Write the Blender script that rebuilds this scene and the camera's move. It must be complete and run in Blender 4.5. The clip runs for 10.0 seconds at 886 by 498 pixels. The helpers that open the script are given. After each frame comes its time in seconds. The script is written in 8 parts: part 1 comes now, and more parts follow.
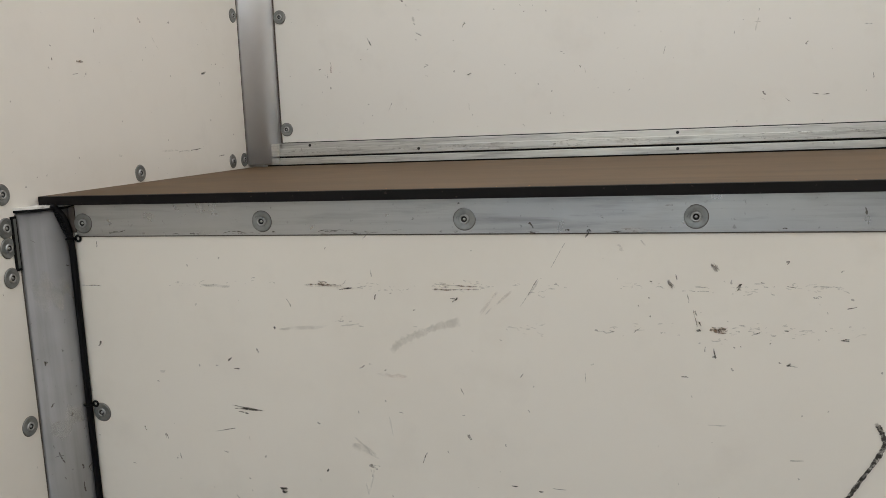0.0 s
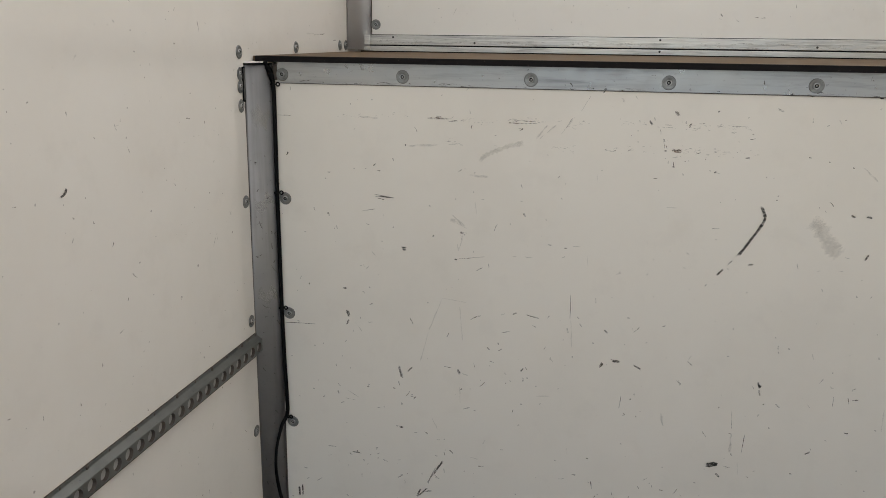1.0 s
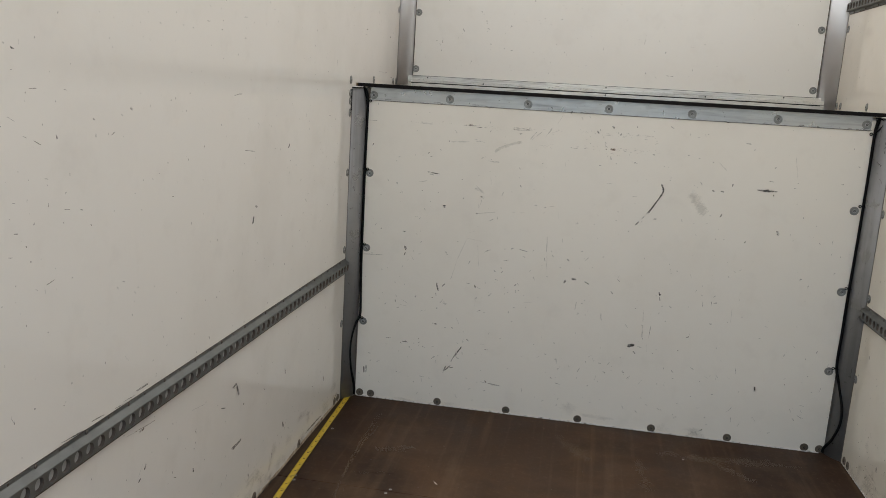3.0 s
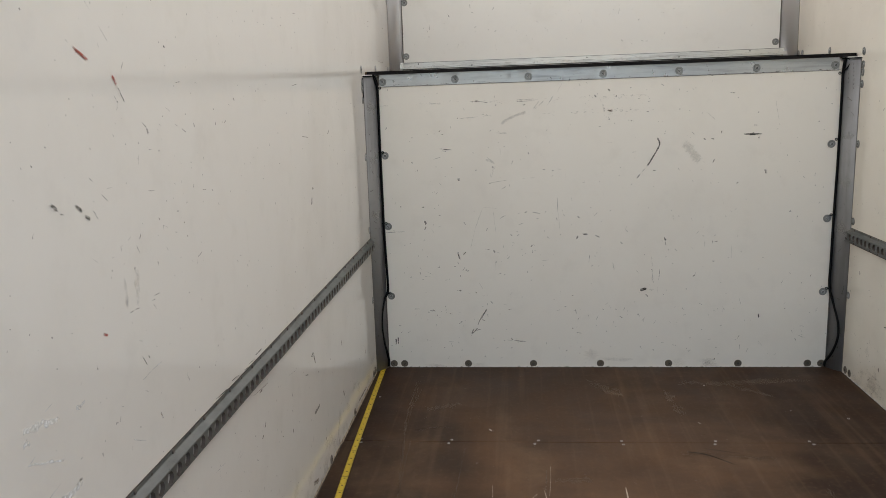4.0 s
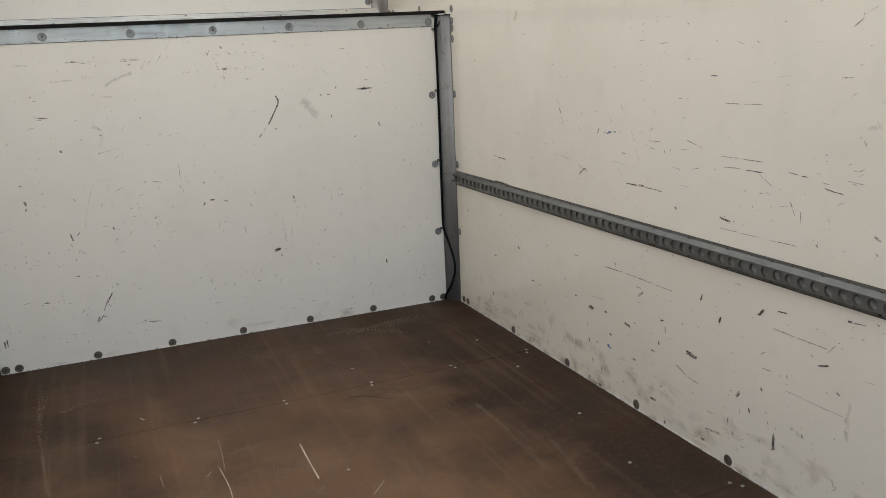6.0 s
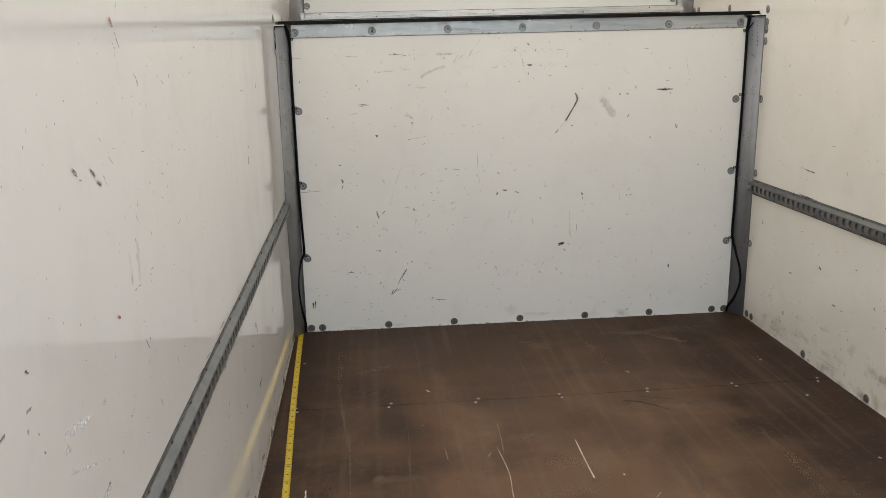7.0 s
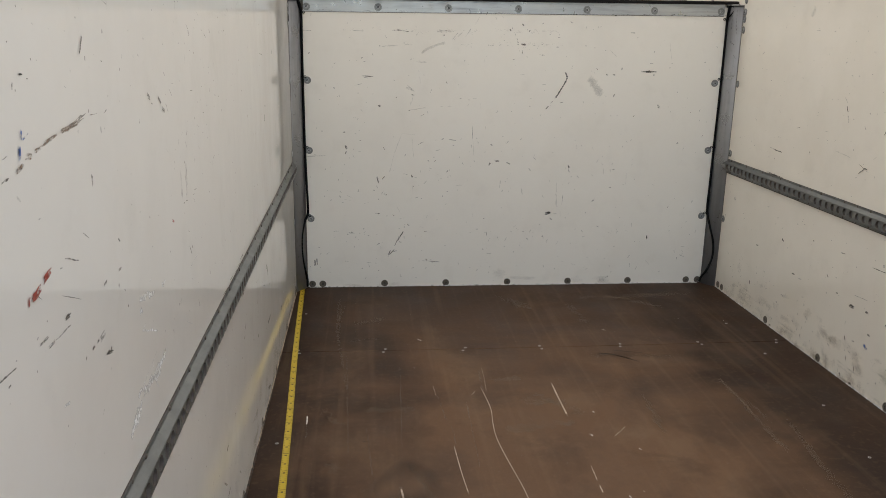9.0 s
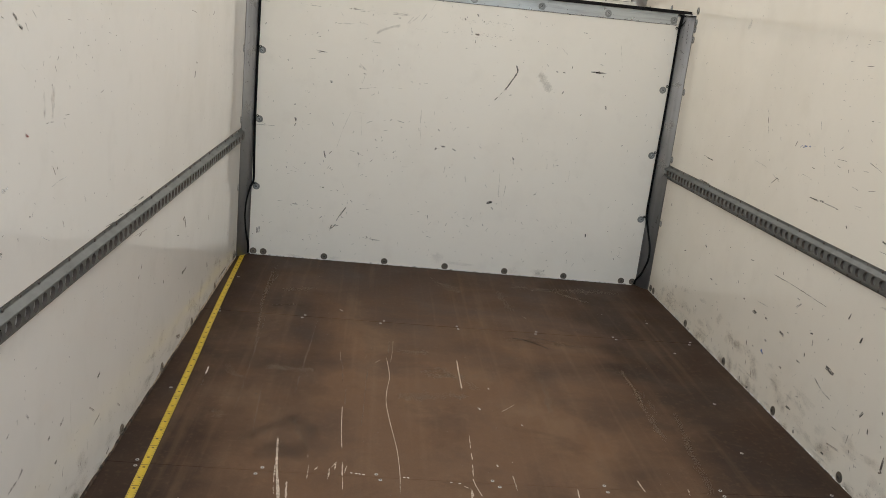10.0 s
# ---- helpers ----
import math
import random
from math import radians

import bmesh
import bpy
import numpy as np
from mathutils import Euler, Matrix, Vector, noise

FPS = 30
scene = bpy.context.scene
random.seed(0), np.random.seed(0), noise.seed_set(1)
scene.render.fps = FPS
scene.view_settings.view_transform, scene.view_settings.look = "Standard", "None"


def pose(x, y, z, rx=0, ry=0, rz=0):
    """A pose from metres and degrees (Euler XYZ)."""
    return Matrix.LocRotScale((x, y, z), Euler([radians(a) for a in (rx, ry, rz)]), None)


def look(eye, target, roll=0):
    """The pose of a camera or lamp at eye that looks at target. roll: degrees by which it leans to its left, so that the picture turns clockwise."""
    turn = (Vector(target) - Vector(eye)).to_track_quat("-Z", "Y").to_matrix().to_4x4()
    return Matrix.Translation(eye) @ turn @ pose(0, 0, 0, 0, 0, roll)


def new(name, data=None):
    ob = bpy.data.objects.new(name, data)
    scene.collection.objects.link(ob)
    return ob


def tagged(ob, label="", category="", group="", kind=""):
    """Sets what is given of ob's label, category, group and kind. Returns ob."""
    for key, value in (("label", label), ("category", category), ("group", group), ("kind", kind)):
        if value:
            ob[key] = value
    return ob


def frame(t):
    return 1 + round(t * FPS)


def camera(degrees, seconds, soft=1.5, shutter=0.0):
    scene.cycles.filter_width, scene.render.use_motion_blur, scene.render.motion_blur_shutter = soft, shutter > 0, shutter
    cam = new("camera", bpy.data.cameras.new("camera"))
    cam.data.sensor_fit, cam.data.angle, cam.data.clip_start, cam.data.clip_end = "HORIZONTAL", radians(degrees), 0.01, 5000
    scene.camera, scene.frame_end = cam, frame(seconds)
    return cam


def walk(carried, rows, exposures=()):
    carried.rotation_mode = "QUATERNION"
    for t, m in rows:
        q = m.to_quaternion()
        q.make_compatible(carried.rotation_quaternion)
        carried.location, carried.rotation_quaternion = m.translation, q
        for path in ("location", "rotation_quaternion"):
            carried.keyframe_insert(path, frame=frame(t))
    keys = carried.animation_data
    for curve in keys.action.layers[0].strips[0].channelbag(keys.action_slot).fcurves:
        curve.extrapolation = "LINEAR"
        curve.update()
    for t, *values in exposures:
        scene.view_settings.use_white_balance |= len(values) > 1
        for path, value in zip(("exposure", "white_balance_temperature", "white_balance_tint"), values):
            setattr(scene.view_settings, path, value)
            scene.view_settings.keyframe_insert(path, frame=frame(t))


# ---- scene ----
cam = camera(56.1, 10.0, soft=0.3)
PATH = [
    (0, (-0.0512, -1.147, 1.4525), (-0.552, 0.763, 1.134), -2.2),
    (0.2, (-0.0642, -1.3169, 1.4524), (-0.7034, 0.5519, 1.1375), -2.13),
    (0.3, (-0.0854, -1.3979, 1.4299), (-0.7516, 0.4632, 1.1259), -1.50),
    (0.5, (-0.0949, -1.596, 1.4142), (-0.7281, 0.2671, 1.0562), -0.46),
    (0.7, (-0.1003, -1.7615, 1.4103), (-0.6175, 0.115, 0.9509), -0.12),
    (0.8, (-0.1084, -1.8532, 1.4158), (-0.5572, 0.0326, 0.9234), 0.51),
    (1, (-0.0767, -2.0044, 1.4148), (-0.5002, -0.117, 0.9065), 0.84),
    (1.2, (-0.0541, -2.1651, 1.4062), (-0.4817, -0.2768, 0.9048), 1.45),
    (1.3, (-0.0379, -2.2456, 1.4142), (-0.4684, -0.3556, 0.9217), 1.93),
    (1.5, (-0.0285, -2.3925, 1.4327), (-0.4621, -0.5002, 0.9517), 1.70),
    (1.7, (-0.0336, -2.5563, 1.4183), (-0.462, -0.6581, 0.9565), -0.57),
    (1.8, (-0.0241, -2.6331, 1.425), (-0.4541, -0.7348, 0.9648), -1.80),
    (2, (-0.0411, -2.7938, 1.4222), (-0.4435, -0.889, 0.9641), -2.02),
    (2.2, (-0.0336, -2.9265, 1.4186), (-0.4293, -1.0209, 0.9578), -0.32),
    (3.3, (-0.1368, -3.5091, 1.3359), (-0.4456, -1.5677, 0.9678), 3.95),
    (3.5, (-0.2086, -3.6058, 1.3315), (-0.513, -1.6637, 0.9635), 2.00),
    (3.7, (-0.2586, -3.6661, 1.3219), (-0.5617, -1.7266, 0.939), -0.22),
    (3.8, (-0.2912, -3.6703, 1.3048), (-0.5858, -1.7298, 0.9205), -0.87),
    (4, (-0.3566, -3.6513, 1.2889), (-0.545, -1.699, 0.8978), -1.87),
    (4.2, (-0.3979, -3.6329, 1.3163), (-0.416, -1.6723, 0.9217), -2.73),
    (4.3, (-0.4256, -3.6146, 1.3303), (-0.3542, -1.6537, 0.9436), -2.93),
    (4.5, (-0.4761, -3.6124, 1.3511), (-0.2238, -1.6545, 1.0303), -2.85),
    (4.7, (-0.5067, -3.646, 1.3611), (-0.0611, -1.7129, 1.1069), -3.85),
    (4.8, (-0.5207, -3.6605, 1.3435), (0.0164, -1.7511, 1.0875), -3.89),
    (5, (-0.5446, -3.6756, 1.305), (0.1274, -1.8173, 0.9962), -3.29),
    (5.2, (-0.5519, -3.6541, 1.2843), (0.1675, -1.818, 0.9508), -2.77),
    (5.5, (-0.528, -3.6015, 1.2392), (0.2352, -1.7926, 0.8582), -2.37),
    (5.7, (-0.5144, -3.5712, 1.2275), (0.248, -1.7741, 0.7923), -2.62),
    (6.8, (-0.615, -3.6011, 1.2695), (-0.0829, -1.7485, 0.7357), -1.08),
    (7, (-0.665, -3.567, 1.2872), (-0.4974, -1.6382, 0.7857), -1.09),
    (7.2, (-0.7292, -3.5893, 1.305), (-0.7418, -1.6514, 0.8109), -0.91),
    (7.3, (-0.7478, -3.6013, 1.3094), (-0.7787, -1.6648, 0.8104), -1.07),
    (7.5, (-0.7841, -3.6232, 1.3044), (-0.8159, -1.7001, 0.7561), -1.30),
    (7.7, (-0.815, -3.6355, 1.2828), (-0.8222, -1.7342, 0.6625), -0.95),
    (7.8, (-0.8229, -3.6441, 1.2845), (-0.8103, -1.7454, 0.656), -0.81),
    (8, (-0.8207, -3.6525, 1.284), (-0.7775, -1.7548, 0.654), -0.88),
    (8.2, (-0.8062, -3.6549, 1.2827), (-0.7602, -1.7468, 0.6851), -0.73),
    (8.3, (-0.7986, -3.6645, 1.2815), (-0.755, -1.747, 0.7149), -0.66),
    (8.5, (-0.7814, -3.6944, 1.2649), (-0.761, -1.7655, 0.7366), -0.08),
    (8.7, (-0.7575, -3.7344, 1.2471), (-0.7511, -1.8055, 0.7187), 0.10),
    (8.8, (-0.7376, -3.7715, 1.2494), (-0.6827, -1.8435, 0.7203), 0.46),
    (9, (-0.6907, -3.8567, 1.2513), (-0.5091, -1.9368, 0.7213), 0.94),
    (9.2, (-0.6421, -3.9267, 1.2404), (-0.3944, -2.0143, 0.7099), 1.62),
    (9.3, (-0.6201, -3.949, 1.2327), (-0.3679, -2.037, 0.703), 1.97),
    (9.5, (-0.5512, -3.9792, 1.2196), (-0.3212, -2.0642, 0.6908), 2.60),
    (9.7, (-0.4727, -3.989, 1.2003), (-0.2782, -2.0683, 0.6778), 3.89),
    (9.8, (-0.4334, -3.9937, 1.1943), (-0.2518, -2.0704, 0.6766), 4.98),
    (10, (-0.3884, -3.9803, 1.1849), (-0.2124, -2.0574, 0.6638), 6.16),
]
EXPOSURES = [(0.0, 1.34, 6500, 11), (0.5, 1.29, 6480, 11), (1.0, 1.34, 6500, 12), (1.5, 1.30, 6500, 12), (2.0, 1.34, 6500, 12), (3.5, 1.31, 6500, 11), (4.0, 1.42, 6450, 12),
             (4.5, 1.40, 6480, 11), (5.0, 1.31, 6500, 11), (5.5, 1.39, 6430, 11), (7.0, 1.69, 6500, 12), (7.5, 1.53, 6350, 12), (8.0, 1.60, 6300, 12), (8.5, 1.52, 6400, 12),
             (9.0, 1.50, 6550, 12), (9.5, 1.56, 6630, 11), (10.0, 1.60, 6670, 11)]
walk(cam, [(t, look(eye, target, roll)) for t, eye, target, roll in PATH], EXPOSURES)

# ---- world and light ----
world = bpy.data.worlds.new("world")
scene.world = world
world.use_nodes = True
_nt = world.node_tree
_sky = _nt.nodes.new("ShaderNodeTexSky")
_sky.sky_type = "NISHITA"
_sky.sun_disc = False
_sky.sun_elevation = radians(48)
_sky.sun_rotation = radians(20)
_sky.ozone_density = 1.5
_nt.links.new(_sky.outputs[0], _nt.nodes["Background"].inputs[0])
_nt.nodes["Background"].inputs[1].default_value = 0.132

sun = new("sun", bpy.data.lights.new("sun", "SUN"))
sun.data.energy = 3.2
sun.data.angle = radians(0.5)
sun.data.color = (1.0, 0.985, 0.945)
sun.matrix_world = look((0.25 * 8, 0.65 * 8, 0.74 * 8), (0, 0, 0))


# ---- materials ----
class Nodes:
    """A small wrapper that builds one node material."""

    def __init__(self, name, base=(0.5, 0.5, 0.5), rough=0.5, metal=0.0, spec=0.5):
        self.m = bpy.data.materials.new(name)
        self.m.use_nodes = True
        self.t = self.m.node_tree
        self.p = self.t.nodes["Principled BSDF"]
        self.p.inputs["Base Color"].default_value = (*base, 1)
        self.p.inputs["Roughness"].default_value = rough
        self.p.inputs["Metallic"].default_value = metal
        self.p.inputs["Specular IOR Level"].default_value = spec
        self.tc = self.t.nodes.new("ShaderNodeTexCoord").outputs["Object"]

    def link(self, a, b):
        self.t.links.new(a, b)

    def coords(self, sx=1, sy=1, sz=1):
        n = self.t.nodes.new("ShaderNodeMapping")
        n.inputs["Scale"].default_value = (sx, sy, sz)
        self.link(self.tc, n.inputs["Vector"])
        return n.outputs[0]

    def noise(self, scale, detail=3, rough=0.5, vec=None, dist=0.0):
        n = self.t.nodes.new("ShaderNodeTexNoise")
        n.inputs["Scale"].default_value = scale
        n.inputs["Detail"].default_value = detail
        n.inputs["Roughness"].default_value = rough
        n.inputs["Distortion"].default_value = dist
        self.link(vec or self.tc, n.inputs["Vector"])
        return n.outputs["Fac"]

    def ramp(self, fac, lo, hi, a=0.0, b=1.0):
        n = self.t.nodes.new("ShaderNodeMapRange")
        n.inputs["From Min"].default_value = lo
        n.inputs["From Max"].default_value = hi
        n.inputs["To Min"].default_value = a
        n.inputs["To Max"].default_value = b
        self.link(fac, n.inputs["Value"])
        return n.outputs[0]

    def mix(self, fac, a, b):
        n = self.t.nodes.new("ShaderNodeMix")
        n.data_type = "RGBA"
        for sock, v in ((n.inputs[0], fac), (n.inputs[6], a), (n.inputs[7], b)):
            if isinstance(v, (int, float)):
                sock.default_value = v
            elif isinstance(v, tuple):
                sock.default_value = (*v, 1)
            else:
                self.link(v, sock)
        return n.outputs[2]

    def mul(self, a, b, op="MULTIPLY"):
        n = self.t.nodes.new("ShaderNodeMath")
        n.operation = op
        for sock, v in zip(n.inputs, (a, b)):
            if isinstance(v, (int, float)):
                sock.default_value = v
            else:
                self.link(v, sock)
        return n.outputs[0]

    def color(self, sock):
        self.link(sock, self.p.inputs["Base Color"])
        return self

    def rough(self, sock):
        self.link(sock, self.p.inputs["Roughness"])
        return self

    def alpha(self, sock):
        self.link(sock, self.p.inputs["Alpha"])
        return self

    def bump(self, *layers):
        last = None
        for h, strength, distance in layers:
            n = self.t.nodes.new("ShaderNodeBump")
            n.inputs["Strength"].default_value = strength
            n.inputs["Distance"].default_value = distance
            self.link(h, n.inputs["Height"])
            if last:
                self.link(last, n.inputs["Normal"])
            last = n.outputs[0]
        self.link(last, self.p.inputs["Normal"])
        return self


def paint(name, base, dirty, gloss=(0.03, 0.09), ior=1.6, ripple=0.05, dull=0.0):
    """Glossy off-white lining, slightly wavy, with faint grime and tiny specks."""
    n = Nodes(name, base, 0.1)
    grime = n.ramp(n.noise(1.7, 6, 0.62), 0.48, 0.78, 0.0, 0.55)
    c = n.mix(grime, base, dirty)
    cloud = n.ramp(n.noise(9.0, 5, 0.6), 0.55, 0.8, 0.0, 0.3)
    c = n.mix(cloud, c, (dirty[0] * 0.93, dirty[1] * 0.93, dirty[2] * 0.93))
    specks = n.ramp(n.noise(75.0, 2, 0.5), 0.735, 0.76, 0.0, 0.55)
    c = n.mix(specks, c, (0.16, 0.14, 0.12))
    n.color(c)
    n.p.inputs["IOR"].default_value = ior
    gl = n.ramp(n.noise(5.0, 5, 0.6), 0.3, 0.75, *gloss)
    if dull:
        # kicked and rubbed dull low down, where loads are slid in
        sep = n.t.nodes.new("ShaderNodeSeparateXYZ")
        n.link(n.tc, sep.inputs[0])
        wob = n.ramp(n.noise(4.0, 5, 0.6), 0.3, 0.7, -0.25, 0.25)
        low = n.ramp(n.mul(sep.outputs["Z"], wob, "ADD"), 0.62, 0.10)
        back = n.ramp(n.mul(sep.outputs["Y"], wob, "ADD"), -1.15, -2.1)
        gl = n.mul(gl, n.mul(n.mul(low, back), dull), "ADD")
    n.rough(gl)
    n.bump((n.noise(3.2, 1, 0.4), 0.12, 0.01), (n.noise(11.0, 2, 0.4), 0.16, 0.002), (n.noise(1.0, 2, 0.5, n.coords(5.0, 5.0, 1.3)), ripple, 0.007))
    return n.m


M_WALL = paint("cream_lining", (0.80, 0.763, 0.70), (0.70, 0.655, 0.585), dull=0.15)
M_WALL_RIGHT = paint("yellowed_lining", (0.81, 0.754, 0.65), (0.70, 0.642, 0.535))
M_PANEL = paint("white_lining", (0.81, 0.769, 0.69), (0.70, 0.655, 0.575), (0.38, 0.52), 1.42)

M_PANEL_UPPER = paint("white_front_lining", (0.80, 0.78, 0.728), (0.70, 0.668, 0.605), (0.38, 0.52), 1.42)


def metal(name, base, rough, streak, metallic=0.9, blotch=None, spots=0.5):
    n = Nodes(name, base, rough, metallic)
    s = n.noise(1.0, 5, 0.65, n.coords(*streak))
    dark = tuple(v * 0.62 for v in base)
    c = n.mix(n.ramp(s, 0.5, 0.8, 0.0, 0.75), base, dark)
    c = n.mix(n.ramp(n.noise(140.0, 3), 0.68, 0.76, 0.0, 0.5), c, tuple(v * 0.3 for v in base))
    if blotch:
        big = n.noise(1.0, 6, 0.66, n.coords(*blotch), 0.3)
        c = n.mix(n.ramp(big, 0.50, 0.72, 0.0, spots), c, tuple(v * 0.42 for v in base))
        c = n.mix(n.ramp(n.noise(1.0, 3, 0.5, n.coords(2.3, 2.3, 9.0)), 0.4, 0.65, 0.0, 0.55), c, tuple(v * k for v, k in zip(base, (1.25, 1.21, 1.12))))
    n.color(c)
    n.rough(n.ramp(n.noise(26.0, 4), 0.3, 0.7, rough - 0.08, rough + 0.14))
    n.bump((s, 0.12, 0.001))
    return n.m


M_ALU = metal("aluminium", (0.40, 0.407, 0.412), 0.33, (1.6, 40.0, 75.0), 0.75, (7.0, 20.0, 80.0))
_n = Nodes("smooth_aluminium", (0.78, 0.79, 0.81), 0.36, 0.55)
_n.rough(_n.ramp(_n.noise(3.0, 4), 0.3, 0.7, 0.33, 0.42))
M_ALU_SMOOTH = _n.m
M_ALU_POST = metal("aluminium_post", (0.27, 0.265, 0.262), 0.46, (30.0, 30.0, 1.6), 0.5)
M_ALU_RAW = metal("weathered_aluminium", (0.62, 0.61, 0.59), 0.38, (9.0, 60.0, 150.0), 0.9, (8.0, 60.0, 130.0), 0.9)
M_ZINC = metal("galvanised_steel", (0.185, 0.188, 0.177), 0.5, (20.0, 6.0, 20.0), 0.75)
# one backing steel in two tones: shaded holes right, lit holes left
M_LINER_SHADED = metal("shaded_backing_steel", (0.21, 0.214, 0.205), 0.5, (20.0, 6.0, 20.0), 0.5)
M_LINER_LIT = metal("lit_backing_steel", (0.40, 0.395, 0.375), 0.55, (20.0, 6.0, 20.0), 0.25)
M_WASHER = metal("zinc_washer", (0.25, 0.255, 0.247), 0.45, (90.0, 90.0, 90.0), 0.75)
M_RIVET = metal("rivet_steel", (0.40, 0.402, 0.395), 0.4, (90.0, 90.0, 90.0), 0.8)
# tarnish, and the dark painted in where shade falls round small parts
M_TARNISH_SHADE = metal("tarnish_and_shade_steel", (0.12, 0.10, 0.085), 0.6, (90.0, 90.0, 90.0), 0.5)
M_SCREW = metal("worn_screw_steel", (0.46, 0.45, 0.43), 0.42, (90.0, 90.0, 90.0), 0.45)
# zinc of the low washers, darkened for dirt and for shade
M_BRONZE = metal("dirty_shaded_zinc", (0.145, 0.12, 0.092), 0.5, (90.0, 90.0, 90.0), 0.5)

# rubber black, also used for the shadow line under the stepped profile
_n = Nodes("black_rubber_and_gap_shade", (0.004, 0.004, 0.0045), 0.5, 0.0, 0.12)
_n.rough(_n.ramp(_n.noise(60.0, 3), 0.3, 0.7, 0.4, 0.65))
M_BLACK = _n.m

_n = Nodes("dark_recess", (0.02, 0.02, 0.02), 0.8)
_n.rough(_n.ramp(_n.noise(60.0, 3), 0.3, 0.7, 0.7, 0.9))
M_DARK = _n.m


def floor_material():
    """Dark brown film-faced plywood, worn to tan where people walk, whole along the edges."""
    n = Nodes("brown_plywood", (0.07, 0.045, 0.033), 0.5, 0.0, 0.16)
    base, worn, scrape = (0.0155, 0.0078, 0.0055), (0.143, 0.0795, 0.043), (0.21, 0.135, 0.078)
    sep = n.t.nodes.new("ShaderNodeSeparateXYZ")
    n.link(n.tc, sep.inputs[0])
    wob = n.ramp(n.noise(2.2, 4, 0.55, None, 0.4), 0.3, 0.7, -0.22, 0.22)
    side = n.mul(n.mul(n.mul(sep.outputs["X"], 0.10, "ADD"), 0.0, "ABSOLUTE"), wob, "ADD")
    mid = n.ramp(side, 0.84, 0.34)
    far = n.ramp(n.mul(sep.outputs["Y"], wob, "ADD"), -0.10, -1.6, 0.13, 1.0)
    traffic = n.mul(mid, far)
    cloud = n.noise(2.4, 5, 0.56, n.coords(1.1, 1.0, 1.0), 0.35)
    wear = n.mul(n.ramp(cloud, 0.24, 0.70, 0.20, 1.02), n.ramp(traffic, 0.0, 1.0, 0.16, 1.22))
    c = n.mix(n.ramp(wear, 0.0, 0.78), base, worn)
    across = n.noise(1.0, 5, 0.55, n.coords(1.8, 6.0, 1.0), 0.4)
    c = n.mix(n.mul(n.ramp(across, 0.48, 0.74, 0.0, 0.5), n.ramp(traffic, 0.0, 0.6, 0.35, 1.0)), c, worn)
    smear = n.noise(1.0, 5, 0.56, n.coords(3.4, 2.6, 1.0), 0.5)
    c = n.mix(n.mul(n.ramp(smear, 0.52, 0.76, 0.0, 0.5), n.ramp(traffic, 0.0, 0.6, 0.2, 1.0)), c, scrape)
    streak = n.noise(1.0, 4, 0.55, n.coords(26.0, 0.8, 1.0), 0.2)
    c = n.mix(n.ramp(streak, 0.53, 0.78, 0.0, 0.28), c, scrape)
    stain = n.noise(3.4, 5, 0.6, None, 0.6)
    c = n.mix(n.ramp(stain, 0.54, 0.76, 0.0, 0.45), c, base)
    grain = n.noise(320.0, 2)
    c = n.mix(n.ramp(grain, 0.35, 0.75, 0.0, 0.16), c, base)
    c = n.mix(n.ramp(n.noise(60.0, 3), 0.55, 0.8, 0.0, 0.18), c, scrape)
    n.color(c)
    n.rough(n.ramp(cloud, 0.3, 0.7, 0.42, 0.66))
    n.bump((grain, 0.10, 0.0006), (cloud, 0.1, 0.002))
    return n.m


M_FLOOR = floor_material()

_n = Nodes("shelf_plywood", (0.25, 0.165, 0.11), 0.6, 0.0, 0.3)
_g = _n.noise(1.0, 6, 0.65, _n.coords(1.5, 16.0, 10.0), 0.6)
_c = _n.mix(_n.ramp(_g, 0.35, 0.75), (0.122, 0.074, 0.033), (0.080, 0.048, 0.021))
_c = _n.mix(_n.ramp(_n.noise(7.0, 5), 0.55, 0.8, 0.0, 0.5), _c, (0.170, 0.106, 0.048))
_n.color(_c)
_n.bump((_g, 0.15, 0.001))
M_SHELF = _n.m

_n = Nodes("black_edge", (0.014, 0.012, 0.011), 0.7, 0.0, 0.2)
_n.color(_n.mix(_n.ramp(_n.noise(90.0, 3), 0.66, 0.74), (0.006, 0.005, 0.005), (0.06, 0.045, 0.035)))
M_EDGE = _n.m

_n = Nodes("splintered_ply", (0.42, 0.24, 0.11), 0.8)
_n.color(_n.mix(_n.ramp(_n.noise(90.0, 3), 0.4, 0.65), (0.46, 0.27, 0.13), (0.20, 0.10, 0.05)))
M_CHIPPED = _n.m

_n = Nodes("raw_ply_edge", (0.42, 0.33, 0.23), 0.8)
_n.color(_n.mix(_n.ramp(_n.noise(45.0, 4), 0.4, 0.7), (0.50, 0.41, 0.30), (0.16, 0.11, 0.075)))
M_PLY = _n.m

_n = Nodes("yellow_tape", (0.62, 0.45, 0.03), 0.35)
_n.color(_n.mix(_n.ramp(_n.noise(25.0, 4), 0.5, 0.8, 0.0, 0.5), (0.60, 0.42, 0.025), (0.36, 0.25, 0.025)))
M_TAPE = _n.m
_n = Nodes("tape_ink", (0.03, 0.025, 0.015), 0.5)
M_INK = _n.m

_n = Nodes("packed_dirt", (0.03, 0.02, 0.014), 0.85)
_n.color(_n.mix(_n.ramp(_n.noise(60.0, 4), 0.4, 0.7), (0.018, 0.012, 0.009), (0.13, 0.08, 0.05)))
M_GRIME = _n.m

_n = Nodes("concrete", (0.33, 0.32, 0.30), 0.9)
_n.color(_n.mix(_n.noise(2.0, 8, 0.7), (0.27, 0.25, 0.22), (0.19, 0.176, 0.155)))
M_GROUND = _n.m

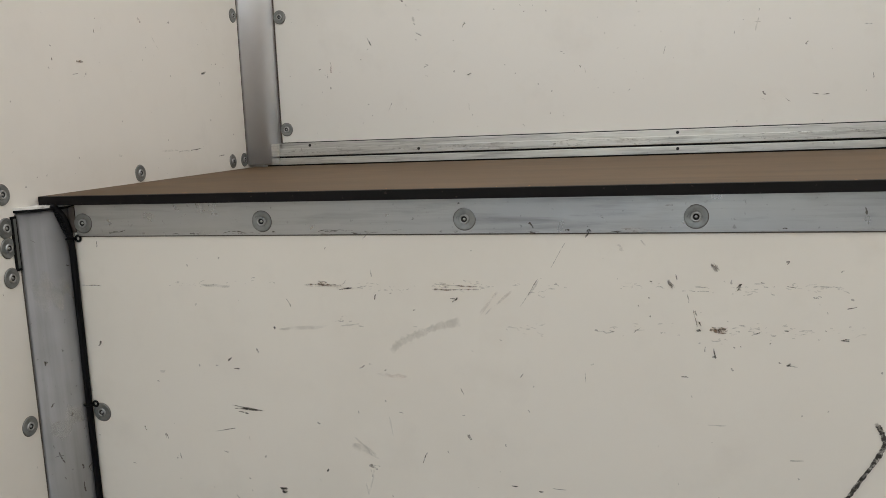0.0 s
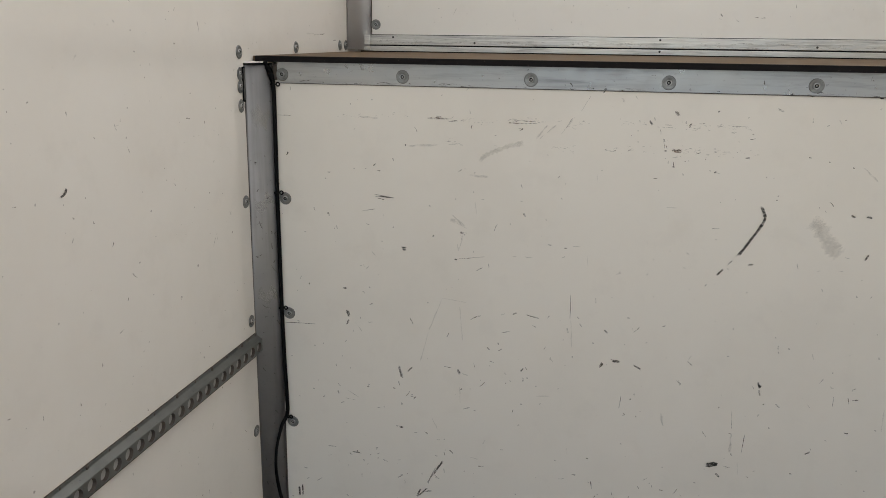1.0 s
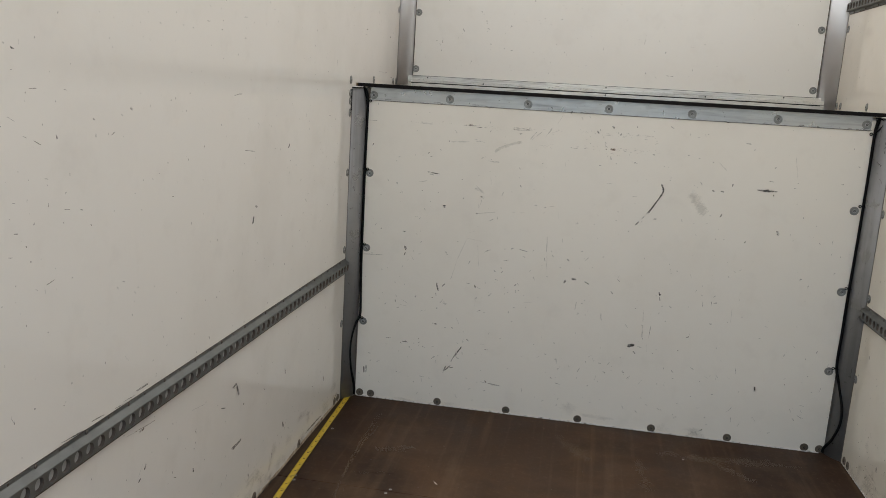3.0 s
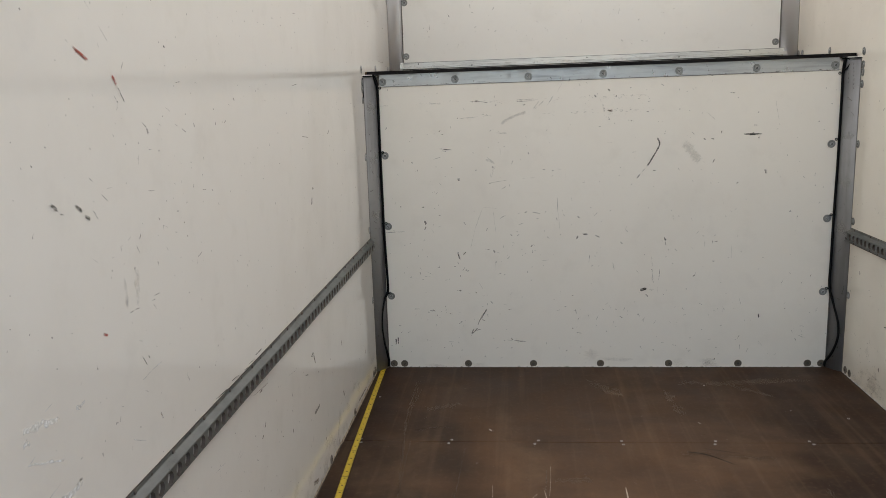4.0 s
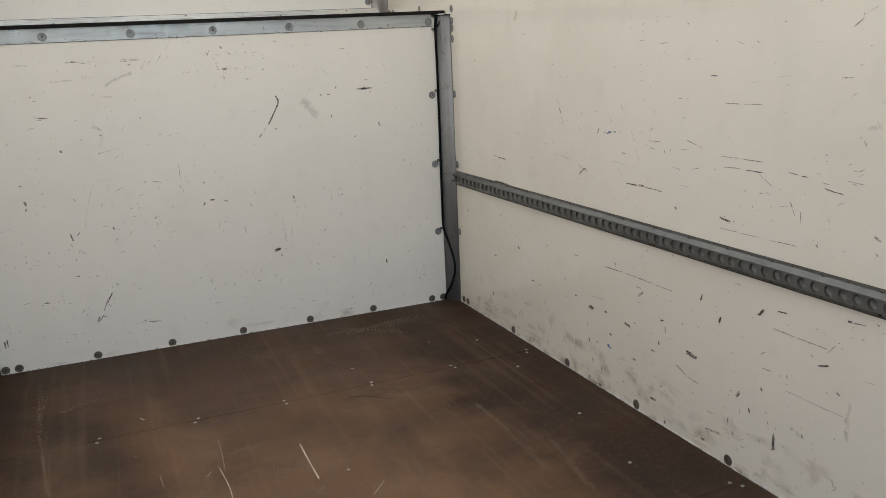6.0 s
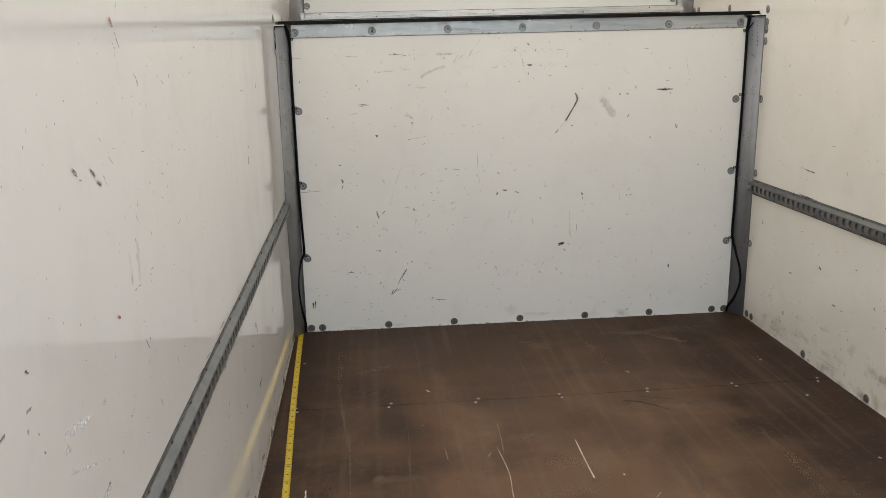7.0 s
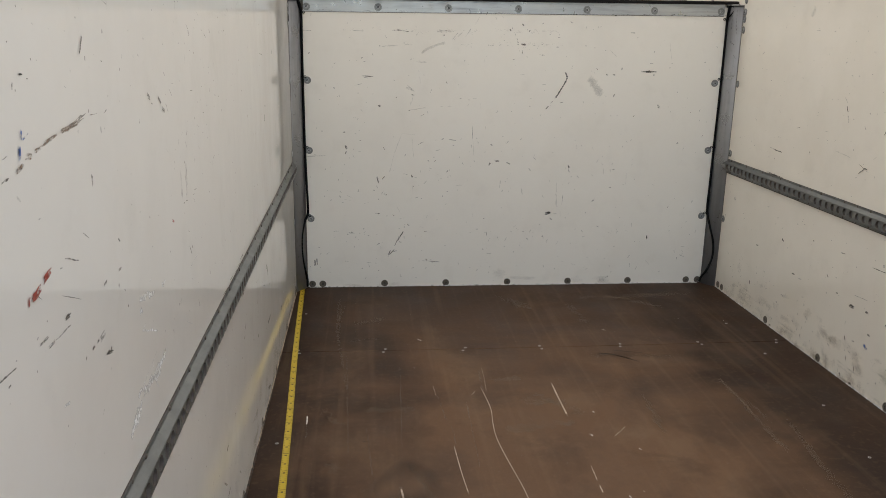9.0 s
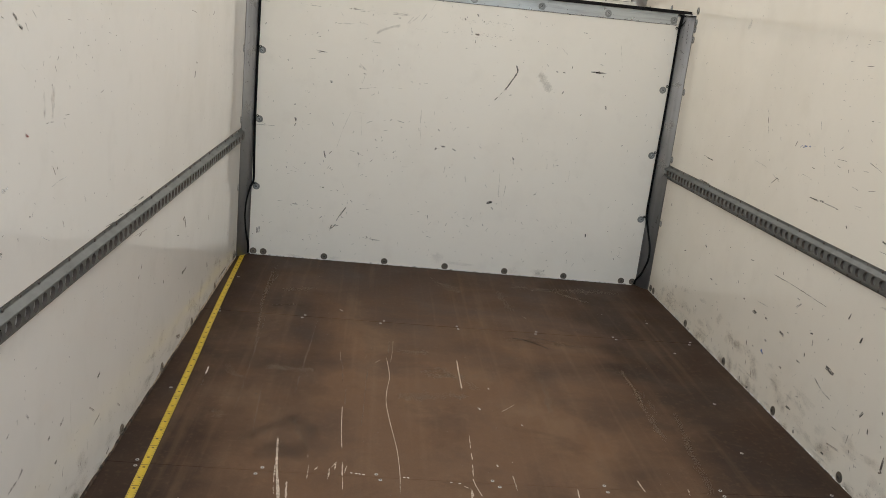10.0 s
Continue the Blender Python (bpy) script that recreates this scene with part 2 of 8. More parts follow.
_n = Nodes("body_shell", (0.78, 0.78, 0.76), 0.4)
_n.color(_n.mix(_n.noise(3.0, 5), (0.8, 0.8, 0.78), (0.7, 0.7, 0.67)))
M_SHELL = _n.m
_n = Nodes("white_lip_paint", (0.75, 0.73, 0.68), 0.5)
_n.color(_n.mix(_n.ramp(_n.noise(60.0, 4), 0.5, 0.7), (0.75, 0.73, 0.68), (0.2, 0.18, 0.16)))
M_LIP_PLAIN = _n.m


def roof_material():
    """Translucent fibreglass roof sheet: daylight glows through it."""
    m = bpy.data.materials.new("translucent_fibreglass")
    m.use_nodes = True
    t = m.node_tree
    t.nodes.remove(t.nodes["Principled BSDF"])
    tr, di, mx = (t.nodes.new("ShaderNodeBsdfTranslucent"), t.nodes.new("ShaderNodeBsdfDiffuse"), t.nodes.new("ShaderNodeMixShader"))
    ns, rp = t.nodes.new("ShaderNodeTexNoise"), t.nodes.new("ShaderNodeMapRange")
    ns.inputs["Scale"].default_value = 12
    rp.inputs["To Min"].default_value, rp.inputs["To Max"].default_value = 0.5, 0.6
    tr.inputs[0].default_value = (0.87, 0.82, 0.725, 1)
    di.inputs[0].default_value = (0.8, 0.78, 0.72, 1)
    t.links.new(ns.outputs["Fac"], rp.inputs["Value"])
    t.links.new(rp.outputs[0], mx.inputs[0])
    t.links.new(tr.outputs[0], mx.inputs[2])
    t.links.new(di.outputs[0], mx.inputs[1])
    t.links.new(mx.outputs[0], t.nodes["Material Output"].inputs["Surface"])
    return m


M_ROOF = roof_material()


def scuff_material(name, colour, lo, hi, scale=160.0, opacity=1.0, soft=0.45, tint=70.0):
    """A rubbed-on mark, broken up by the texture of the wall, ragged at its rims."""
    n = Nodes(name, colour, 0.55)
    n.color(n.mix(n.ramp(n.noise(tint, 3), 0.35, 0.7), colour, tuple(min(1, v * 1.6 + 0.015) for v in colour)))
    film = soft >= 1.0
    a = n.noise(scale * (0.45 if film else 0.6), 4 if film else 6, 0.55 if film else 0.7)
    if soft:
        uv = n.t.nodes.new("ShaderNodeUVMap")
        sep = n.t.nodes.new("ShaderNodeSeparateXYZ")
        n.link(uv.outputs[0], sep.inputs[0])
        edge = None
        for axis, width in (("X", 0.35), ("Y", soft)):
            q = sep.outputs[axis]
            q = n.ramp(n.mul(n.mul(q, 4.0), n.mul(1.0, q, "SUBTRACT")), 0.0, width)
            edge = n.mul(edge, q) if edge else q
        if film:
            a = n.mul(n.ramp(a, lo, hi, 0.0, opacity), edge)
        else:
            # the rims wear away in flecks
            a = n.ramp(n.mul(a, n.mul(n.mul(edge, 1.0, "SUBTRACT"), 0.30), "ADD"), lo, hi, 0.0, opacity)
    else:
        a = n.ramp(a, lo, hi, 0.0, opacity)
    n.alpha(a)
    return n.m


M_BLACKMARK = scuff_material("black_scuff", (0.030, 0.026, 0.022), 0.30, 0.54, 330.0, 0.97, 0.5)
M_DRY = scuff_material("dry_dark_scuff", (0.072, 0.059, 0.046), 0.30, 0.57, 340.0, 0.92, 0.7)
M_GREY = scuff_material("grey_scuff", (0.23, 0.205, 0.18), 0.33, 0.66, 300.0, 0.80, 0.9)
M_FAINT = scuff_material("faint_smear", (0.47, 0.43, 0.385), 0.28, 0.80, 110.0, 0.42, 1.0)
M_BROWN = scuff_material("brown_scuff", (0.19, 0.122, 0.078), 0.34, 0.64, 320.0, 0.88, 0.8)
M_RED = scuff_material("red_scuff", (0.27, 0.045, 0.028), 0.37, 0.52, 320.0, 0.95, 0.5)
M_PINK = scuff_material("pale_red_smear", (0.58, 0.44, 0.37), 0.36, 0.68, 120.0, 0.36, 1.0)
M_ROSE = scuff_material("faded_red_mark", (0.60, 0.27, 0.20), 0.38, 0.6, 320.0, 0.42)
M_BLUE = scuff_material("blue_scuff", (0.04, 0.09, 0.26), 0.42, 0.54, 330.0)
M_TAN = scuff_material("bare_patch", (0.33, 0.205, 0.085), 0.16, 0.34, 70.0, 1.0, 0.0)
M_DIRT = scuff_material("brown_dirt", (0.40, 0.285, 0.16), 0.30, 0.78, 40.0, 0.24, 1.0, 15.0)
M_SMEAR = scuff_material("grey_smear", (0.46, 0.435, 0.40), 0.18, 0.80, 90.0, 0.42, 0.8)
M_SPECK = scuff_material("rub_speck", (0.36, 0.29, 0.235), 0.40, 0.66, 300.0, 0.42, 1.0)
M_PALE = scuff_material("pale_rub", (0.84, 0.82, 0.77), 0.36, 0.58, 300.0, 0.85, 0.8)
M_SCRATCH = scuff_material("pale_scratch", (0.42, 0.34, 0.255), 0.40, 0.56, 260.0, 0.92)
M_WEAK = scuff_material("weak_scratch", (0.21, 0.145, 0.092), 0.34, 0.72, 90.0, 0.5, 1.0)
M_RUBBED = scuff_material("rubbed_tan_film", (0.18, 0.116, 0.066), 0.30, 0.75, 24.0, 0.48, 1.0, 9.0)
M_STAIN = scuff_material("dark_floor_stain", (0.014, 0.008, 0.006), 0.25, 0.70, 24.0, 0.30, 1.0, 9.0)
M_GOUGE = scuff_material("dark_floor_gouge", (0.012, 0.008, 0.006), 0.30, 0.5, 120.0, 0.8, 0.5)
M_GASH = scuff_material("deep_pale_scratch", (0.40, 0.325, 0.245), 0.30, 0.46, 220.0, 1.0, 0.3)
M_LIP = scuff_material("white_lip", (0.74, 0.71, 0.64), 0.42, 0.58, 250.0, 1.0, 0.0)
M_CHIP = scuff_material("white_chip", (0.60, 0.56, 0.50), 0.3, 0.5, 250.0)


# ---- mesh helpers ----
def mesh_from(bm, name, material, smooth=False):
    me = bpy.data.meshes.new(name)
    bm.to_mesh(me)
    bm.free()
    me.materials.append(material)
    if smooth:
        for p in me.polygons:
            p.use_smooth = True
    return me


def part(name, bm, material, parent=None, label="", smooth=False):
    ob = new(name, mesh_from(bm, name, material, smooth) if isinstance(bm, bmesh.types.BMesh) else bm)
    if parent:
        ob.parent = parent
    if label:
        ob["label"] = label
    return ob


def box(bm, x0, x1, y0, y1, z0, z1, bevel=0.0):
    vs = [bm.verts.new((x, y, z)) for x in (x0, x1) for y in (y0, y1) for z in (z0, z1)]
    fs = [bm.faces.new([vs[i] for i in f]) for f in ((0, 1, 3, 2), (4, 6, 7, 5), (0, 4, 5, 1), (2, 3, 7, 6), (0, 2, 6, 4), (1, 5, 7, 3))]
    if bevel:
        es = {e for f in fs for e in f.edges}
        bmesh.ops.bevel(bm, geom=list(es), offset=bevel, segments=2, affect="EDGES", profile=0.7)
    return bm


def boxes(*rows, bevel=0.0):
    bm = bmesh.new()
    for r in rows:
        b = bmesh.new()
        box(b, *r, bevel=bevel)
        tmp = bpy.data.meshes.new("tmp")
        b.to_mesh(tmp)
        b.free()
        bm.from_mesh(tmp)
        bpy.data.meshes.remove(tmp)
    return bm


def lathe(profile, segs=20):
    """Profile rows (radius, height), turned round the z axis."""
    bm = bmesh.new()
    rings = []
    for r, z in profile:
        if r < 1e-6:
            rings.append([bm.verts.new((0, 0, z))])
        else:
            rings.append([bm.verts.new((r * math.cos(2 * math.pi * i / segs), r * math.sin(2 * math.pi * i / segs), z)) for i in range(segs)])
    for a, b in zip(rings, rings[1:]):
        for i in range(segs):
            j = (i + 1) % segs
            if len(b) == 1:
                bm.faces.new((a[i], a[j], b[0]))
            elif len(a) == 1:
                bm.faces.new((a[0], b[j], b[i]))
            else:
                bm.faces.new((a[i], a[j], b[j], b[i]))
    bmesh.ops.recalc_face_normals(bm, faces=bm.faces)
    return bm


def smooth_path(points, per=6):
    """Catmull-Rom through the points."""
    p = [Vector(q) for q in points]
    p = [p[0] * 2 - p[1]] + p + [p[-1] * 2 - p[-2]]
    out = []
    for a, b, c, d in zip(p, p[1:], p[2:], p[3:]):
        for k in range(per):
            t = k / per
            out.append(0.5 * (2 * b + (c - a) * t + (2 * a - 5 * b + 4 * c - d) * t * t + (3 * b - a - 3 * c + d) * t ** 3))
    return out + [p[-2]]


def tube(points, radius, segs=10, per=6, bm=None):
    bm = bm or bmesh.new()
    pts = smooth_path(points, per) if per else [Vector(q) for q in points]
    rings = []
    up = Vector((0, 1, 0.01))
    for i, q in enumerate(pts):
        d = (pts[min(i + 1, len(pts) - 1)] - pts[max(i - 1, 0)]).normalized()
        s = d.cross(up).normalized()
        n = s.cross(d).normalized()
        rings.append([bm.verts.new(q + radius * (math.cos(2 * math.pi * k / segs) * s + math.sin(2 * math.pi * k / segs) * n)) for k in range(segs)])
    for a, b in zip(rings, rings[1:]):
        for k in range(segs):
            bm.faces.new((a[k], a[(k + 1) % segs], b[(k + 1) % segs], b[k]))
    bm.faces.new(rings[0])
    bm.faces.new(rings[-1])
    bmesh.ops.recalc_face_normals(bm, faces=bm.faces)
    return bm


def prism(profile, z0, z1):
    """A closed (x, y) outline, drawn up from z0 to z1."""
    bm = bmesh.new()
    a = [bm.verts.new((x, y, z0)) for x, y in profile]
    b = [bm.verts.new((x, y, z1)) for x, y in profile]
    for i in range(len(a)):
        j = (i + 1) % len(a)
        bm.faces.new((a[i], a[j], b[j], b[i]))
    bm.faces.new(a)
    bm.faces.new(b)
    bmesh.ops.recalc_face_normals(bm, faces=bm.faces)
    return bm


# ---- the body: floor, linings, roof ----
W = 1.025            # half the inner width
REAR = -4.30         # the open rear end
FRONT = 0.775        # face of the upper front wall
CEIL = 2.25
SHELF_TOP = 1.350

wall_left = tagged(part("wall_left", boxes((-W - 0.045, -W, REAR, FRONT + 0.04, -0.02, CEIL)), M_WALL),
                   "glossy cream painted side lining, scratched and scuffed", "wall", kind="structure")
wall_right = tagged(part("wall_right", boxes((W, W + 0.045, REAR, FRONT + 0.04, -0.02, CEIL)), M_WALL_RIGHT),
                    "glossy cream painted side lining with many dark scuffs", "wall", kind="structure")
bulkhead = tagged(part("wall_front_lower", boxes((-0.977, 0.977, 0.0, 0.018, 0.003, 1.328), bevel=0.0015), M_PANEL),
                  "scuffed white bulkhead panel under the over-cab shelf", "wall", kind="structure")
wall_upper = tagged(part("wall_front_upper", boxes((-0.957, 0.945, FRONT, FRONT + 0.018, SHELF_TOP, CEIL), bevel=0.0015), M_PANEL_UPPER),
                    "white painted front panel above the shelf", "wall", kind="structure")
backing = tagged(part("wall_front_backing", boxes((-W - 0.04, W + 0.04, FRONT + 0.02, FRONT + 0.06, -0.02, CEIL + 0.03)), M_SHELL),
                 "plain white outer skin of the body front", "wall", kind="structure")
under = tagged(part("wall_cab_backing", boxes((-W, W, 0.03, 0.06, -0.02, 1.335)), M_SHELL),
               "plain white skin behind the bulkhead panel", "wall", kind="structure")


def roof():
    bm = bmesh.new()
    nx = 14
    rows = []
    for y in (REAR, -2.0, FRONT + 0.06):
        rows.append([bm.verts.new((-W - 0.045 + (2 * W + 0.09) * i / nx, y, CEIL + 0.035 * math.sin(math.pi * i / nx))) for i in range(nx + 1)])
    for a, b in zip(rows, rows[1:]):
        for i in range(nx):
            bm.faces.new((a[i], b[i], b[i + 1], a[i + 1]))
    return bm


tagged(part("ceiling", roof(), M_ROOF), "translucent white fibreglass roof sheet glowing with daylight", "ceiling", kind="structure")

tagged(part("rear_frame", boxes((-W, -W + 0.05, REAR, REAR + 0.06, 0.0, CEIL), (W - 0.05, W, REAR, REAR + 0.06, 0.0, CEIL),
                                (-W + 0.05, W - 0.05, REAR, REAR + 0.06, CEIL - 0.12, CEIL), bevel=0.003), M_ALU_POST),
       "aluminium frame round the open rear doorway", "frame", kind="structure")
tagged(part("ground", boxes((-150, 150, -150, 150, -1.1, -0.95)), M_GROUND), "pale concrete yard under the vehicle", "ground", kind="structure")

floor = tagged(part("floor", boxes((-W - 0.02, W + 0.02, REAR, 0.03, -0.09, -0.021)), M_DARK),
               "dark brown film-faced plywood floor, worn and scratched", "floor", kind="structure")
SEAMS = (-0.81, -1.99, -3.17)


def floor_z(x, y):
    """The floor is slightly twisted: it climbs towards the rear along one wall."""
    return -0.0045 * min(y, 0.0) * (x + x * x)


def floor_sheet(y0, y1):
    """One plywood sheet: a gently twisted slab with eased edges."""
    bm = bmesh.new()
    xs = [-W + 0.001] + [-W + 0.003 + (2 * W - 0.006) * i / 14 for i in range(15)] + [W - 0.001]
    ys = [y0] + [y0 + 0.0009 + (y1 - y0 - 0.0018) * j / 8 for j in range(9)] + [y1]
    top = [[bm.verts.new((x, y, floor_z(x, y) - (0.0009 if y in (y0, y1) or i in (0, len(xs) - 1) else 0.0))) for i, x in enumerate(xs)] for y in ys]
    low = [[bm.verts.new((x, y, floor_z(x, y) - 0.0195)) for x in xs] for y in (y0, y1)]
    for a, b in zip(top, top[1:]):
        for i in range(len(xs) - 1):
            bm.faces.new((a[i], a[i + 1], b[i + 1], b[i]))
    for a, b in ((low[0], top[0]), (top[-1], low[1])):
        for i in range(len(xs) - 1):
            bm.faces.new((a[i], a[i + 1], b[i + 1], b[i]))
    return bm


def floor_sheets():
    ys = (0.02, *SEAMS, REAR)
    gaps = (0.0, 0.0011, 0.0003, 0.0006, 0.0)
    for k in range(4):
        part("floor_sheet", floor_sheet(ys[k + 1] + gaps[k + 1], ys[k] - gaps[k]), M_FLOOR, floor)


floor_sheets()


# ---- corner posts ----
def cove(side, y_wall, x_in, y_in, depth):
    """Outline of a hollow-faced corner extrusion between a side wall and a front panel."""
    ax, ay = side * W, y_wall
    bx, by = side * x_in, y_in
    mx, my = side * (abs(ax) + abs(bx)) / 2, (ay + by) / 2
    nx, ny = side * (by - ay), abs(ax) - abs(bx)
    ln = math.hypot(nx, ny)
    out = []
    for i in range(17):
        t = i / 16
        d = depth * 4 * t * (1 - t)
        out.append((ax + (bx - ax) * t + d * nx / ln, ay + (by - ay) * t + d * ny / ln))
    return out + [(bx, by + 0.012), (side * (W - 0.0005), y_in + 0.012)]


def corner_post(side, y_wall, x_in, y_in, z0, z1, depth, label, material):
    ob = tagged(new("corner_post"), label, "post", "corner posts of the body")
    ex = part("extrusion", prism(cove(side, y_wall, x_in, y_in, depth), z0, z1), material, ob)
    for p in ex.data.polygons[:16]:
        p.use_smooth = True
    # dirty joints where the post meets the side lining and the front panel
    wall = sorted((side * (W - 0.0009), side * (W - 0.0001)))
    face = sorted((side * (x_in - 0.0022), side * (x_in + 0.0006)))
    part("joint", boxes((*wall, y_wall - 0.0012, y_wall + 0.0012, z0 + 0.002, z1 - 0.006)), M_TARNISH_SHADE, ob, "thin dark dirty joint")
    part("joint", boxes((*face, y_in - 0.0058, y_in - 0.0002, z0 + 0.002, z1 - 0.006)), M_TARNISH_SHADE, ob, "thin dark dirty joint")
    return ob


POST = {-1: (-1, -0.063, 0.9772, 0.004, -0.007), 1: (1, -0.064, 0.9772, 0.004, -0.007)}
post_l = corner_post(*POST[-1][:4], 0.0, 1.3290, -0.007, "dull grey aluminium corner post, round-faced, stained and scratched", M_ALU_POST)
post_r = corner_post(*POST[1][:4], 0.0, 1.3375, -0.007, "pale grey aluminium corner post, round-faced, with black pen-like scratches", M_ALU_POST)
corner_post(-1, 0.713, 0.9590, FRONT + 0.004, SHELF_TOP, CEIL - 0.001, -0.014, "smooth pale aluminium corner post standing on the shelf", M_ALU_SMOOTH)
corner_post(1, 0.747, 0.9455, FRONT + 0.004, SHELF_TOP, CEIL - 0.001, -0.008, "smooth pale aluminium corner post standing on the shelf", M_ALU_SMOOTH)
for _p, _s, _z in ((post_l, -1, 1.3290), (post_r, 1, 1.3375)):
    _c = POST[_s]
    part("seal", prism(cove(_s, _c[1] - 0.003, _c[2] - 0.001, _c[3], -0.009), _z - 0.0028, _z + 0.001), M_BLACK, _p, "black rubber seal round the top of the post")
    part("lip", prism(cove(_s, _c[1] - 0.002, _c[2] - 0.001, _c[3], -0.008), _z + 0.001, _z + 0.0050), M_LIP_PLAIN, _p, "thin white lip above the seal")
part("slot", boxes((-W + 0.0002, -W + 0.0035, -0.0745, -0.0640, 1.236, 1.3215)), M_BLACK, post_l, "dark slot beside the top of the post")
part("slot_web", boxes((-W + 0.0035, -W + 0.0041, -0.0718, -0.0667, 1.240, 1.318)), M_ZINC, post_l, "grey metal inside the slot")
# dark piece added where the corner under the shelf lies in shadow
part("packer", boxes((-0.9735, -0.9635, -0.0040, -0.0005, 1.287, 1.328)), M_TARNISH_SHADE, post_l, "dark piece standing in for the shadow beside the strip")

# ---- over-cab shelf and its trims ----
shelf = tagged(new("overcab_shelf"), "brown plywood over-cab shelf with a black front edge", "shelf")
part("board", boxes((-W + 0.002, W - 0.002, -0.010, FRONT - 0.022, 1.3375, 1.3515), bevel=0.0008), M_SHELF, shelf)
for _v in shelf.children[0].data.vertices:
    if _v.co.y > 0.4:
        _v.co.z -= 0.0045    # the board sags towards its back edge
part("front_edge", boxes((-W + 0.012, W - 0.014, -0.0225, -0.0102, 1.3375, 1.3520), (W - 0.0138, W - 0.002, -0.0205, -0.0102, 1.3375, 1.3420), (W - 0.0138, W - 0.004, -0.0140, -0.0102, 1.3422, 1.3516), bevel=0.0008), M_EDGE, shelf, "black painted front edge with chips")


def edge_chips():
    """Splinters of bare wood where the black paint has come off the top of the edge."""
    rng = random.Random(61)
    bm = bmesh.new()
    x = -W + 0.03
    while x < W - 0.04:
        ln = 0.0015 + 0.012 * rng.random() ** 3
        d = rng.uniform(0.0006, 0.0022)
        q = [bm.verts.new((x + a * ln, -0.0102 - b * d, 1.3523 + 0.0006 * rng.random() * (1 - b))) for a, b in ((0, 0), (0.3, 0.9), (0.8, 1), (1, 0.1), (0.6, -0.5))]
        bm.faces.new(q)
        x += ln + rng.expovariate(28)
    return bm


tagged(part("bare_chips", edge_chips(), M_CHIPPED, shelf, "splinters of bare orange wood along the edge"), kind="stuff")
SLOPE = pose(0, 0, 1.31, 0, -0.27, 0) @ pose(0, 0, -1.31)
shelf.matrix_basis = SLOPE

strip = tagged(new("trim_strip"), "flat aluminium strip along the top of the bulkhead", "trim")
part("bar", boxes((-0.9625, 0.9605, -0.0032, -0.0002, 1.2855, 1.3380), bevel=0.0006), M_ALU, strip)
part("joint", boxes((-0.9615, 0.9595, -0.0014, -0.0003, 1.2838, 1.2854)), M_TARNISH_SHADE, strip, "thin dark dirty joint under the strip")
strip.matrix_basis = SLOPE

sill = tagged(new("trim_profile"), "stepped aluminium profile lying at the foot of the front wall", "trim")
part("upper_band", boxes((-0.995, 0.978, FRONT - 0.010, FRONT - 0.001, 1.388, 1.4015), (-1.003, 0.978, FRONT - 0.018, FRONT - 0.001, 1.3702, 1.3880), (-0.988, -0.9555, FRONT - 0.030, FRONT - 0.0182, 1.3702, 1.4015), bevel=0.0012), M_ALU_RAW, sill)
# the joint's shadow is drawn as a thin dark strip
part("gap", boxes((-0.957, 0.945, FRONT - 0.0022, FRONT - 0.0004, 1.4012, 1.4036)), M_DARK, sill, "dark strip for the shadow in the joint above the profile")
part("groove", boxes((-1.001, 0.977, FRONT - 0.009, FRONT - 0.001, 1.3660, 1.3702)), M_DARK, sill, "dark groove between the two bands")
part("lower_band", boxes((-1.001, 0.978, FRONT - 0.020, FRONT - 0.001, 1.3495, 1.3660), (-0.988, -0.9555, FRONT - 0.030, FRONT - 0.0202, 1.3510, 1.3660), bevel=0.0012), M_ALU_RAW, sill)
# black strip added for the shadow in the gap under the profile
part("foot_seal", boxes((-0.99, 0.975, FRONT - 0.0245, FRONT - 0.0202, 1.3450, 1.3500)), M_BLACK, sill, "black strip standing in for the shadow gap under the profile")
sill.matrix_basis = SLOPE
_hole = mesh_from(lathe([(0.0035, 0), (0.0035, 0.0006), (0, 0.0006)], 10), "screw_hole", M_DARK)
for _x, _z, _y in ((-0.88, 1.395, FRONT - 0.0101), (-0.01, 1.395, FRONT - 0.0101), (0.80, 1.395, FRONT - 0.0101), (-0.01, 1.360, FRONT - 0.0201), (-0.60, 1.379, FRONT - 0.0181), (0.45, 1.379, FRONT - 0.0181)):
    _o = part("screw_hole", _hole, None, sill, "small dark screw hole")
    _o.matrix_basis = pose(_x, _y, _z, 90, 0, 0)


# ---- washers with rivets ----
def washer_mesh(name, material):
    me = mesh_from(lathe([(0.0165, 0), (0.0164, 0.0002), (0.0158, 0.0002), (0.0157, 0.0012), (0.0152, 0.0016), (0.0146, 0.0016), (0.0080, 0.0016), (0.0070, 0.0012), (0.0, 0.0012)], 28), name, material, True)
    me.materials.append(M_TARNISH_SHADE)
    # dark outermost ring: dirt round the washer and its painted rim shadow
    for p in me.polygons:
        if math.hypot(p.center.x, p.center.y) > 0.0159:
            p.material_index = 1
    return me


def rivet_mesh(name, material):
    me = mesh_from(lathe([(0.0074, 0.0012), (0.0070, 0.0030), (0.0056, 0.0036), (0.0044, 0.0030), (0.0040, 0.0014), (0.0020, 0.0014), (0.0018, 0.0026), (0.0, 0.0027)], 18), name, material, True)
    me.materials.append(M_DARK)
    for p in me.polygons:
        r = math.hypot(p.center.x, p.center.y)
        if 0.0019 < r < 0.0044:
            p.material_index = 1
    return me


ME_WASHER, ME_RIVET = washer_mesh("washer", M_WASHER), rivet_mesh("rivet", M_RIVET)
ME_WASHER_OLD, ME_RIVET_OLD = washer_mesh("washer_old", M_BRONZE), rivet_mesh("rivet_old", M_BRONZE)
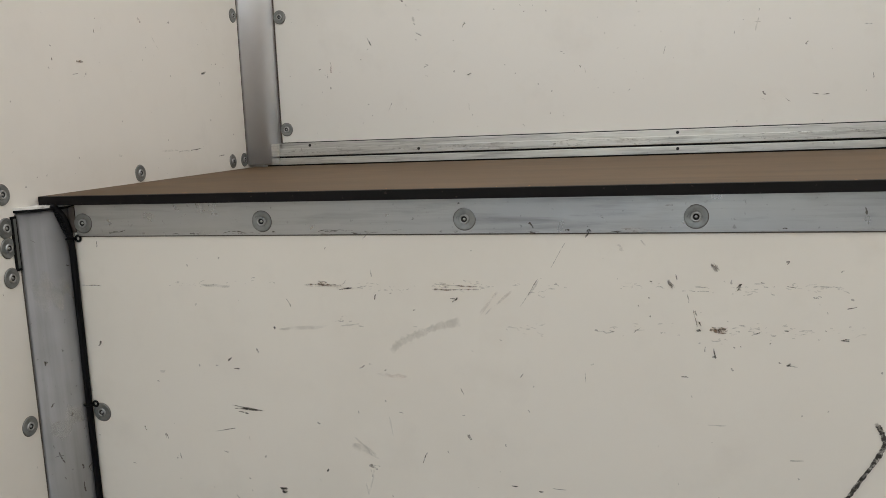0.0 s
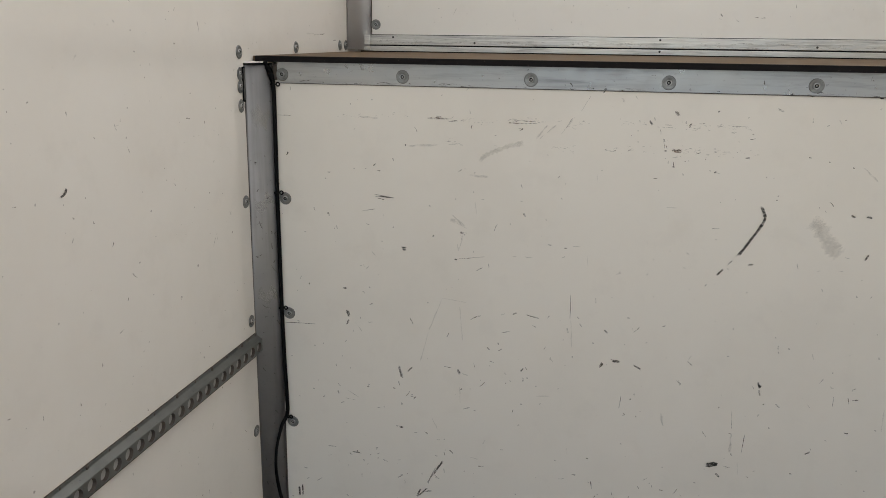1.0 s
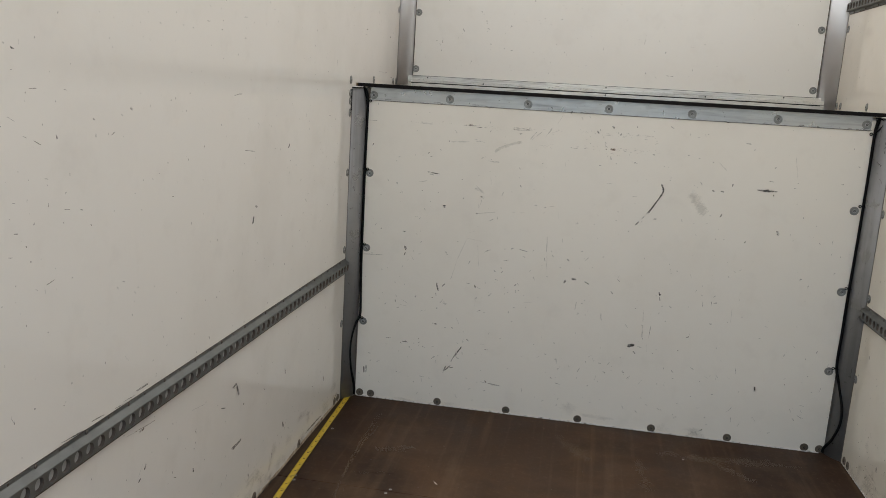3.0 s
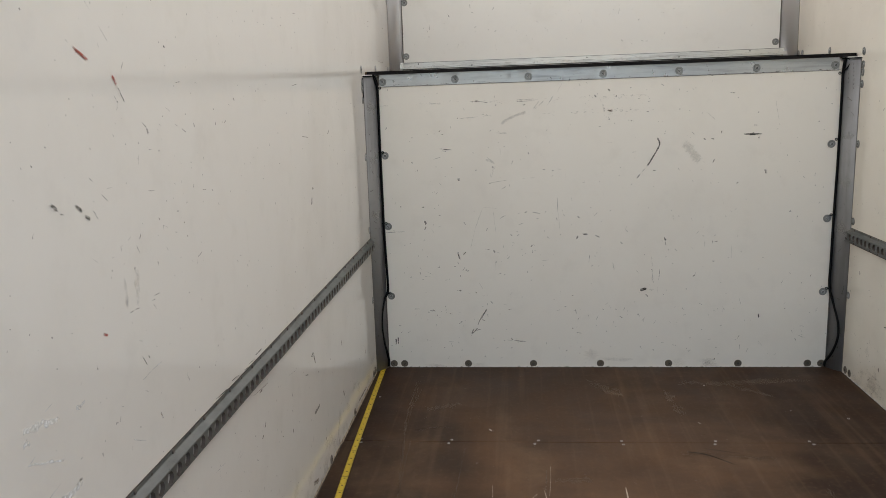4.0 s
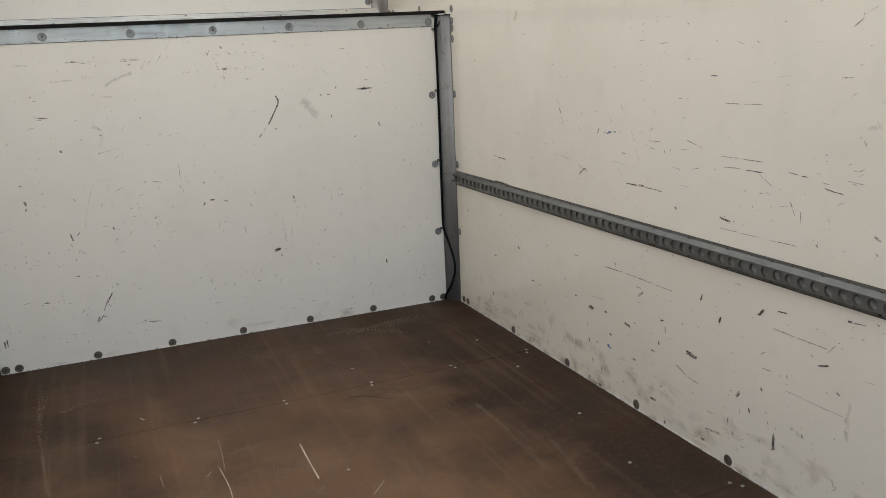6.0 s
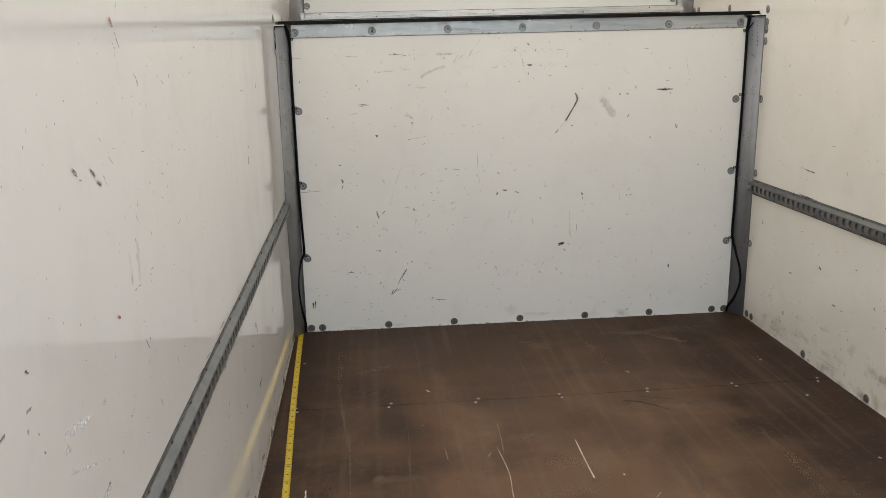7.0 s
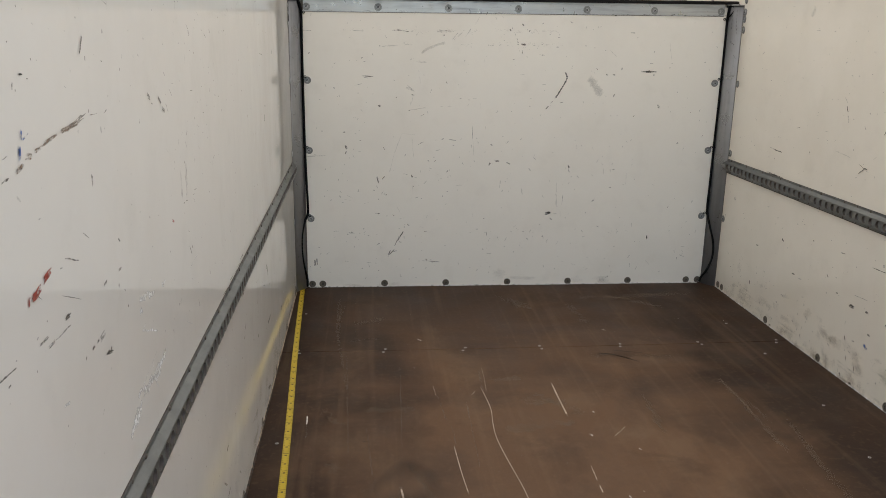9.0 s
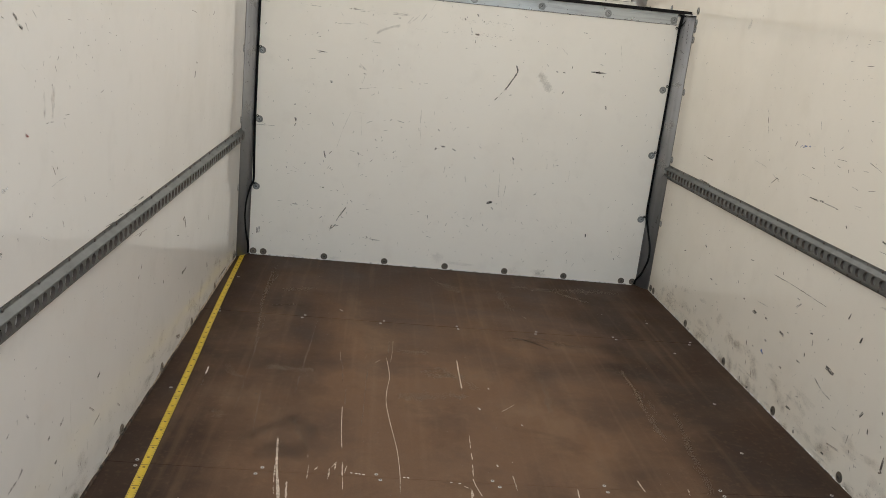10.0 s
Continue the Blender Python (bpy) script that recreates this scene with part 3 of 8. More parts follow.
FACING = {"front": (90, 0, 0), "left": (0, 90, 0), "right": (0, -90, 0), "up": (0, 0, 0)}


def washer(parent, x, y, z, facing, old=False):
    w = part("washer", ME_WASHER_OLD if old else ME_WASHER, None, parent, "dirty washer, darkened for the shade near the floor" if old else "")
    w.matrix_basis = pose(x, y, z, *FACING[facing]) @ pose(0, 0, 0, random.uniform(-2, 2), random.uniform(-2, 2), random.uniform(0, 360))
    part("rivet", ME_RIVET_OLD if old else ME_RIVET, None, w)


for _i in range(7):
    washer(strip, -0.949 + 0.3155 * _i, -0.0033, 1.3065, "front")
for _z in (0.982, 0.664, 0.341):
    washer(bulkhead, -0.953, -0.0004, _z, "front")
    washer(bulkhead, 0.948, -0.0004, _z + 0.004, "front")
for _x in (-0.954, -0.905, -0.608, -0.310, -0.007, 0.296, 0.600, 0.900, 0.958):
    washer(bulkhead, _x, -0.0004, 0.0175, "front", True)
for _z in (1.436, 1.706, 1.976):
    washer(wall_upper, -0.9435, FRONT - 0.0004, _z - 0.005, "front")
    washer(wall_upper, 0.925, FRONT - 0.0004, _z + 0.003, "front")
for _z in (1.357, 1.305, 1.274, 1.227, 0.985, 0.663, 0.344):
    washer(wall_left, -W + 0.0004, -0.085, _z, "left")
    washer(wall_right, W - 0.0004, -0.080, _z + 0.004, "right")
for _y in (0.273, 0.641, 0.698):
    washer(wall_left, -W + 0.0004, _y, 1.363, "left")
    washer(wall_right, W - 0.0004, _y + 0.028, 1.376, "right")
for _z in (1.702, 1.985):
    washer(wall_left, -W + 0.0004, 0.692, _z, "left")
    washer(wall_right, W - 0.0004, 0.722, _z + 0.012, "right")
for _y in (-0.10, -0.145):
    washer(wall_left, -W + 0.0004, _y, 0.020, "left", True)
    washer(wall_right, W - 0.0004, _y, 0.022, "right", True)
for _i in range(9):
    washer(wall_left, -W + 0.0004, -0.585 - 0.4235 * _i, 0.0185, "left", True)
    washer(wall_right, W - 0.0004, -0.604 - 0.433 * _i, 0.0180 + floor_z(W, -0.604 - 0.433 * _i), "right", True)


# ---- perforated lashing rails ----
PITCH, HOLE = 0.040, 0.0134


def rail_channel(length):
    """A hat section along y with round holes in its raised face; the wall is at x = 0, the face looks to +x."""
    bm = bmesh.new()
    n = int(length / PITCH)
    y0 = -n * PITCH / 2
    u, segs = 0.017, 16
    out = [(0.0025, 0.0335), (0.0025, 0.0268), (0.0042, 0.0250), (u - 0.001, 0.0172), (u, 0.0160)]
    low = [(u, -0.0160), (u - 0.001, -0.0170), (0.0045, -0.0195), (0.0025, -0.0205), (0.0025, -0.0285)]
    for prof in (out, low):
        a = [bm.verts.new((x, y0, z)) for x, z in prof]
        b = [bm.verts.new((x, -y0, z)) for x, z in prof]
        for i in range(len(a) - 1):
            bm.faces.new((a[i], a[i + 1], b[i + 1], b[i]))
        e = [bm.verts.new((0.0, y, prof[0 if prof is out else -1][1])) for y in (y0, -y0)]
        k = 0 if prof is out else -1
        bm.faces.new((a[k], b[k], e[1], e[0]))
    h = 0.0160
    for c in range(n):
        yc = y0 + (c + 0.5) * PITCH
        ring, back, rim = [], [], []
        for k in range(segs):
            t = 2 * math.pi * (k + 0.5) / segs
            cy, cz = math.cos(t), math.sin(t)
            s = 1 / max(abs(cy) / (PITCH / 2), abs(cz) / h)
            rim.append(bm.verts.new((u, yc + s * cy, s * cz)))
            ring.append(bm.verts.new((u, yc + HOLE * cy, HOLE * cz)))
            back.append(bm.verts.new((u - 0.0075, yc + (HOLE - 0.0010) * cy, (HOLE - 0.0010) * cz)))
        for k in range(segs):
            j = (k + 1) % segs
            bm.faces.new((rim[k], rim[j], ring[j], ring[k]))
            # hole walls get a dark material, painting in the crescent of shade
            bm.faces.new((ring[k], ring[j], back[j], back[k])).material_index = 1
        for sy in (-1, 1):
            for sz in (-1, 1):
                q = [(k, v) for k, v in enumerate(rim) if (v.co.y - yc) * sy > 0 and v.co.z * sz > 0]
                side = min(q, key=lambda kv: abs(abs(kv[1].co.z) - h) if abs(abs(kv[1].co.y - yc) - PITCH / 2) < 1e-5 else 9)
                flat = min(q, key=lambda kv: -abs(kv[1].co.y - yc) if abs(abs(kv[1].co.z) - h) < 1e-5 else 9)
                corner = bm.verts.new((u, yc + sy * PITCH / 2, sz * h))
                bm.faces.new((side[1], corner, flat[1]))
    for y in (y0, -y0):
        cap = [bm.verts.new((x, y, z)) for x, z in [(0, 0.0165), *out[2:], *low[:3], (0, -0.0165)]]
        bm.faces.new(cap)
    bmesh.ops.remove_doubles(bm, verts=bm.verts, dist=1e-5)
    bmesh.ops.recalc_face_normals(bm, faces=bm.faces)
    return bm


ME_SCREW = mesh_from(lathe([(0.0045, 0), (0.0043, 0.0016), (0.0025, 0.0026), (0, 0.0028)], 10), "screw", M_TARNISH_SHADE, True)


def rail_cups(length):
    """The shallow dished backing behind each hole."""
    bm = bmesh.new()
    n = int(length / PITCH)
    for c in range(n):
        yc = -n * PITCH / 2 + (c + 0.5) * PITCH
        rows = [[bm.verts.new((x, yc + r * math.cos(k * math.pi / 6), r * math.sin(k * math.pi / 6))) for k in range(12)] for x, r in ((0.0096, HOLE + 0.0002), (0.0076, HOLE * 0.72), (0.0064, HOLE * 0.36))]
        for a, b in zip(rows, rows[1:]):
            for k in range(12):
                bm.faces.new((a[k], a[(k + 1) % 12], b[(k + 1) % 12], b[k]))
        bm.faces.new(rows[-1])
    return bm


ME_PIT = mesh_from(lathe([(0.0030, 0), (0.0028, 0.0005), (0, 0.0005)], 8), "rust_pit", M_TARNISH_SHADE)


def lashing_rail(length, label, backing):
    ob = tagged(new("lashing_rail"), label, "rail", "lashing rails on the side walls")
    part("channel", rail_channel(length), M_ZINC, ob).data.materials.append(M_TARNISH_SHADE)
    cups = rail_cups(length)
    bmesh.ops.recalc_face_normals(cups, faces=cups.faces)
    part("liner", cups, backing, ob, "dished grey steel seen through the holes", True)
    for f in ob.children:
        if f.name.startswith("liner"):
            tagged(f, kind="stuff")
    # thin dark lines along the lower and upper edge
    part("sealant", boxes((0.0003, 0.0022, -length / 2 + 0.01, length / 2 - 0.01, -0.0318, -0.0287)), M_TARNISH_SHADE, ob, "thin dark line under the rail")
    part("sealant", boxes((0.0003, 0.0018, -length / 2 + 0.01, length / 2 - 0.01, 0.0337, 0.0352)), M_TARNISH_SHADE, ob, "thin dark line over the rail")
    n = int(length / 0.16)
    for i in range(n):
        for z in (0.0300, -0.0246):
            s = part("screw", ME_SCREW, None, ob)
            s.matrix_basis = pose(0.0026, -length / 2 + 0.07 + i * 0.16, z, 0, 90, 0)
            q = part("rust_pit", ME_PIT, None, ob)
            q.matrix_basis = pose(0.0026, -length / 2 + 0.15 + i * 0.16 + random.uniform(-0.012, 0.012), z + random.uniform(-0.001, 0.001), 0, 90, 0)
    return ob


_low = "galvanised grey steel lashing rail with round holes, waist high"
_high = "galvanised grey steel lashing rail with round holes, high up"
lashing_rail(4.16, _low, M_LINER_LIT).matrix_basis = pose(-W, -2.14, 0.5885)
lashing_rail(4.16, _low, M_LINER_SHADED).matrix_basis = pose(W, -2.12, 0.6245, 0.6, 0, 180)
lashing_rail(4.88, _high, M_LINER_LIT).matrix_basis = pose(-W, -1.735, 1.778, 0.3)
lashing_rail(4.88, _high, M_LINER_SHADED).matrix_basis = pose(W, -1.705, 1.796, -0.3, 0, 180)


# ---- cables down both sides of the bulkhead ----
def cable(side, points, ties, label, top):
    ob = tagged(new("cable"), label, "cable", "cables beside the bulkhead")
    part("lead", tube(points, 0.0054, 10), M_BLACK, ob, smooth=True)
    a, b = Vector(top), Vector((side * (0.9725 if side < 0 else 0.9745), -0.0085, 1.283))
    d = b - a
    s = d.cross(Vector((0, 1, 0))).normalized()
    n = s.cross(d).normalized()
    turns, per = 13, 10
    coil = [a + d * (i / (turns * per)) + 0.0052 * (math.cos(2 * math.pi * i / per) * s + math.sin(2 * math.pi * i / per) * n) for i in range(turns * per + 1)]
    part("spiral_sleeve", tube(coil, 0.0016, 6, 0), M_BLACK, ob, "black spiral sleeve round the cable", True)
    for x, z in ties:
        bm = bmesh.new()
        out = 1 if side < 0 else -1
        for cx, cy, r, flat in ((x, -0.007, 0.0068, True), (x + out * 0.0105, -0.003, 0.0045, False)):
            ring = [(cx + r * math.cos(k * math.pi / 8), cy + (r * math.sin(k * math.pi / 8) if flat else 0), z + (0 if flat else r * math.sin(k * math.pi / 8))) for k in range(17)]
            tube(ring, 0.0018, 6, 0, bm)
        part("cable_tie", bm, M_BLACK, ob)
    return ob


cable(-1, [(-0.996, -0.026, 1.331), (-0.985, -0.018, 1.327), (-0.9725, -0.0085, 1.283), (-0.9725, -0.006, 1.15), (-0.973, -0.006, 1.0), (-0.9725, -0.006, 0.83), (-0.972, -0.006, 0.68), (-0.969, -0.007, 0.52), (-0.966, -0.007, 0.42),
           (-0.967, -0.007, 0.365), (-0.982, -0.014, 0.33), (-0.994, -0.028, 0.27), (-0.997, -0.032, 0.20), (-0.990, -0.024, 0.12), (-0.978, -0.010, 0.05), (-0.977, -0.008, 0.008)],
      ((-0.9725, 1.277), (-0.973, 0.997), (-0.972, 0.679), (-0.968, 0.356)), "black cable tied along the bulkhead edge, sagging near the floor", (-0.985, -0.018, 1.327))
cable_r = cable(1, [(0.982, -0.014, 1.338), (0.979, -0.012, 1.326), (0.9745, -0.0085, 1.283), (0.976, -0.006, 1.15), (0.976, -0.006, 1.0), (0.975, -0.006, 0.83), (0.973, -0.006, 0.68), (0.972, -0.007, 0.5),
          (0.972, -0.008, 0.37), (0.987, -0.022, 0.30), (1.003, -0.044, 0.22), (1.006, -0.046, 0.15), (0.992, -0.030, 0.08), (0.972, -0.010, 0.03), (0.968, -0.008, 0.008)],
      ((0.9745, 1.277), (0.976, 1.005), (0.973, 0.684), (0.972, 0.360)), "black cable tied along the bulkhead edge, bowed out near the floor", (0.981, -0.014, 1.334))
part("loop", tube([(0.982, -0.016, 1.337), (0.993, -0.026, 1.330), (0.994, -0.027, 1.315), (0.986, -0.020, 1.298), (0.977, -0.012, 1.285)], 0.0028, 8), M_BLACK, cable_r, smooth=True)


# ---- the tape measure on the floor ----
def tape_measure():
    ob = tagged(new("tape_measure"), "yellow steel measuring tape pulled out along the floor", "tape measure")
    line = smooth_path([(-1.000, -0.004, 0.0), (-0.985, -0.45, 0.0), (-0.968, -0.9, 0.0), (-0.945, -1.4, 0.0), (-0.916, -2.15, 0.0), (-0.885, -3.0, 0.0), (-0.86, -4.0, 0.0)], 10)
    bm, ink = bmesh.new(), bmesh.new()
    prev = None
    half = 0.0107
    for i, q in enumerate(line):
        d = (line[min(i + 1, len(line) - 1)] - line[max(i - 1, 0)]).normalized()
        s = Vector((d.y, -d.x, 0)) * -1
        ring = []
        for k in range(7):
            f = k / 3 - 1
            ring.append(bm.verts.new(q + s * half * f + Vector((0, 0, floor_z(q.x, q.y) + 0.0012 + 0.0016 * f * f))))
        for k in range(6, -1, -1):
            f = k / 3 - 1
            ring.append(bm.verts.new(q + s * half * f + Vector((0, 0, floor_z(q.x, q.y) + 0.0006 + 0.0016 * f * f))))
        if prev:
            for k in range(14):
                bm.faces.new((prev[k], prev[(k + 1) % 14], ring[(k + 1) % 14], ring[k]))
        else:
            bm.faces.new(ring)
        prev = ring
    bm.faces.new(prev)
    bmesh.ops.recalc_face_normals(bm, faces=bm.faces)
    part("blade", bm, M_TAPE, ob)
    total, marks = 0.0, 0
    for a, b in zip(line, line[1:]):
        ln = (b - a).length
        d = (b - a) / ln
        s = Vector((d.y, -d.x, 0)) * -1
        while marks * 0.01 < total + ln:
            c = a + d * (marks * 0.01 - total)
            c = Vector((c.x, c.y, floor_z(c.x, c.y)))
            ten = marks % 10 == 0
            five = marks % 5 == 0
            for f0, f1, w in (((0.98, 0.45 if five else 0.62, 0.0009), (-0.98, -0.45 if five else -0.62, 0.0009)) if not ten else ((0.98, -0.98, 0.0011),)):
                zs = [0.0016 + 0.0016 * f * f for f in (f0, f1)]
                v = [ink.verts.new(p) for p in (c + s * half * f0 - d * w + Vector((0, 0, zs[0])), c + s * half * f0 + d * w + Vector((0, 0, zs[0])),
                                                c + s * half * f1 + d * w + Vector((0, 0, zs[1])), c + s * half * f1 - d * w + Vector((0, 0, zs[1])))]
                ink.faces.new(v)
            if ten or five:
                e = c + d * 0.006
                v = [ink.verts.new(e + s * half * f + d * g + Vector((0, 0, 0.0018))) for f, g in ((-0.3, 0), (-0.3, 0.006), (0.3, 0.006), (0.3, 0))]
                ink.faces.new(v)
            marks += 1
        total += ln
    tagged(part("graduations", ink, M_INK, ob, "black graduation bars"), kind="stuff")


tape_measure()

# ---- screws in the floor, beside the seams ----
ME_FSCREW = mesh_from(lathe([(0.0052, 0.0), (0.0050, 0.0010), (0.0036, 0.0013), (0.0024, 0.0012), (0.0018, 0.0003), (0, 0.0003)], 12), "floor_screw", M_SCREW)
ME_FSCREW.materials.append(M_DARK)
for _p in ME_FSCREW.polygons:
    if math.hypot(_p.center.x, _p.center.y) < 0.0024:
        _p.material_index = 1


def floor_screw(x, y):
    o = part("screw", ME_FSCREW, None, floor, "worn bright screw head")
    o.matrix_basis = pose(x, y, floor_z(x, y), random.uniform(-3, 3), random.uniform(-3, 3), 0)


for _s in SEAMS:
    for _x in (-0.955, -0.632, -0.312, 0.004, 0.322, 0.645, 0.975):
        for _d in (0.014, -0.014):
            floor_screw(_x + random.uniform(-0.012, 0.012), _s + _d + random.uniform(-0.003, 0.003))
for _x, _y in ((-0.97, -1.535), (-0.96, -0.375), (-0.97, -2.6), (0.857, -0.592), (0.866, -0.937), (0.85, -1.4), (0.80, -1.75)):
    floor_screw(_x, _y)

# ---- broken raw edge of the linings along the floor ----
def ragged_edge(x0, x1, length, height, seed, low=0.0015):
    rng = random.Random(seed)
    bm = bmesh.new()
    prev, y, h = None, -0.07, height * 0.6
    while y > -length:
        h = max(low, min(height * 2.0, h + rng.uniform(-1, 1) * height * 0.55))
        g = floor_z(x1, y)
        row = [bm.verts.new((x0, y, g + 0.0005)), bm.verts.new((x1, y, g + 0.0005)), bm.verts.new((x1 + (x0 - x1) * 0.3, y, g + h)), bm.verts.new((x0, y, g + h + 0.001))]
        if prev:
            for k in range(3):
                bm.faces.new((prev[k], prev[k + 1], row[k + 1], row[k]))
        prev = row
        y -= rng.uniform(0.006, 0.022)
    return bm


part("chipped_edge", ragged_edge(-W - 0.001, -W + 0.0022, 4.2, 0.006, 3), M_PLY, wall_left, "broken raw plywood edge along the floor")
part("grime_bead", ragged_edge(-W - 0.001, -W + 0.0040, 4.2, 0.0042, 8, -0.004), M_GRIME, wall_left, "black dirt packed along the floor edge")
part("chipped_edge", ragged_edge(W + 0.001, W - 0.0016, 4.2, 0.0022, 4), M_LIP, wall_right, "chipped white edge along the floor")
part("grime_bead", ragged_edge(W + 0.001, W - 0.0030, 4.2, 0.0016, 9, -0.002), M_GRIME, wall_right, "black dirt packed along the floor edge")


def foot_lip():
    """The swollen white lower edge of the bulkhead panel, chipped here and there."""
    rng = random.Random(77)
    bm = bmesh.new()
    x, prev = -0.968, None
    while x < 0.972:
        d = rng.uniform(0.0016, 0.0034) if rng.random() > 0.08 else 0.0004
        h = rng.uniform(0.0035, 0.0058)
        row = [bm.verts.new(q) for q in ((x, -0.0002, 0.0006), (x, -d, 0.0006), (x, -d, h * 0.7), (x, -0.0002, h))]
        if prev:
            for k in range(3):
                bm.faces.new((prev[k], prev[k + 1], row[k + 1], row[k]))
        prev = row
        x += rng.uniform(0.008, 0.03)
    return bm


part("foot_lip", foot_lip(), M_LIP_PLAIN, bulkhead, "swollen white lower edge with chips")


# ---- scuffs and scratches ----
def on(surface, u, v, lift=0.0008):
    if surface == "panel":
        return Vector((u, -lift, v))
    if surface == "strip":
        return Vector((u, -0.0032 - lift, v))
    if surface == "sill":
        return Vector((u, FRONT - 0.018 - lift, v))
    if surface in ("post_l", "post_r"):
        # u runs across the round face, in metres from the side wall
        side, yw, xi, yi, dep = POST[-1 if surface == "post_l" else 1]
        t = u / 0.083
        d = dep * 4 * t * (1 - t) - lift
        nx, ny = yi - yw, W - xi
        ln = math.hypot(nx, ny)
        return Vector((side * (W + (xi - W) * t + d * nx / ln), yw + (yi - yw) * t + d * ny / ln, v))
    if surface == "upper":
        return Vector((u, FRONT - lift, v))
    if surface == "left":
        return Vector((-W + lift, u, v))
    if surface == "right":
        return Vector((W - lift, u, v))
    return Vector((u, v, floor_z(u, v) + lift * 0.7))


def stroke(bm, surface, u0, v0, u1, v1, width, bow=0.0, rng=random, lift=0.0008, taper=0.5):
    """One tapered, slightly uneven ribbon."""
    du, dv = u1 - u0, v1 - v0
    ln = max(math.hypot(du, dv), 1e-5)
    nu, nv = -dv / ln, du / ln
    n = max(3, min(14, int(ln / 0.012)))
    prev, prev_t = None, 0.0
    uv = bm.loops.layers.uv.verify()
    for i in range(n + 1):
        t = i / n
        off = bow * ln * 4 * t * (1 - t) + rng.uniform(-1, 1) * width * 0.24
        w = width * 0.5 * (1 - taper + taper * math.sin(math.pi * min(1, max(0, 0.08 + 0.84 * t)))) * rng.uniform(0.5, 1.35)
        u, v = u0 + du * t + nu * off, v0 + dv * t + nv * off
        row = (bm.verts.new(on(surface, u - nu * w, v - nv * w, lift)), bm.verts.new(on(surface, u + nu * w, v + nv * w, lift)))
        if prev:
            f = bm.faces.new((prev[0], prev[1], row[1], row[0]))
            for lp, q in zip(f.loops, ((prev_t, 0), (prev_t, 1), (t, 1), (t, 0))):
                lp[uv].uv = q
        prev, prev_t = row, t


OWNER = {"panel": bulkhead, "left": wall_left, "right": wall_right, "upper": wall_upper, "floor": floor, "strip": strip, "sill": sill, "post_l": post_l, "post_r": post_r}


def scuff(surface, u0, v0, u1, v1, width, material, bow=0.0, lift=0.0011):
    rng = random.Random(int((u0 + 7) * 9173 + (v0 + 9) * 5231))
    bm = bmesh.new()
    ln = math.hypot(u1 - u0, v1 - v0)
    if material not in (M_FAINT, M_SMEAR, M_PINK, M_SPECK, M_PALE) and surface in ("left", "right", "panel") and width > 0.0032 and ln > 3 * width:
        # a dry rub leaves a few uneven strands side by side
        nu, nv = -(v1 - v0) / ln, (u1 - u0) / ln
        for k in range(3):
            o = (k - 1) * width * 0.36 + rng.uniform(-0.1, 0.1) * width
            a, b = rng.uniform(0.0, 0.16), rng.uniform(0.84, 1.0)
            stroke(bm, surface, u0 + (u1 - u0) * a + nu * o, v0 + (v1 - v0) * a + nv * o, u0 + (u1 - u0) * b + nu * o, v0 + (v1 - v0) * b + nv * o,
                   width * rng.uniform(0.5, 0.85), bow, rng, lift + 0.00012 * k)
    else:
        stroke(bm, surface, u0, v0, u1, v1, width, bow, rng, lift)
    return part("scuff" if surface != "floor" else "scratch", bm, material, OWNER[surface])


def trail(surface, points, width, material, lift=0.0012):
    """One long curved mark, drawn smoothly through a few points."""
    rng = random.Random(int(abs(points[0][0]) * 9173))
    path = smooth_path([(u, v, 0) for u, v in points], 8)
    bm = bmesh.new()
    uv = bm.loops.layers.uv.verify()
    prev = None
    for i, q in enumerate(path):
        d = (path[min(i + 1, len(path) - 1)] - path[max(i - 1, 0)]).normalized()
        w = width * 0.5 * rng.uniform(0.7, 1.2)
        t = i / (len(path) - 1)
        row = (bm.verts.new(on(surface, q.x + d.y * w, q.y - d.x * w, lift)), bm.verts.new(on(surface, q.x - d.y * w, q.y + d.x * w, lift)))
        if prev:
            f = bm.faces.new((prev[0][0], prev[0][1], row[1], row[0]))
            for lp, c in zip(f.loops, ((prev[1], 0), (prev[1], 1), (t, 1), (t, 0))):
                lp[uv].uv = c
        prev = (row, t)
    return part("scuff", bm, material, OWNER[surface])


def rub(surface, u0, v0, u1, v1, count, spread, material):
    """A broken rubbed line of many little specks and dashes."""
    rng = random.Random(int((u0 + 5) * 7919 + (v0 + 3) * 104729))
    bm = bmesh.new()
    for _ in range(count):
        t = rng.random()
        u, v = u0 + (u1 - u0) * t + rng.gauss(0, spread), v0 + (v1 - v0) * t + rng.gauss(0, spread)
        ln = 0.003 + 0.016 * rng.random() ** 2.5
        a = math.atan2(v1 - v0, u1 - u0) + radians(rng.gauss(0, 14))
        stroke(bm, surface, u, v, u + ln * math.cos(a), v + ln * math.sin(a), rng.uniform(0.0012, 0.0028), rng.uniform(-0.2, 0.2), rng, 0.0010)
    tagged(part("rub_mark", bm, material, OWNER[surface], "broken line of rubbed specks"), kind="stuff")


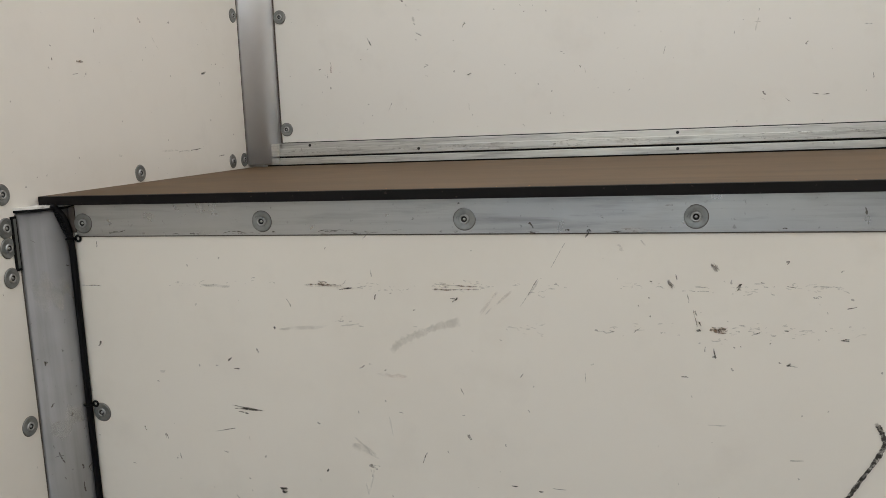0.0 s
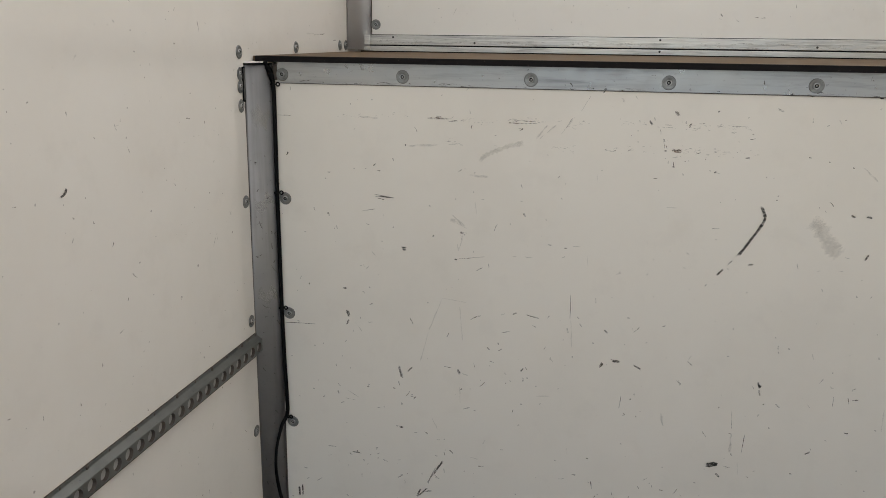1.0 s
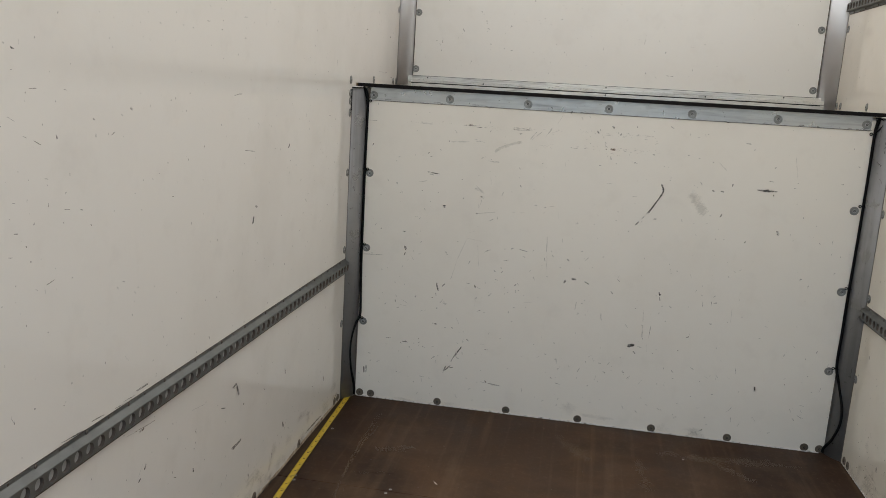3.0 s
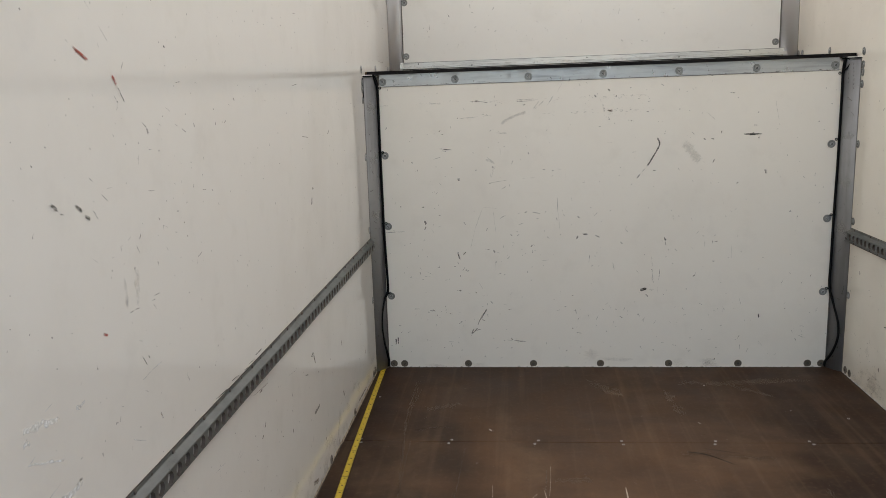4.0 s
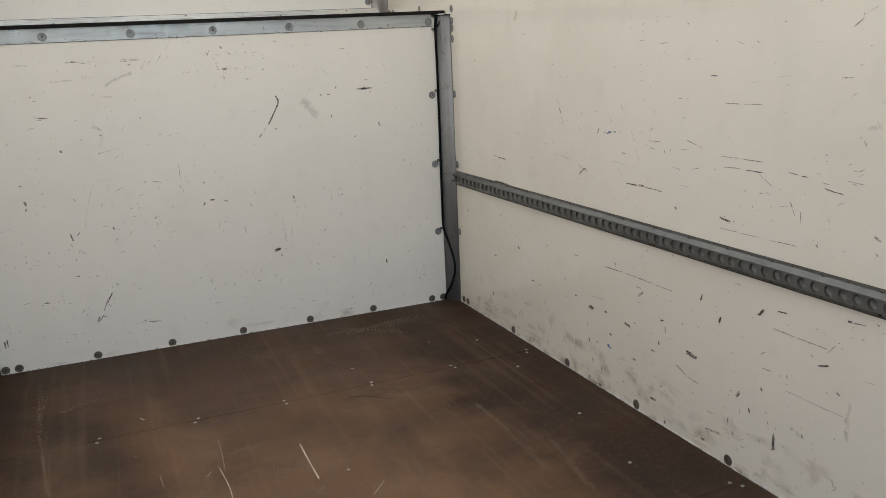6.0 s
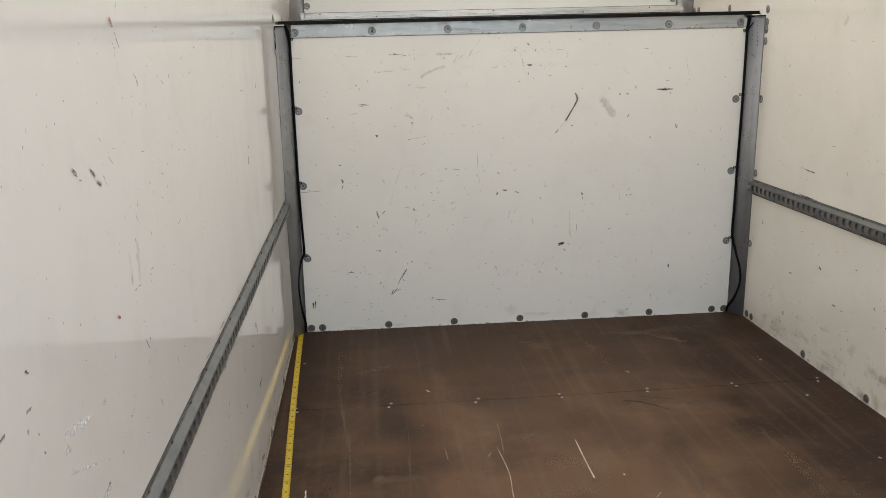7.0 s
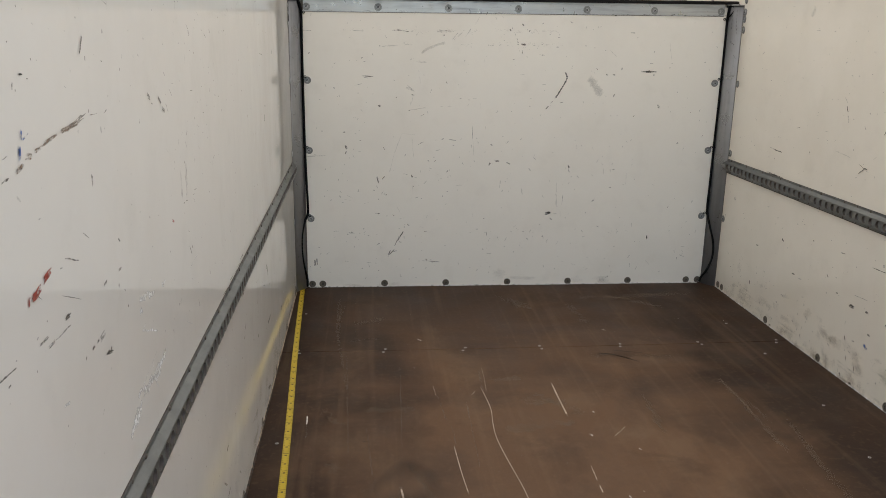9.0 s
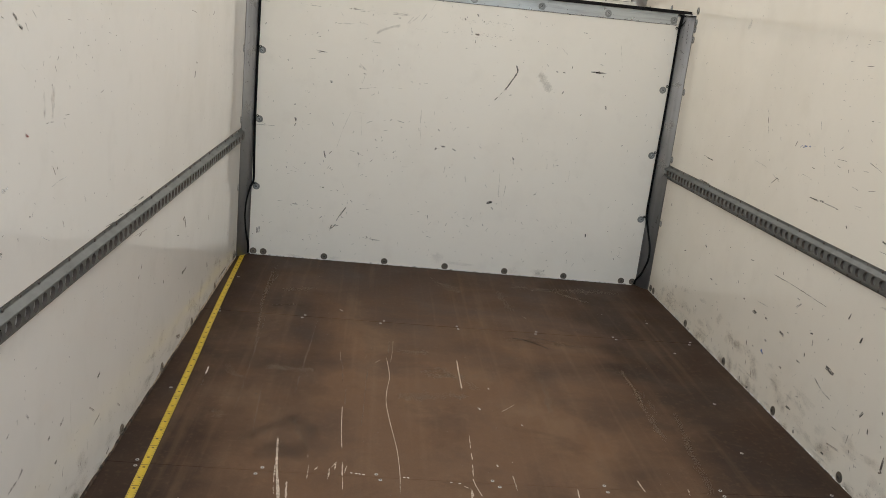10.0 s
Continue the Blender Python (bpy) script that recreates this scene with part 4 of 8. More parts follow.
def fine_marks(surface, count, box_, seed, slant, sizes, materials):
    """Countless short marks; slant gives the usual angle and its spread in degrees."""
    rng = random.Random(seed)
    u0, u1, v0, v1 = box_
    for m, share in materials:
        bm = bmesh.new()
        for _ in range(int(count * share)):
            u, v = rng.uniform(u0, u1), rng.uniform(v0, v1)
            ln = sizes[0] * (sizes[1] / sizes[0]) ** (rng.random() ** 1.7)
            a = radians(rng.gauss(*slant))
            w = rng.uniform(0.0012, 0.0030) * (1.5 if ln < 0.012 else 1.0)
            stroke(bm, surface, u, v, u + ln * math.cos(a), v + ln * math.sin(a), w, rng.uniform(-0.12, 0.12), rng)
            if rng.random() < 0.25:
                stroke(bm, surface, u + rng.uniform(-0.01, 0.01), v + rng.uniform(-0.01, 0.01), u + 0.6 * ln * math.cos(a), v + 0.6 * ln * math.sin(a), w * 0.7, 0.0, rng)
        tagged(part("scratching", bm, m, OWNER[surface], "scattered small scratches"), kind="stuff")


def patch(surface, u, v, ru, rv, material, seed):
    """An irregular bare patch."""
    rng = random.Random(seed)
    bm = bmesh.new()
    ring = []
    for k in range(40):
        t = 2 * math.pi * k / 40
        r = 1 + 0.28 * math.sin(2 * t + 1) + 0.16 * math.sin(5 * t + seed) + rng.uniform(-0.14, 0.14)
        ring.append(bm.verts.new(on(surface, u + ru * r * math.cos(t), v + rv * r * math.sin(t), 0.0011)))
    mid = bm.verts.new(on(surface, u, v, 0.0011))
    for k in range(40):
        bm.faces.new((mid, ring[k], ring[(k + 1) % 40]))
    return part("bare_patch", bm, material, OWNER[surface], "bare tan plywood where the paint is gone")


S = scuff
S("panel", -0.412, 0.140, -0.400, 0.128, 0.004, M_BROWN)
S("panel", -0.400, 0.128, -0.338, 0.122, 0.004, M_BROWN)
S("panel", -0.534, 0.262, -0.562, 0.200, 0.0034, M_GREY)
S("panel", -0.560, 0.190, -0.590, 0.155, 0.004, M_DRY)
S("panel", -0.780, 0.270, -0.750, 0.270, 0.004, M_DRY)
S("panel", -0.930, 0.150, -0.930, 0.105, 0.004, M_DRY)
S("panel", 0.680, 0.250, 0.681, 0.225, 0.005, M_BLACKMARK)
patch("left", -3.298, 1.074, 0.010, 0.020, M_TAN, 5)
S("panel", -0.968, 1.200, -0.927, 1.199, 0.0026, M_BROWN)
S("panel", -0.577, 1.205, -0.504, 1.206, 0.0034, M_BROWN)
S("panel", -0.551, 1.209, -0.533, 1.207, 0.0052, M_BROWN)
S("panel", -0.518, 1.199, -0.493, 1.202, 0.0024, M_BLACKMARK)
S("panel", -0.374, 1.201, -0.295, 1.202, 0.0029, M_BROWN)
S("panel", -0.369, 1.209, -0.299, 1.206, 0.0025, M_BROWN)
S("panel", -0.465, 1.232, -0.463, 1.218, 0.0017, M_GREY)
S("panel", -0.627, 1.139, -0.626, 1.134, 0.0037, M_BLACKMARK)
S("panel", -0.621, 1.134, -0.536, 1.143, 0.0060, M_FAINT)
S("panel", -0.517, 1.143, -0.485, 1.146, 0.0034, M_FAINT)
S("panel", -0.749, 1.202, -0.696, 1.202, 0.0051, M_FAINT)
S("panel", -0.233, 1.189, -0.214, 1.219, 0.0040, M_FAINT)
S("panel", -0.711, 1.080, -0.704, 1.087, 0.0028, M_DRY)
S("panel", -0.733, 1.072, -0.728, 1.073, 0.0025, M_GREY)
S("panel", -0.702, 1.068, -0.691, 1.069, 0.0029, M_DRY)
S("panel", -0.836, 1.058, -0.824, 1.058, 0.0034, M_GREY)
S("panel", -0.464, 1.069, -0.414, 1.066, 0.0085, M_PINK)
S("panel", -0.710, 1.007, -0.652, 1.000, 0.0030, M_DRY)
S("panel", -0.708, 1.002, -0.658, 1.001, 0.0030, M_DRY)
S("panel", -0.700, 0.997, -0.681, 0.994, 0.0030, M_DRY)
S("panel", -0.744, 0.961, -0.705, 0.969, 0.0019, M_DRY)
S("panel", -0.684, 0.957, -0.683, 0.949, 0.0017, M_GREY)
S("panel", -0.875, 0.963, -0.870, 0.955, 0.0035, M_DRY)
S("panel", -0.836, 0.955, -0.831, 0.941, 0.0046, M_GREY)
S("panel", -0.565, 0.987, -0.560, 0.984, 0.0030, M_DRY)
S("panel", -0.554, 0.906, -0.550, 0.911, 0.0037, M_BLACKMARK)
S("panel", -0.638, 0.871, -0.622, 0.872, 0.0037, M_BLACKMARK)
S("panel", -0.634, 0.867, -0.622, 0.866, 0.0037, M_BLACKMARK)
S("panel", -0.396, 0.931, -0.388, 0.950, 0.0022, M_DRY)
S("panel", -0.452, 1.028, -0.449, 1.027, 0.0030, M_DRY)
S("panel", -0.430, 1.011, -0.423, 1.009, 0.0021, M_DRY)
S("panel", -0.447, 1.004, -0.441, 0.971, 0.0027, M_FAINT)
S("panel", -0.324, 0.983, -0.318, 0.971, 0.0042, M_GREY)
S("panel", -0.332, 1.011, -0.327, 1.011, 0.0020, M_DRY)
S("panel", -0.234, 1.025, -0.230, 1.021, 0.0024, M_GREY)
S("panel", -0.496, 0.850, -0.411, 0.864, 0.0017, M_BROWN)
S("panel", -0.496, 0.850, -0.489, 0.850, 0.0037, M_BLACKMARK)
S("panel", -0.486, 0.874, -0.474, 0.917, 0.0043, M_FAINT)
S("panel", -0.483, 0.924, -0.464, 0.921, 0.0027, M_GREY)
S("panel", -0.510, 0.952, -0.468, 0.940, 0.0153, M_FAINT)
S("panel", -0.439, 0.824, -0.422, 0.834, 0.0022, M_DRY)
S("panel", -0.408, 0.846, -0.406, 0.833, 0.0021, M_DRY)
S("panel", -0.261, 0.905, -0.250, 0.905, 0.0020, M_DRY)
S("panel", -0.220, 0.900, -0.213, 0.899, 0.0029, M_DRY)
S("panel", -0.199, 0.906, -0.179, 0.905, 0.0020, M_DRY)
S("panel", -0.348, 0.870, -0.337, 0.869, 0.0042, M_FAINT)
S("panel", -0.316, 0.870, -0.296, 0.869, 0.0051, M_FAINT)
S("panel", -0.749, 0.816, -0.744, 0.814, 0.0030, M_DRY)
S("panel", -0.740, 0.820, -0.737, 0.811, 0.0027, M_GREY)
S("panel", -0.732, 0.806, -0.724, 0.815, 0.0024, M_BROWN)
S("panel", -0.799, 0.749, -0.786, 0.749, 0.0039, M_DRY)
S("panel", -0.919, 0.764, -0.913, 0.774, 0.0023, M_GREY)
S("panel", -0.928, 0.732, -0.926, 0.729, 0.0030, M_FAINT)
S("panel", -0.903, 0.897, -0.895, 0.895, 0.0027, M_GREY)
S("panel", -0.315, 1.112, -0.312, 1.109, 0.0024, M_GREY)
S("panel", -0.402, 1.145, -0.395, 1.144, 0.0025, M_GREY)
S("panel", -0.261, 1.148, -0.247, 1.147, 0.0025, M_FAINT)
S("panel", 0.022, 1.242, 0.028, 1.231, 0.0038, M_GREY)
S("panel", -0.038, 1.218, -0.032, 1.209, 0.0043, M_DRY)
S("panel", -0.029, 1.225, -0.026, 1.219, 0.0019, M_GREY)
S("panel", -0.063, 1.169, -0.060, 1.168, 0.0030, M_DRY)
S("panel", -0.005, 1.180, 0.001, 1.154, 0.0019, M_BROWN)
S("panel", 0.001, 1.152, 0.005, 1.150, 0.0030, M_DRY)
S("panel", 0.013, 1.151, 0.041, 1.151, 0.0060, M_BROWN)
S("panel", -0.137, 1.146, -0.110, 1.144, 0.0018, M_FAINT)
S("panel", -0.084, 1.148, -0.068, 1.149, 0.0025, M_FAINT)
S("panel", 0.071, 1.149, 0.081, 1.149, 0.0026, M_GREY)
S("panel", 0.050, 1.209, 0.057, 1.216, 0.0028, M_DRY)
S("panel", 0.072, 1.216, 0.087, 1.217, 0.0026, M_FAINT)
S("panel", 0.237, 1.256, 0.255, 1.248, 0.0035, M_GREY)
S("panel", 0.345, 1.220, 0.352, 1.223, 0.0030, M_DRY)
S("panel", 0.370, 1.236, 0.375, 1.226, 0.0030, M_FAINT)
S("panel", 0.113, 1.246, 0.116, 1.245, 0.0030, M_DRY)
S("panel", 0.151, 1.200, 0.156, 1.200, 0.0026, M_GREY)
S("panel", 0.185, 1.143, 0.191, 1.143, 0.0020, M_DRY)
S("panel", 0.316, 1.149, 0.322, 1.148, 0.0030, M_DRY)
S("panel", 0.359, 1.141, 0.363, 1.140, 0.0028, M_DRY)
S("panel", 0.411, 1.131, 0.415, 1.130, 0.0030, M_DRY)
S("panel", 0.432, 1.133, 0.468, 1.100, 0.0054, M_FAINT)
S("panel", 0.020, 1.114, 0.025, 1.113, 0.0030, M_DRY)
S("panel", 0.114, 1.106, 0.121, 1.105, 0.0042, M_GREY)
S("panel", -0.020, 1.084, -0.012, 1.085, 0.0025, M_GREY)
S("panel", 0.420, 1.022, 0.432, 1.018, 0.0040, M_DRY)
S("panel", 0.453, 1.020, 0.466, 1.019, 0.0049, M_BLACKMARK)
S("panel", 0.461, 0.916, 0.471, 0.934, 0.0044, M_DRY)
S("panel", 0.420, 0.924, 0.431, 0.920, 0.0027, M_GREY)
S("panel", 0.211, 0.888, 0.225, 0.893, 0.0031, M_DRY)
S("panel", 0.122, 0.972, 0.142, 0.973, 0.0020, M_DRY)
S("panel", 0.133, 0.947, 0.136, 0.946, 0.0028, M_DRY)
S("panel", 0.070, 0.909, 0.077, 0.905, 0.0019, M_GREY)
S("panel", 0.066, 0.871, 0.072, 0.871, 0.0020, M_DRY)
S("panel", 0.364, 0.885, 0.373, 0.888, 0.0027, M_FAINT)
S("panel", 0.412, 0.889, 0.421, 0.891, 0.0017, M_GREY)
S("panel", 0.364, 1.029, 0.369, 1.026, 0.0030, M_BROWN)
S("panel", 0.257, 1.049, 0.261, 1.047, 0.0022, M_DRY)
S("panel", 0.120, 0.829, 0.123, 0.835, 0.0022, M_DRY)
S("panel", -0.163, 0.885, -0.159, 0.857, 0.0017, M_FAINT)
S("panel", 0.015, 1.016, 0.041, 1.017, 0.0025, M_FAINT)
S("panel", 0.443, 1.285, 0.456, 1.286, 0.0037, M_BLACKMARK)
S("panel", -0.787, 0.690, -0.781, 0.668, 0.0074, M_DRY)
S("panel", -0.781, 0.663, -0.790, 0.644, 0.0040, M_DRY)
S("panel", -0.765, 0.657, -0.745, 0.630, 0.0024, M_FAINT)
S("panel", -0.612, 0.680, -0.608, 0.672, 0.0035, M_DRY)
S("panel", -0.606, 0.672, -0.605, 0.666, 0.0029, M_DRY)
S("panel", -0.969, 0.636, -0.876, 0.640, 0.0020, M_DRY)
S("panel", -0.724, 0.708, -0.714, 0.712, 0.0031, M_DRY)
S("panel", -0.729, 0.659, -0.714, 0.660, 0.0059, M_FAINT)
S("panel", -0.567, 0.726, -0.561, 0.728, 0.0038, M_GREY)
S("panel", -0.527, 0.743, -0.562, 0.648, 0.0038, M_FAINT)
S("panel", -0.562, 0.648, -0.584, 0.560, 0.0035, M_FAINT)
S("panel", -0.527, 0.743, -0.460, 0.737, 0.0025, M_FAINT)
S("panel", -0.480, 0.724, -0.470, 0.629, 0.0026, M_FAINT)
S("panel", -0.452, 0.691, -0.432, 0.703, 0.0027, M_DRY)
S("panel", -0.432, 0.703, -0.423, 0.705, 0.0031, M_DRY)
S("panel", -0.342, 0.713, -0.331, 0.722, 0.0054, M_GREY)
S("panel", -0.372, 0.714, -0.363, 0.713, 0.0043, M_FAINT)
S("panel", -0.308, 0.718, -0.272, 0.711, 0.0031, M_DRY)
S("panel", -0.291, 0.691, -0.280, 0.686, 0.0031, M_DRY)
S("panel", -0.198, 0.784, -0.196, 0.715, 0.0020, M_DRY)
S("panel", -0.194, 0.716, -0.188, 0.639, 0.0025, M_FAINT)
S("panel", -0.202, 0.692, -0.199, 0.678, 0.0037, M_GREY)
S("panel", -0.512, 0.637, -0.507, 0.650, 0.0031, M_DRY)
S("panel", -0.370, 0.663, -0.344, 0.670, 0.0025, M_BROWN)
S("panel", -0.405, 0.620, -0.397, 0.613, 0.0043, M_DRY)
S("panel", -0.376, 0.613, -0.367, 0.620, 0.0046, M_DRY)
S("panel", -0.378, 0.635, -0.374, 0.630, 0.0030, M_DRY)
S("panel", -0.398, 0.582, -0.386, 0.579, 0.0021, M_DRY)
S("panel", -0.882, 0.579, -0.880, 0.575, 0.0030, M_DRY)
S("panel", -0.858, 0.587, -0.854, 0.586, 0.0030, M_DRY)
S("panel", -0.643, 0.546, -0.632, 0.505, 0.0052, M_DRY)
S("panel", -0.644, 0.500, -0.640, 0.485, 0.0054, M_GREY)
S("panel", -0.620, 0.527, -0.604, 0.544, 0.0034, M_DRY)
S("panel", -0.520, 0.555, -0.498, 0.552, 0.0021, M_DRY)
S("panel", -0.482, 0.553, -0.476, 0.534, 0.0043, M_DRY)
S("panel", -0.470, 0.540, -0.454, 0.534, 0.0046, M_FAINT)
S("panel", -0.440, 0.574, -0.437, 0.560, 0.0027, M_GREY)
S("panel", -0.315, 0.561, -0.308, 0.572, 0.0035, M_DRY)
S("panel", -0.303, 0.575, -0.299, 0.567, 0.0026, M_DRY)
S("panel", -0.308, 0.546, -0.308, 0.534, 0.0029, M_DRY)
S("panel", -0.299, 0.547, -0.296, 0.543, 0.0027, M_DRY)
S("panel", -0.422, 0.507, -0.407, 0.522, 0.0028, M_DRY)
S("panel", -0.343, 0.534, -0.338, 0.531, 0.0026, M_GREY)
S("panel", -0.889, 0.449, -0.885, 0.448, 0.0030, M_DRY)
S("panel", -0.862, 0.426, -0.854, 0.434, 0.0048, M_GREY)
S("panel", -0.817, 0.473, -0.809, 0.465, 0.0024, M_GREY)
S("panel", -0.792, 0.457, -0.755, 0.437, 0.0019, M_GREY)
S("panel", -0.798, 0.432, -0.763, 0.428, 0.0018, M_GREY)
S("panel", -0.819, 0.454, -0.813, 0.439, 0.0035, M_GREY)
S("panel", -0.734, 0.472, -0.726, 0.472, 0.0032, M_DRY)
S("panel", -0.660, 0.477, -0.652, 0.476, 0.0029, M_DRY)
S("panel", -0.623, 0.456, -0.611, 0.474, 0.0031, M_GREY)
S("panel", -0.635, 0.437, -0.633, 0.429, 0.0031, M_DRY)
S("panel", -0.475, 0.502, -0.473, 0.453, 0.0026, M_FAINT)
S("panel", -0.465, 0.437, -0.446, 0.445, 0.0022, M_DRY)
S("panel", -0.436, 0.437, -0.431, 0.436, 0.0030, M_DRY)
S("panel", -0.333, 0.443, -0.331, 0.453, 0.0019, M_DRY)
S("panel", -0.313, 0.470, -0.307, 0.470, 0.0030, M_DRY)
S("panel", -0.273, 0.497, -0.236, 0.502, 0.0026, M_FAINT)
S("panel", -0.643, 0.365, -0.629, 0.362, 0.0040, M_DRY)
S("panel", -0.600, 0.352, -0.590, 0.352, 0.0026, M_GREY)
S("panel", -0.550, 0.401, -0.534, 0.369, 0.0038, M_FAINT)
S("panel", -0.850, 0.279, -0.824, 0.280, 0.0029, M_DRY)
S("panel", -0.764, 0.277, -0.761, 0.267, 0.0042, M_DRY)
S("panel", -0.786, 0.265, -0.777, 0.262, 0.0057, M_GREY)
S("panel", -0.727, 0.268, -0.723, 0.267, 0.0030, M_DRY)
S("panel", -0.537, 0.338, -0.527, 0.339, 0.0025, M_GREY)
S("panel", -0.541, 0.290, -0.532, 0.289, 0.0030, M_DRY)
S("panel", -0.515, 0.304, -0.513, 0.294, 0.0040, M_DRY)
S("panel", -0.501, 0.313, -0.488, 0.302, 0.0036, M_GREY)
S("panel", -0.690, 0.259, -0.672, 0.252, 0.0027, M_GREY)
S("panel", -0.647, 0.262, -0.635, 0.264, 0.0017, M_GREY)
S("panel", -0.548, 0.227, -0.516, 0.280, 0.0044, M_DRY)
S("panel", -0.516, 0.254, -0.512, 0.240, 0.0029, M_GREY)
S("panel", -0.361, 0.332, -0.354, 0.331, 0.0026, M_GREY)
S("panel", -0.410, 0.342, -0.402, 0.356, 0.0038, M_FAINT)
S("panel", -0.219, 0.321, -0.211, 0.319, 0.0033, M_DRY)
S("panel", -0.187, 0.360, -0.186, 0.343, 0.0034, M_FAINT)
S("panel", -0.940, 0.140, -0.940, 0.105, 0.0049, M_DRY)
S("panel", -0.964, 0.106, -0.959, 0.103, 0.0030, M_DRY)
S("panel", -0.592, 0.154, -0.578, 0.186, 0.0040, M_DRY)
S("panel", -0.576, 0.173, -0.547, 0.181, 0.0031, M_DRY)
S("panel", -0.751, 0.207, -0.750, 0.196, 0.0026, M_GREY)
S("panel", -0.925, 0.202, -0.912, 0.200, 0.0053, M_BROWN)
S("panel", -0.172, 0.285, -0.157, 0.285, 0.0034, M_BROWN)
S("panel", -0.111, 0.696, -0.100, 0.689, 0.0076, M_GREY)
S("panel", -0.056, 0.733, -0.050, 0.732, 0.0030, M_DRY)
S("panel", -0.043, 0.708, -0.039, 0.700, 0.0023, M_GREY)
S("panel", -0.115, 0.593, -0.108, 0.610, 0.0056, M_DRY)
S("panel", -0.090, 0.620, -0.084, 0.619, 0.0030, M_DRY)
S("panel", -0.088, 0.615, -0.062, 0.615, 0.0049, M_DRY)
S("panel", -0.035, 0.611, -0.011, 0.598, 0.0035, M_DRY)
S("panel", 0.095, 0.634, 0.109, 0.623, 0.0027, M_DRY)
S("panel", 0.098, 0.636, 0.105, 0.650, 0.0030, M_FAINT)
S("panel", 0.075, 0.582, 0.087, 0.566, 0.0048, M_GREY)
S("panel", 0.188, 0.656, 0.193, 0.656, 0.0030, M_DRY)
S("panel", 0.292, 0.716, 0.295, 0.713, 0.0030, M_DRY)
S("panel", 0.301, 0.694, 0.302, 0.692, 0.0030, M_DRY)
S("panel", 0.300, 0.688, 0.303, 0.687, 0.0030, M_DRY)
S("panel", 0.302, 0.678, 0.305, 0.677, 0.0030, M_DRY)
S("panel", 0.379, 0.682, 0.384, 0.667, 0.0027, M_PINK)
S("panel", 0.266, 0.597, 0.271, 0.581, 0.0077, M_BLACKMARK)
S("panel", 0.269, 0.578, 0.273, 0.560, 0.0035, M_GREY)
S("panel", 0.253, 0.586, 0.258, 0.577, 0.0019, M_GREY)
S("panel", 0.310, 0.544, 0.322, 0.535, 0.0056, M_GREY)
S("panel", 0.439, 0.580, 0.440, 0.551, 0.0014, M_DRY)
S("panel", 0.471, 0.580, 0.475, 0.562, 0.0019, M_DRY)
S("panel", 0.480, 0.573, 0.495, 0.576, 0.0031, M_DRY)
S("panel", -0.060, 0.487, -0.057, 0.524, 0.0020, M_DRY)
S("panel", -0.025, 0.534, -0.023, 0.528, 0.0038, M_GREY)
S("panel", -0.018, 0.472, -0.015, 0.470, 0.0030, M_DRY)
S("panel", 0.044, 0.488, 0.051, 0.453, 0.0072, M_FAINT)
S("panel", 0.212, 0.520, 0.217, 0.463, 0.0025, M_GREY)
S("panel", 0.217, 0.455, 0.219, 0.400, 0.0076, M_PINK)
S("panel", 0.219, 0.400, 0.225, 0.393, 0.0037, M_BROWN)
S("panel", 0.210, 0.453, 0.217, 0.452, 0.0026, M_BROWN)
S("panel", 0.243, 0.505, 0.246, 0.502, 0.0030, M_PINK)
S("panel", 0.147, 0.451, 0.158, 0.435, 0.0031, M_GREY)
S("panel", 0.245, 0.400, 0.249, 0.459, 0.0020, M_DRY)
S("panel", 0.301, 0.480, 0.305, 0.479, 0.0028, M_DRY)
S("panel", -0.051, 0.391, -0.047, 0.389, 0.0030, M_DRY)
S("panel", 0.159, 0.359, 0.196, 0.366, 0.0086, M_BLACKMARK)
S("panel", 0.189, 0.339, 0.201, 0.329, 0.0053, M_BLACKMARK)
S("panel", 0.391, 0.418, 0.404, 0.429, 0.0035, M_DRY)
S("panel", 0.432, 0.462, 0.438, 0.461, 0.0025, M_BROWN)
S("panel", -0.135, 0.337, -0.128, 0.336, 0.0030, M_DRY)
S("panel", 0.001, 0.275, 0.006, 0.268, 0.0034, M_DRY)
S("panel", 0.036, 0.284, 0.038, 0.276, 0.0019, M_GREY)
S("panel", 0.055, 0.273, 0.066, 0.272, 0.0035, M_BROWN)
S("panel", -0.120, 0.275, -0.115, 0.248, 0.0031, M_DRY)
S("panel", -0.129, 0.269, -0.120, 0.267, 0.0037, M_GREY)
S("panel", 0.138, 0.305, 0.145, 0.305, 0.0034, M_GREY)
S("panel", 0.278, 0.355, 0.283, 0.360, 0.0036, M_FAINT)
S("panel", 0.238, 0.379, 0.244, 0.340, 0.0017, M_FAINT)
S("panel", 0.554, 0.559, 0.554, 0.499, 0.0034, M_FAINT)
S("panel", 0.427, 0.603, 0.437, 0.600, 0.0059, M_FAINT)
S("panel", 0.429, 0.640, 0.431, 0.638, 0.0030, M_DRY)
S("right", -1.411, 1.335, -1.416, 1.333, 0.0018, M_DRY)
S("right", -1.410, 1.265, -1.419, 1.279, 0.0027, M_DRY)
S("right", -1.471, 1.246, -1.481, 1.253, 0.0027, M_DRY)
S("right", -1.539, 1.267, -1.546, 1.266, 0.0021, M_BLACKMARK)
S("right", -1.570, 1.267, -1.619, 1.263, 0.0016, M_GREY)
S("right", -1.537, 1.255, -1.551, 1.255, 0.0016, M_GREY)
S("right", -1.557, 1.193, -1.598, 1.194, 0.0017, M_BLACKMARK)
S("right", -1.469, 1.229, -1.479, 1.227, 0.0017, M_GREY)
S("right", -1.462, 1.202, -1.487, 1.202, 0.0016, M_GREY)
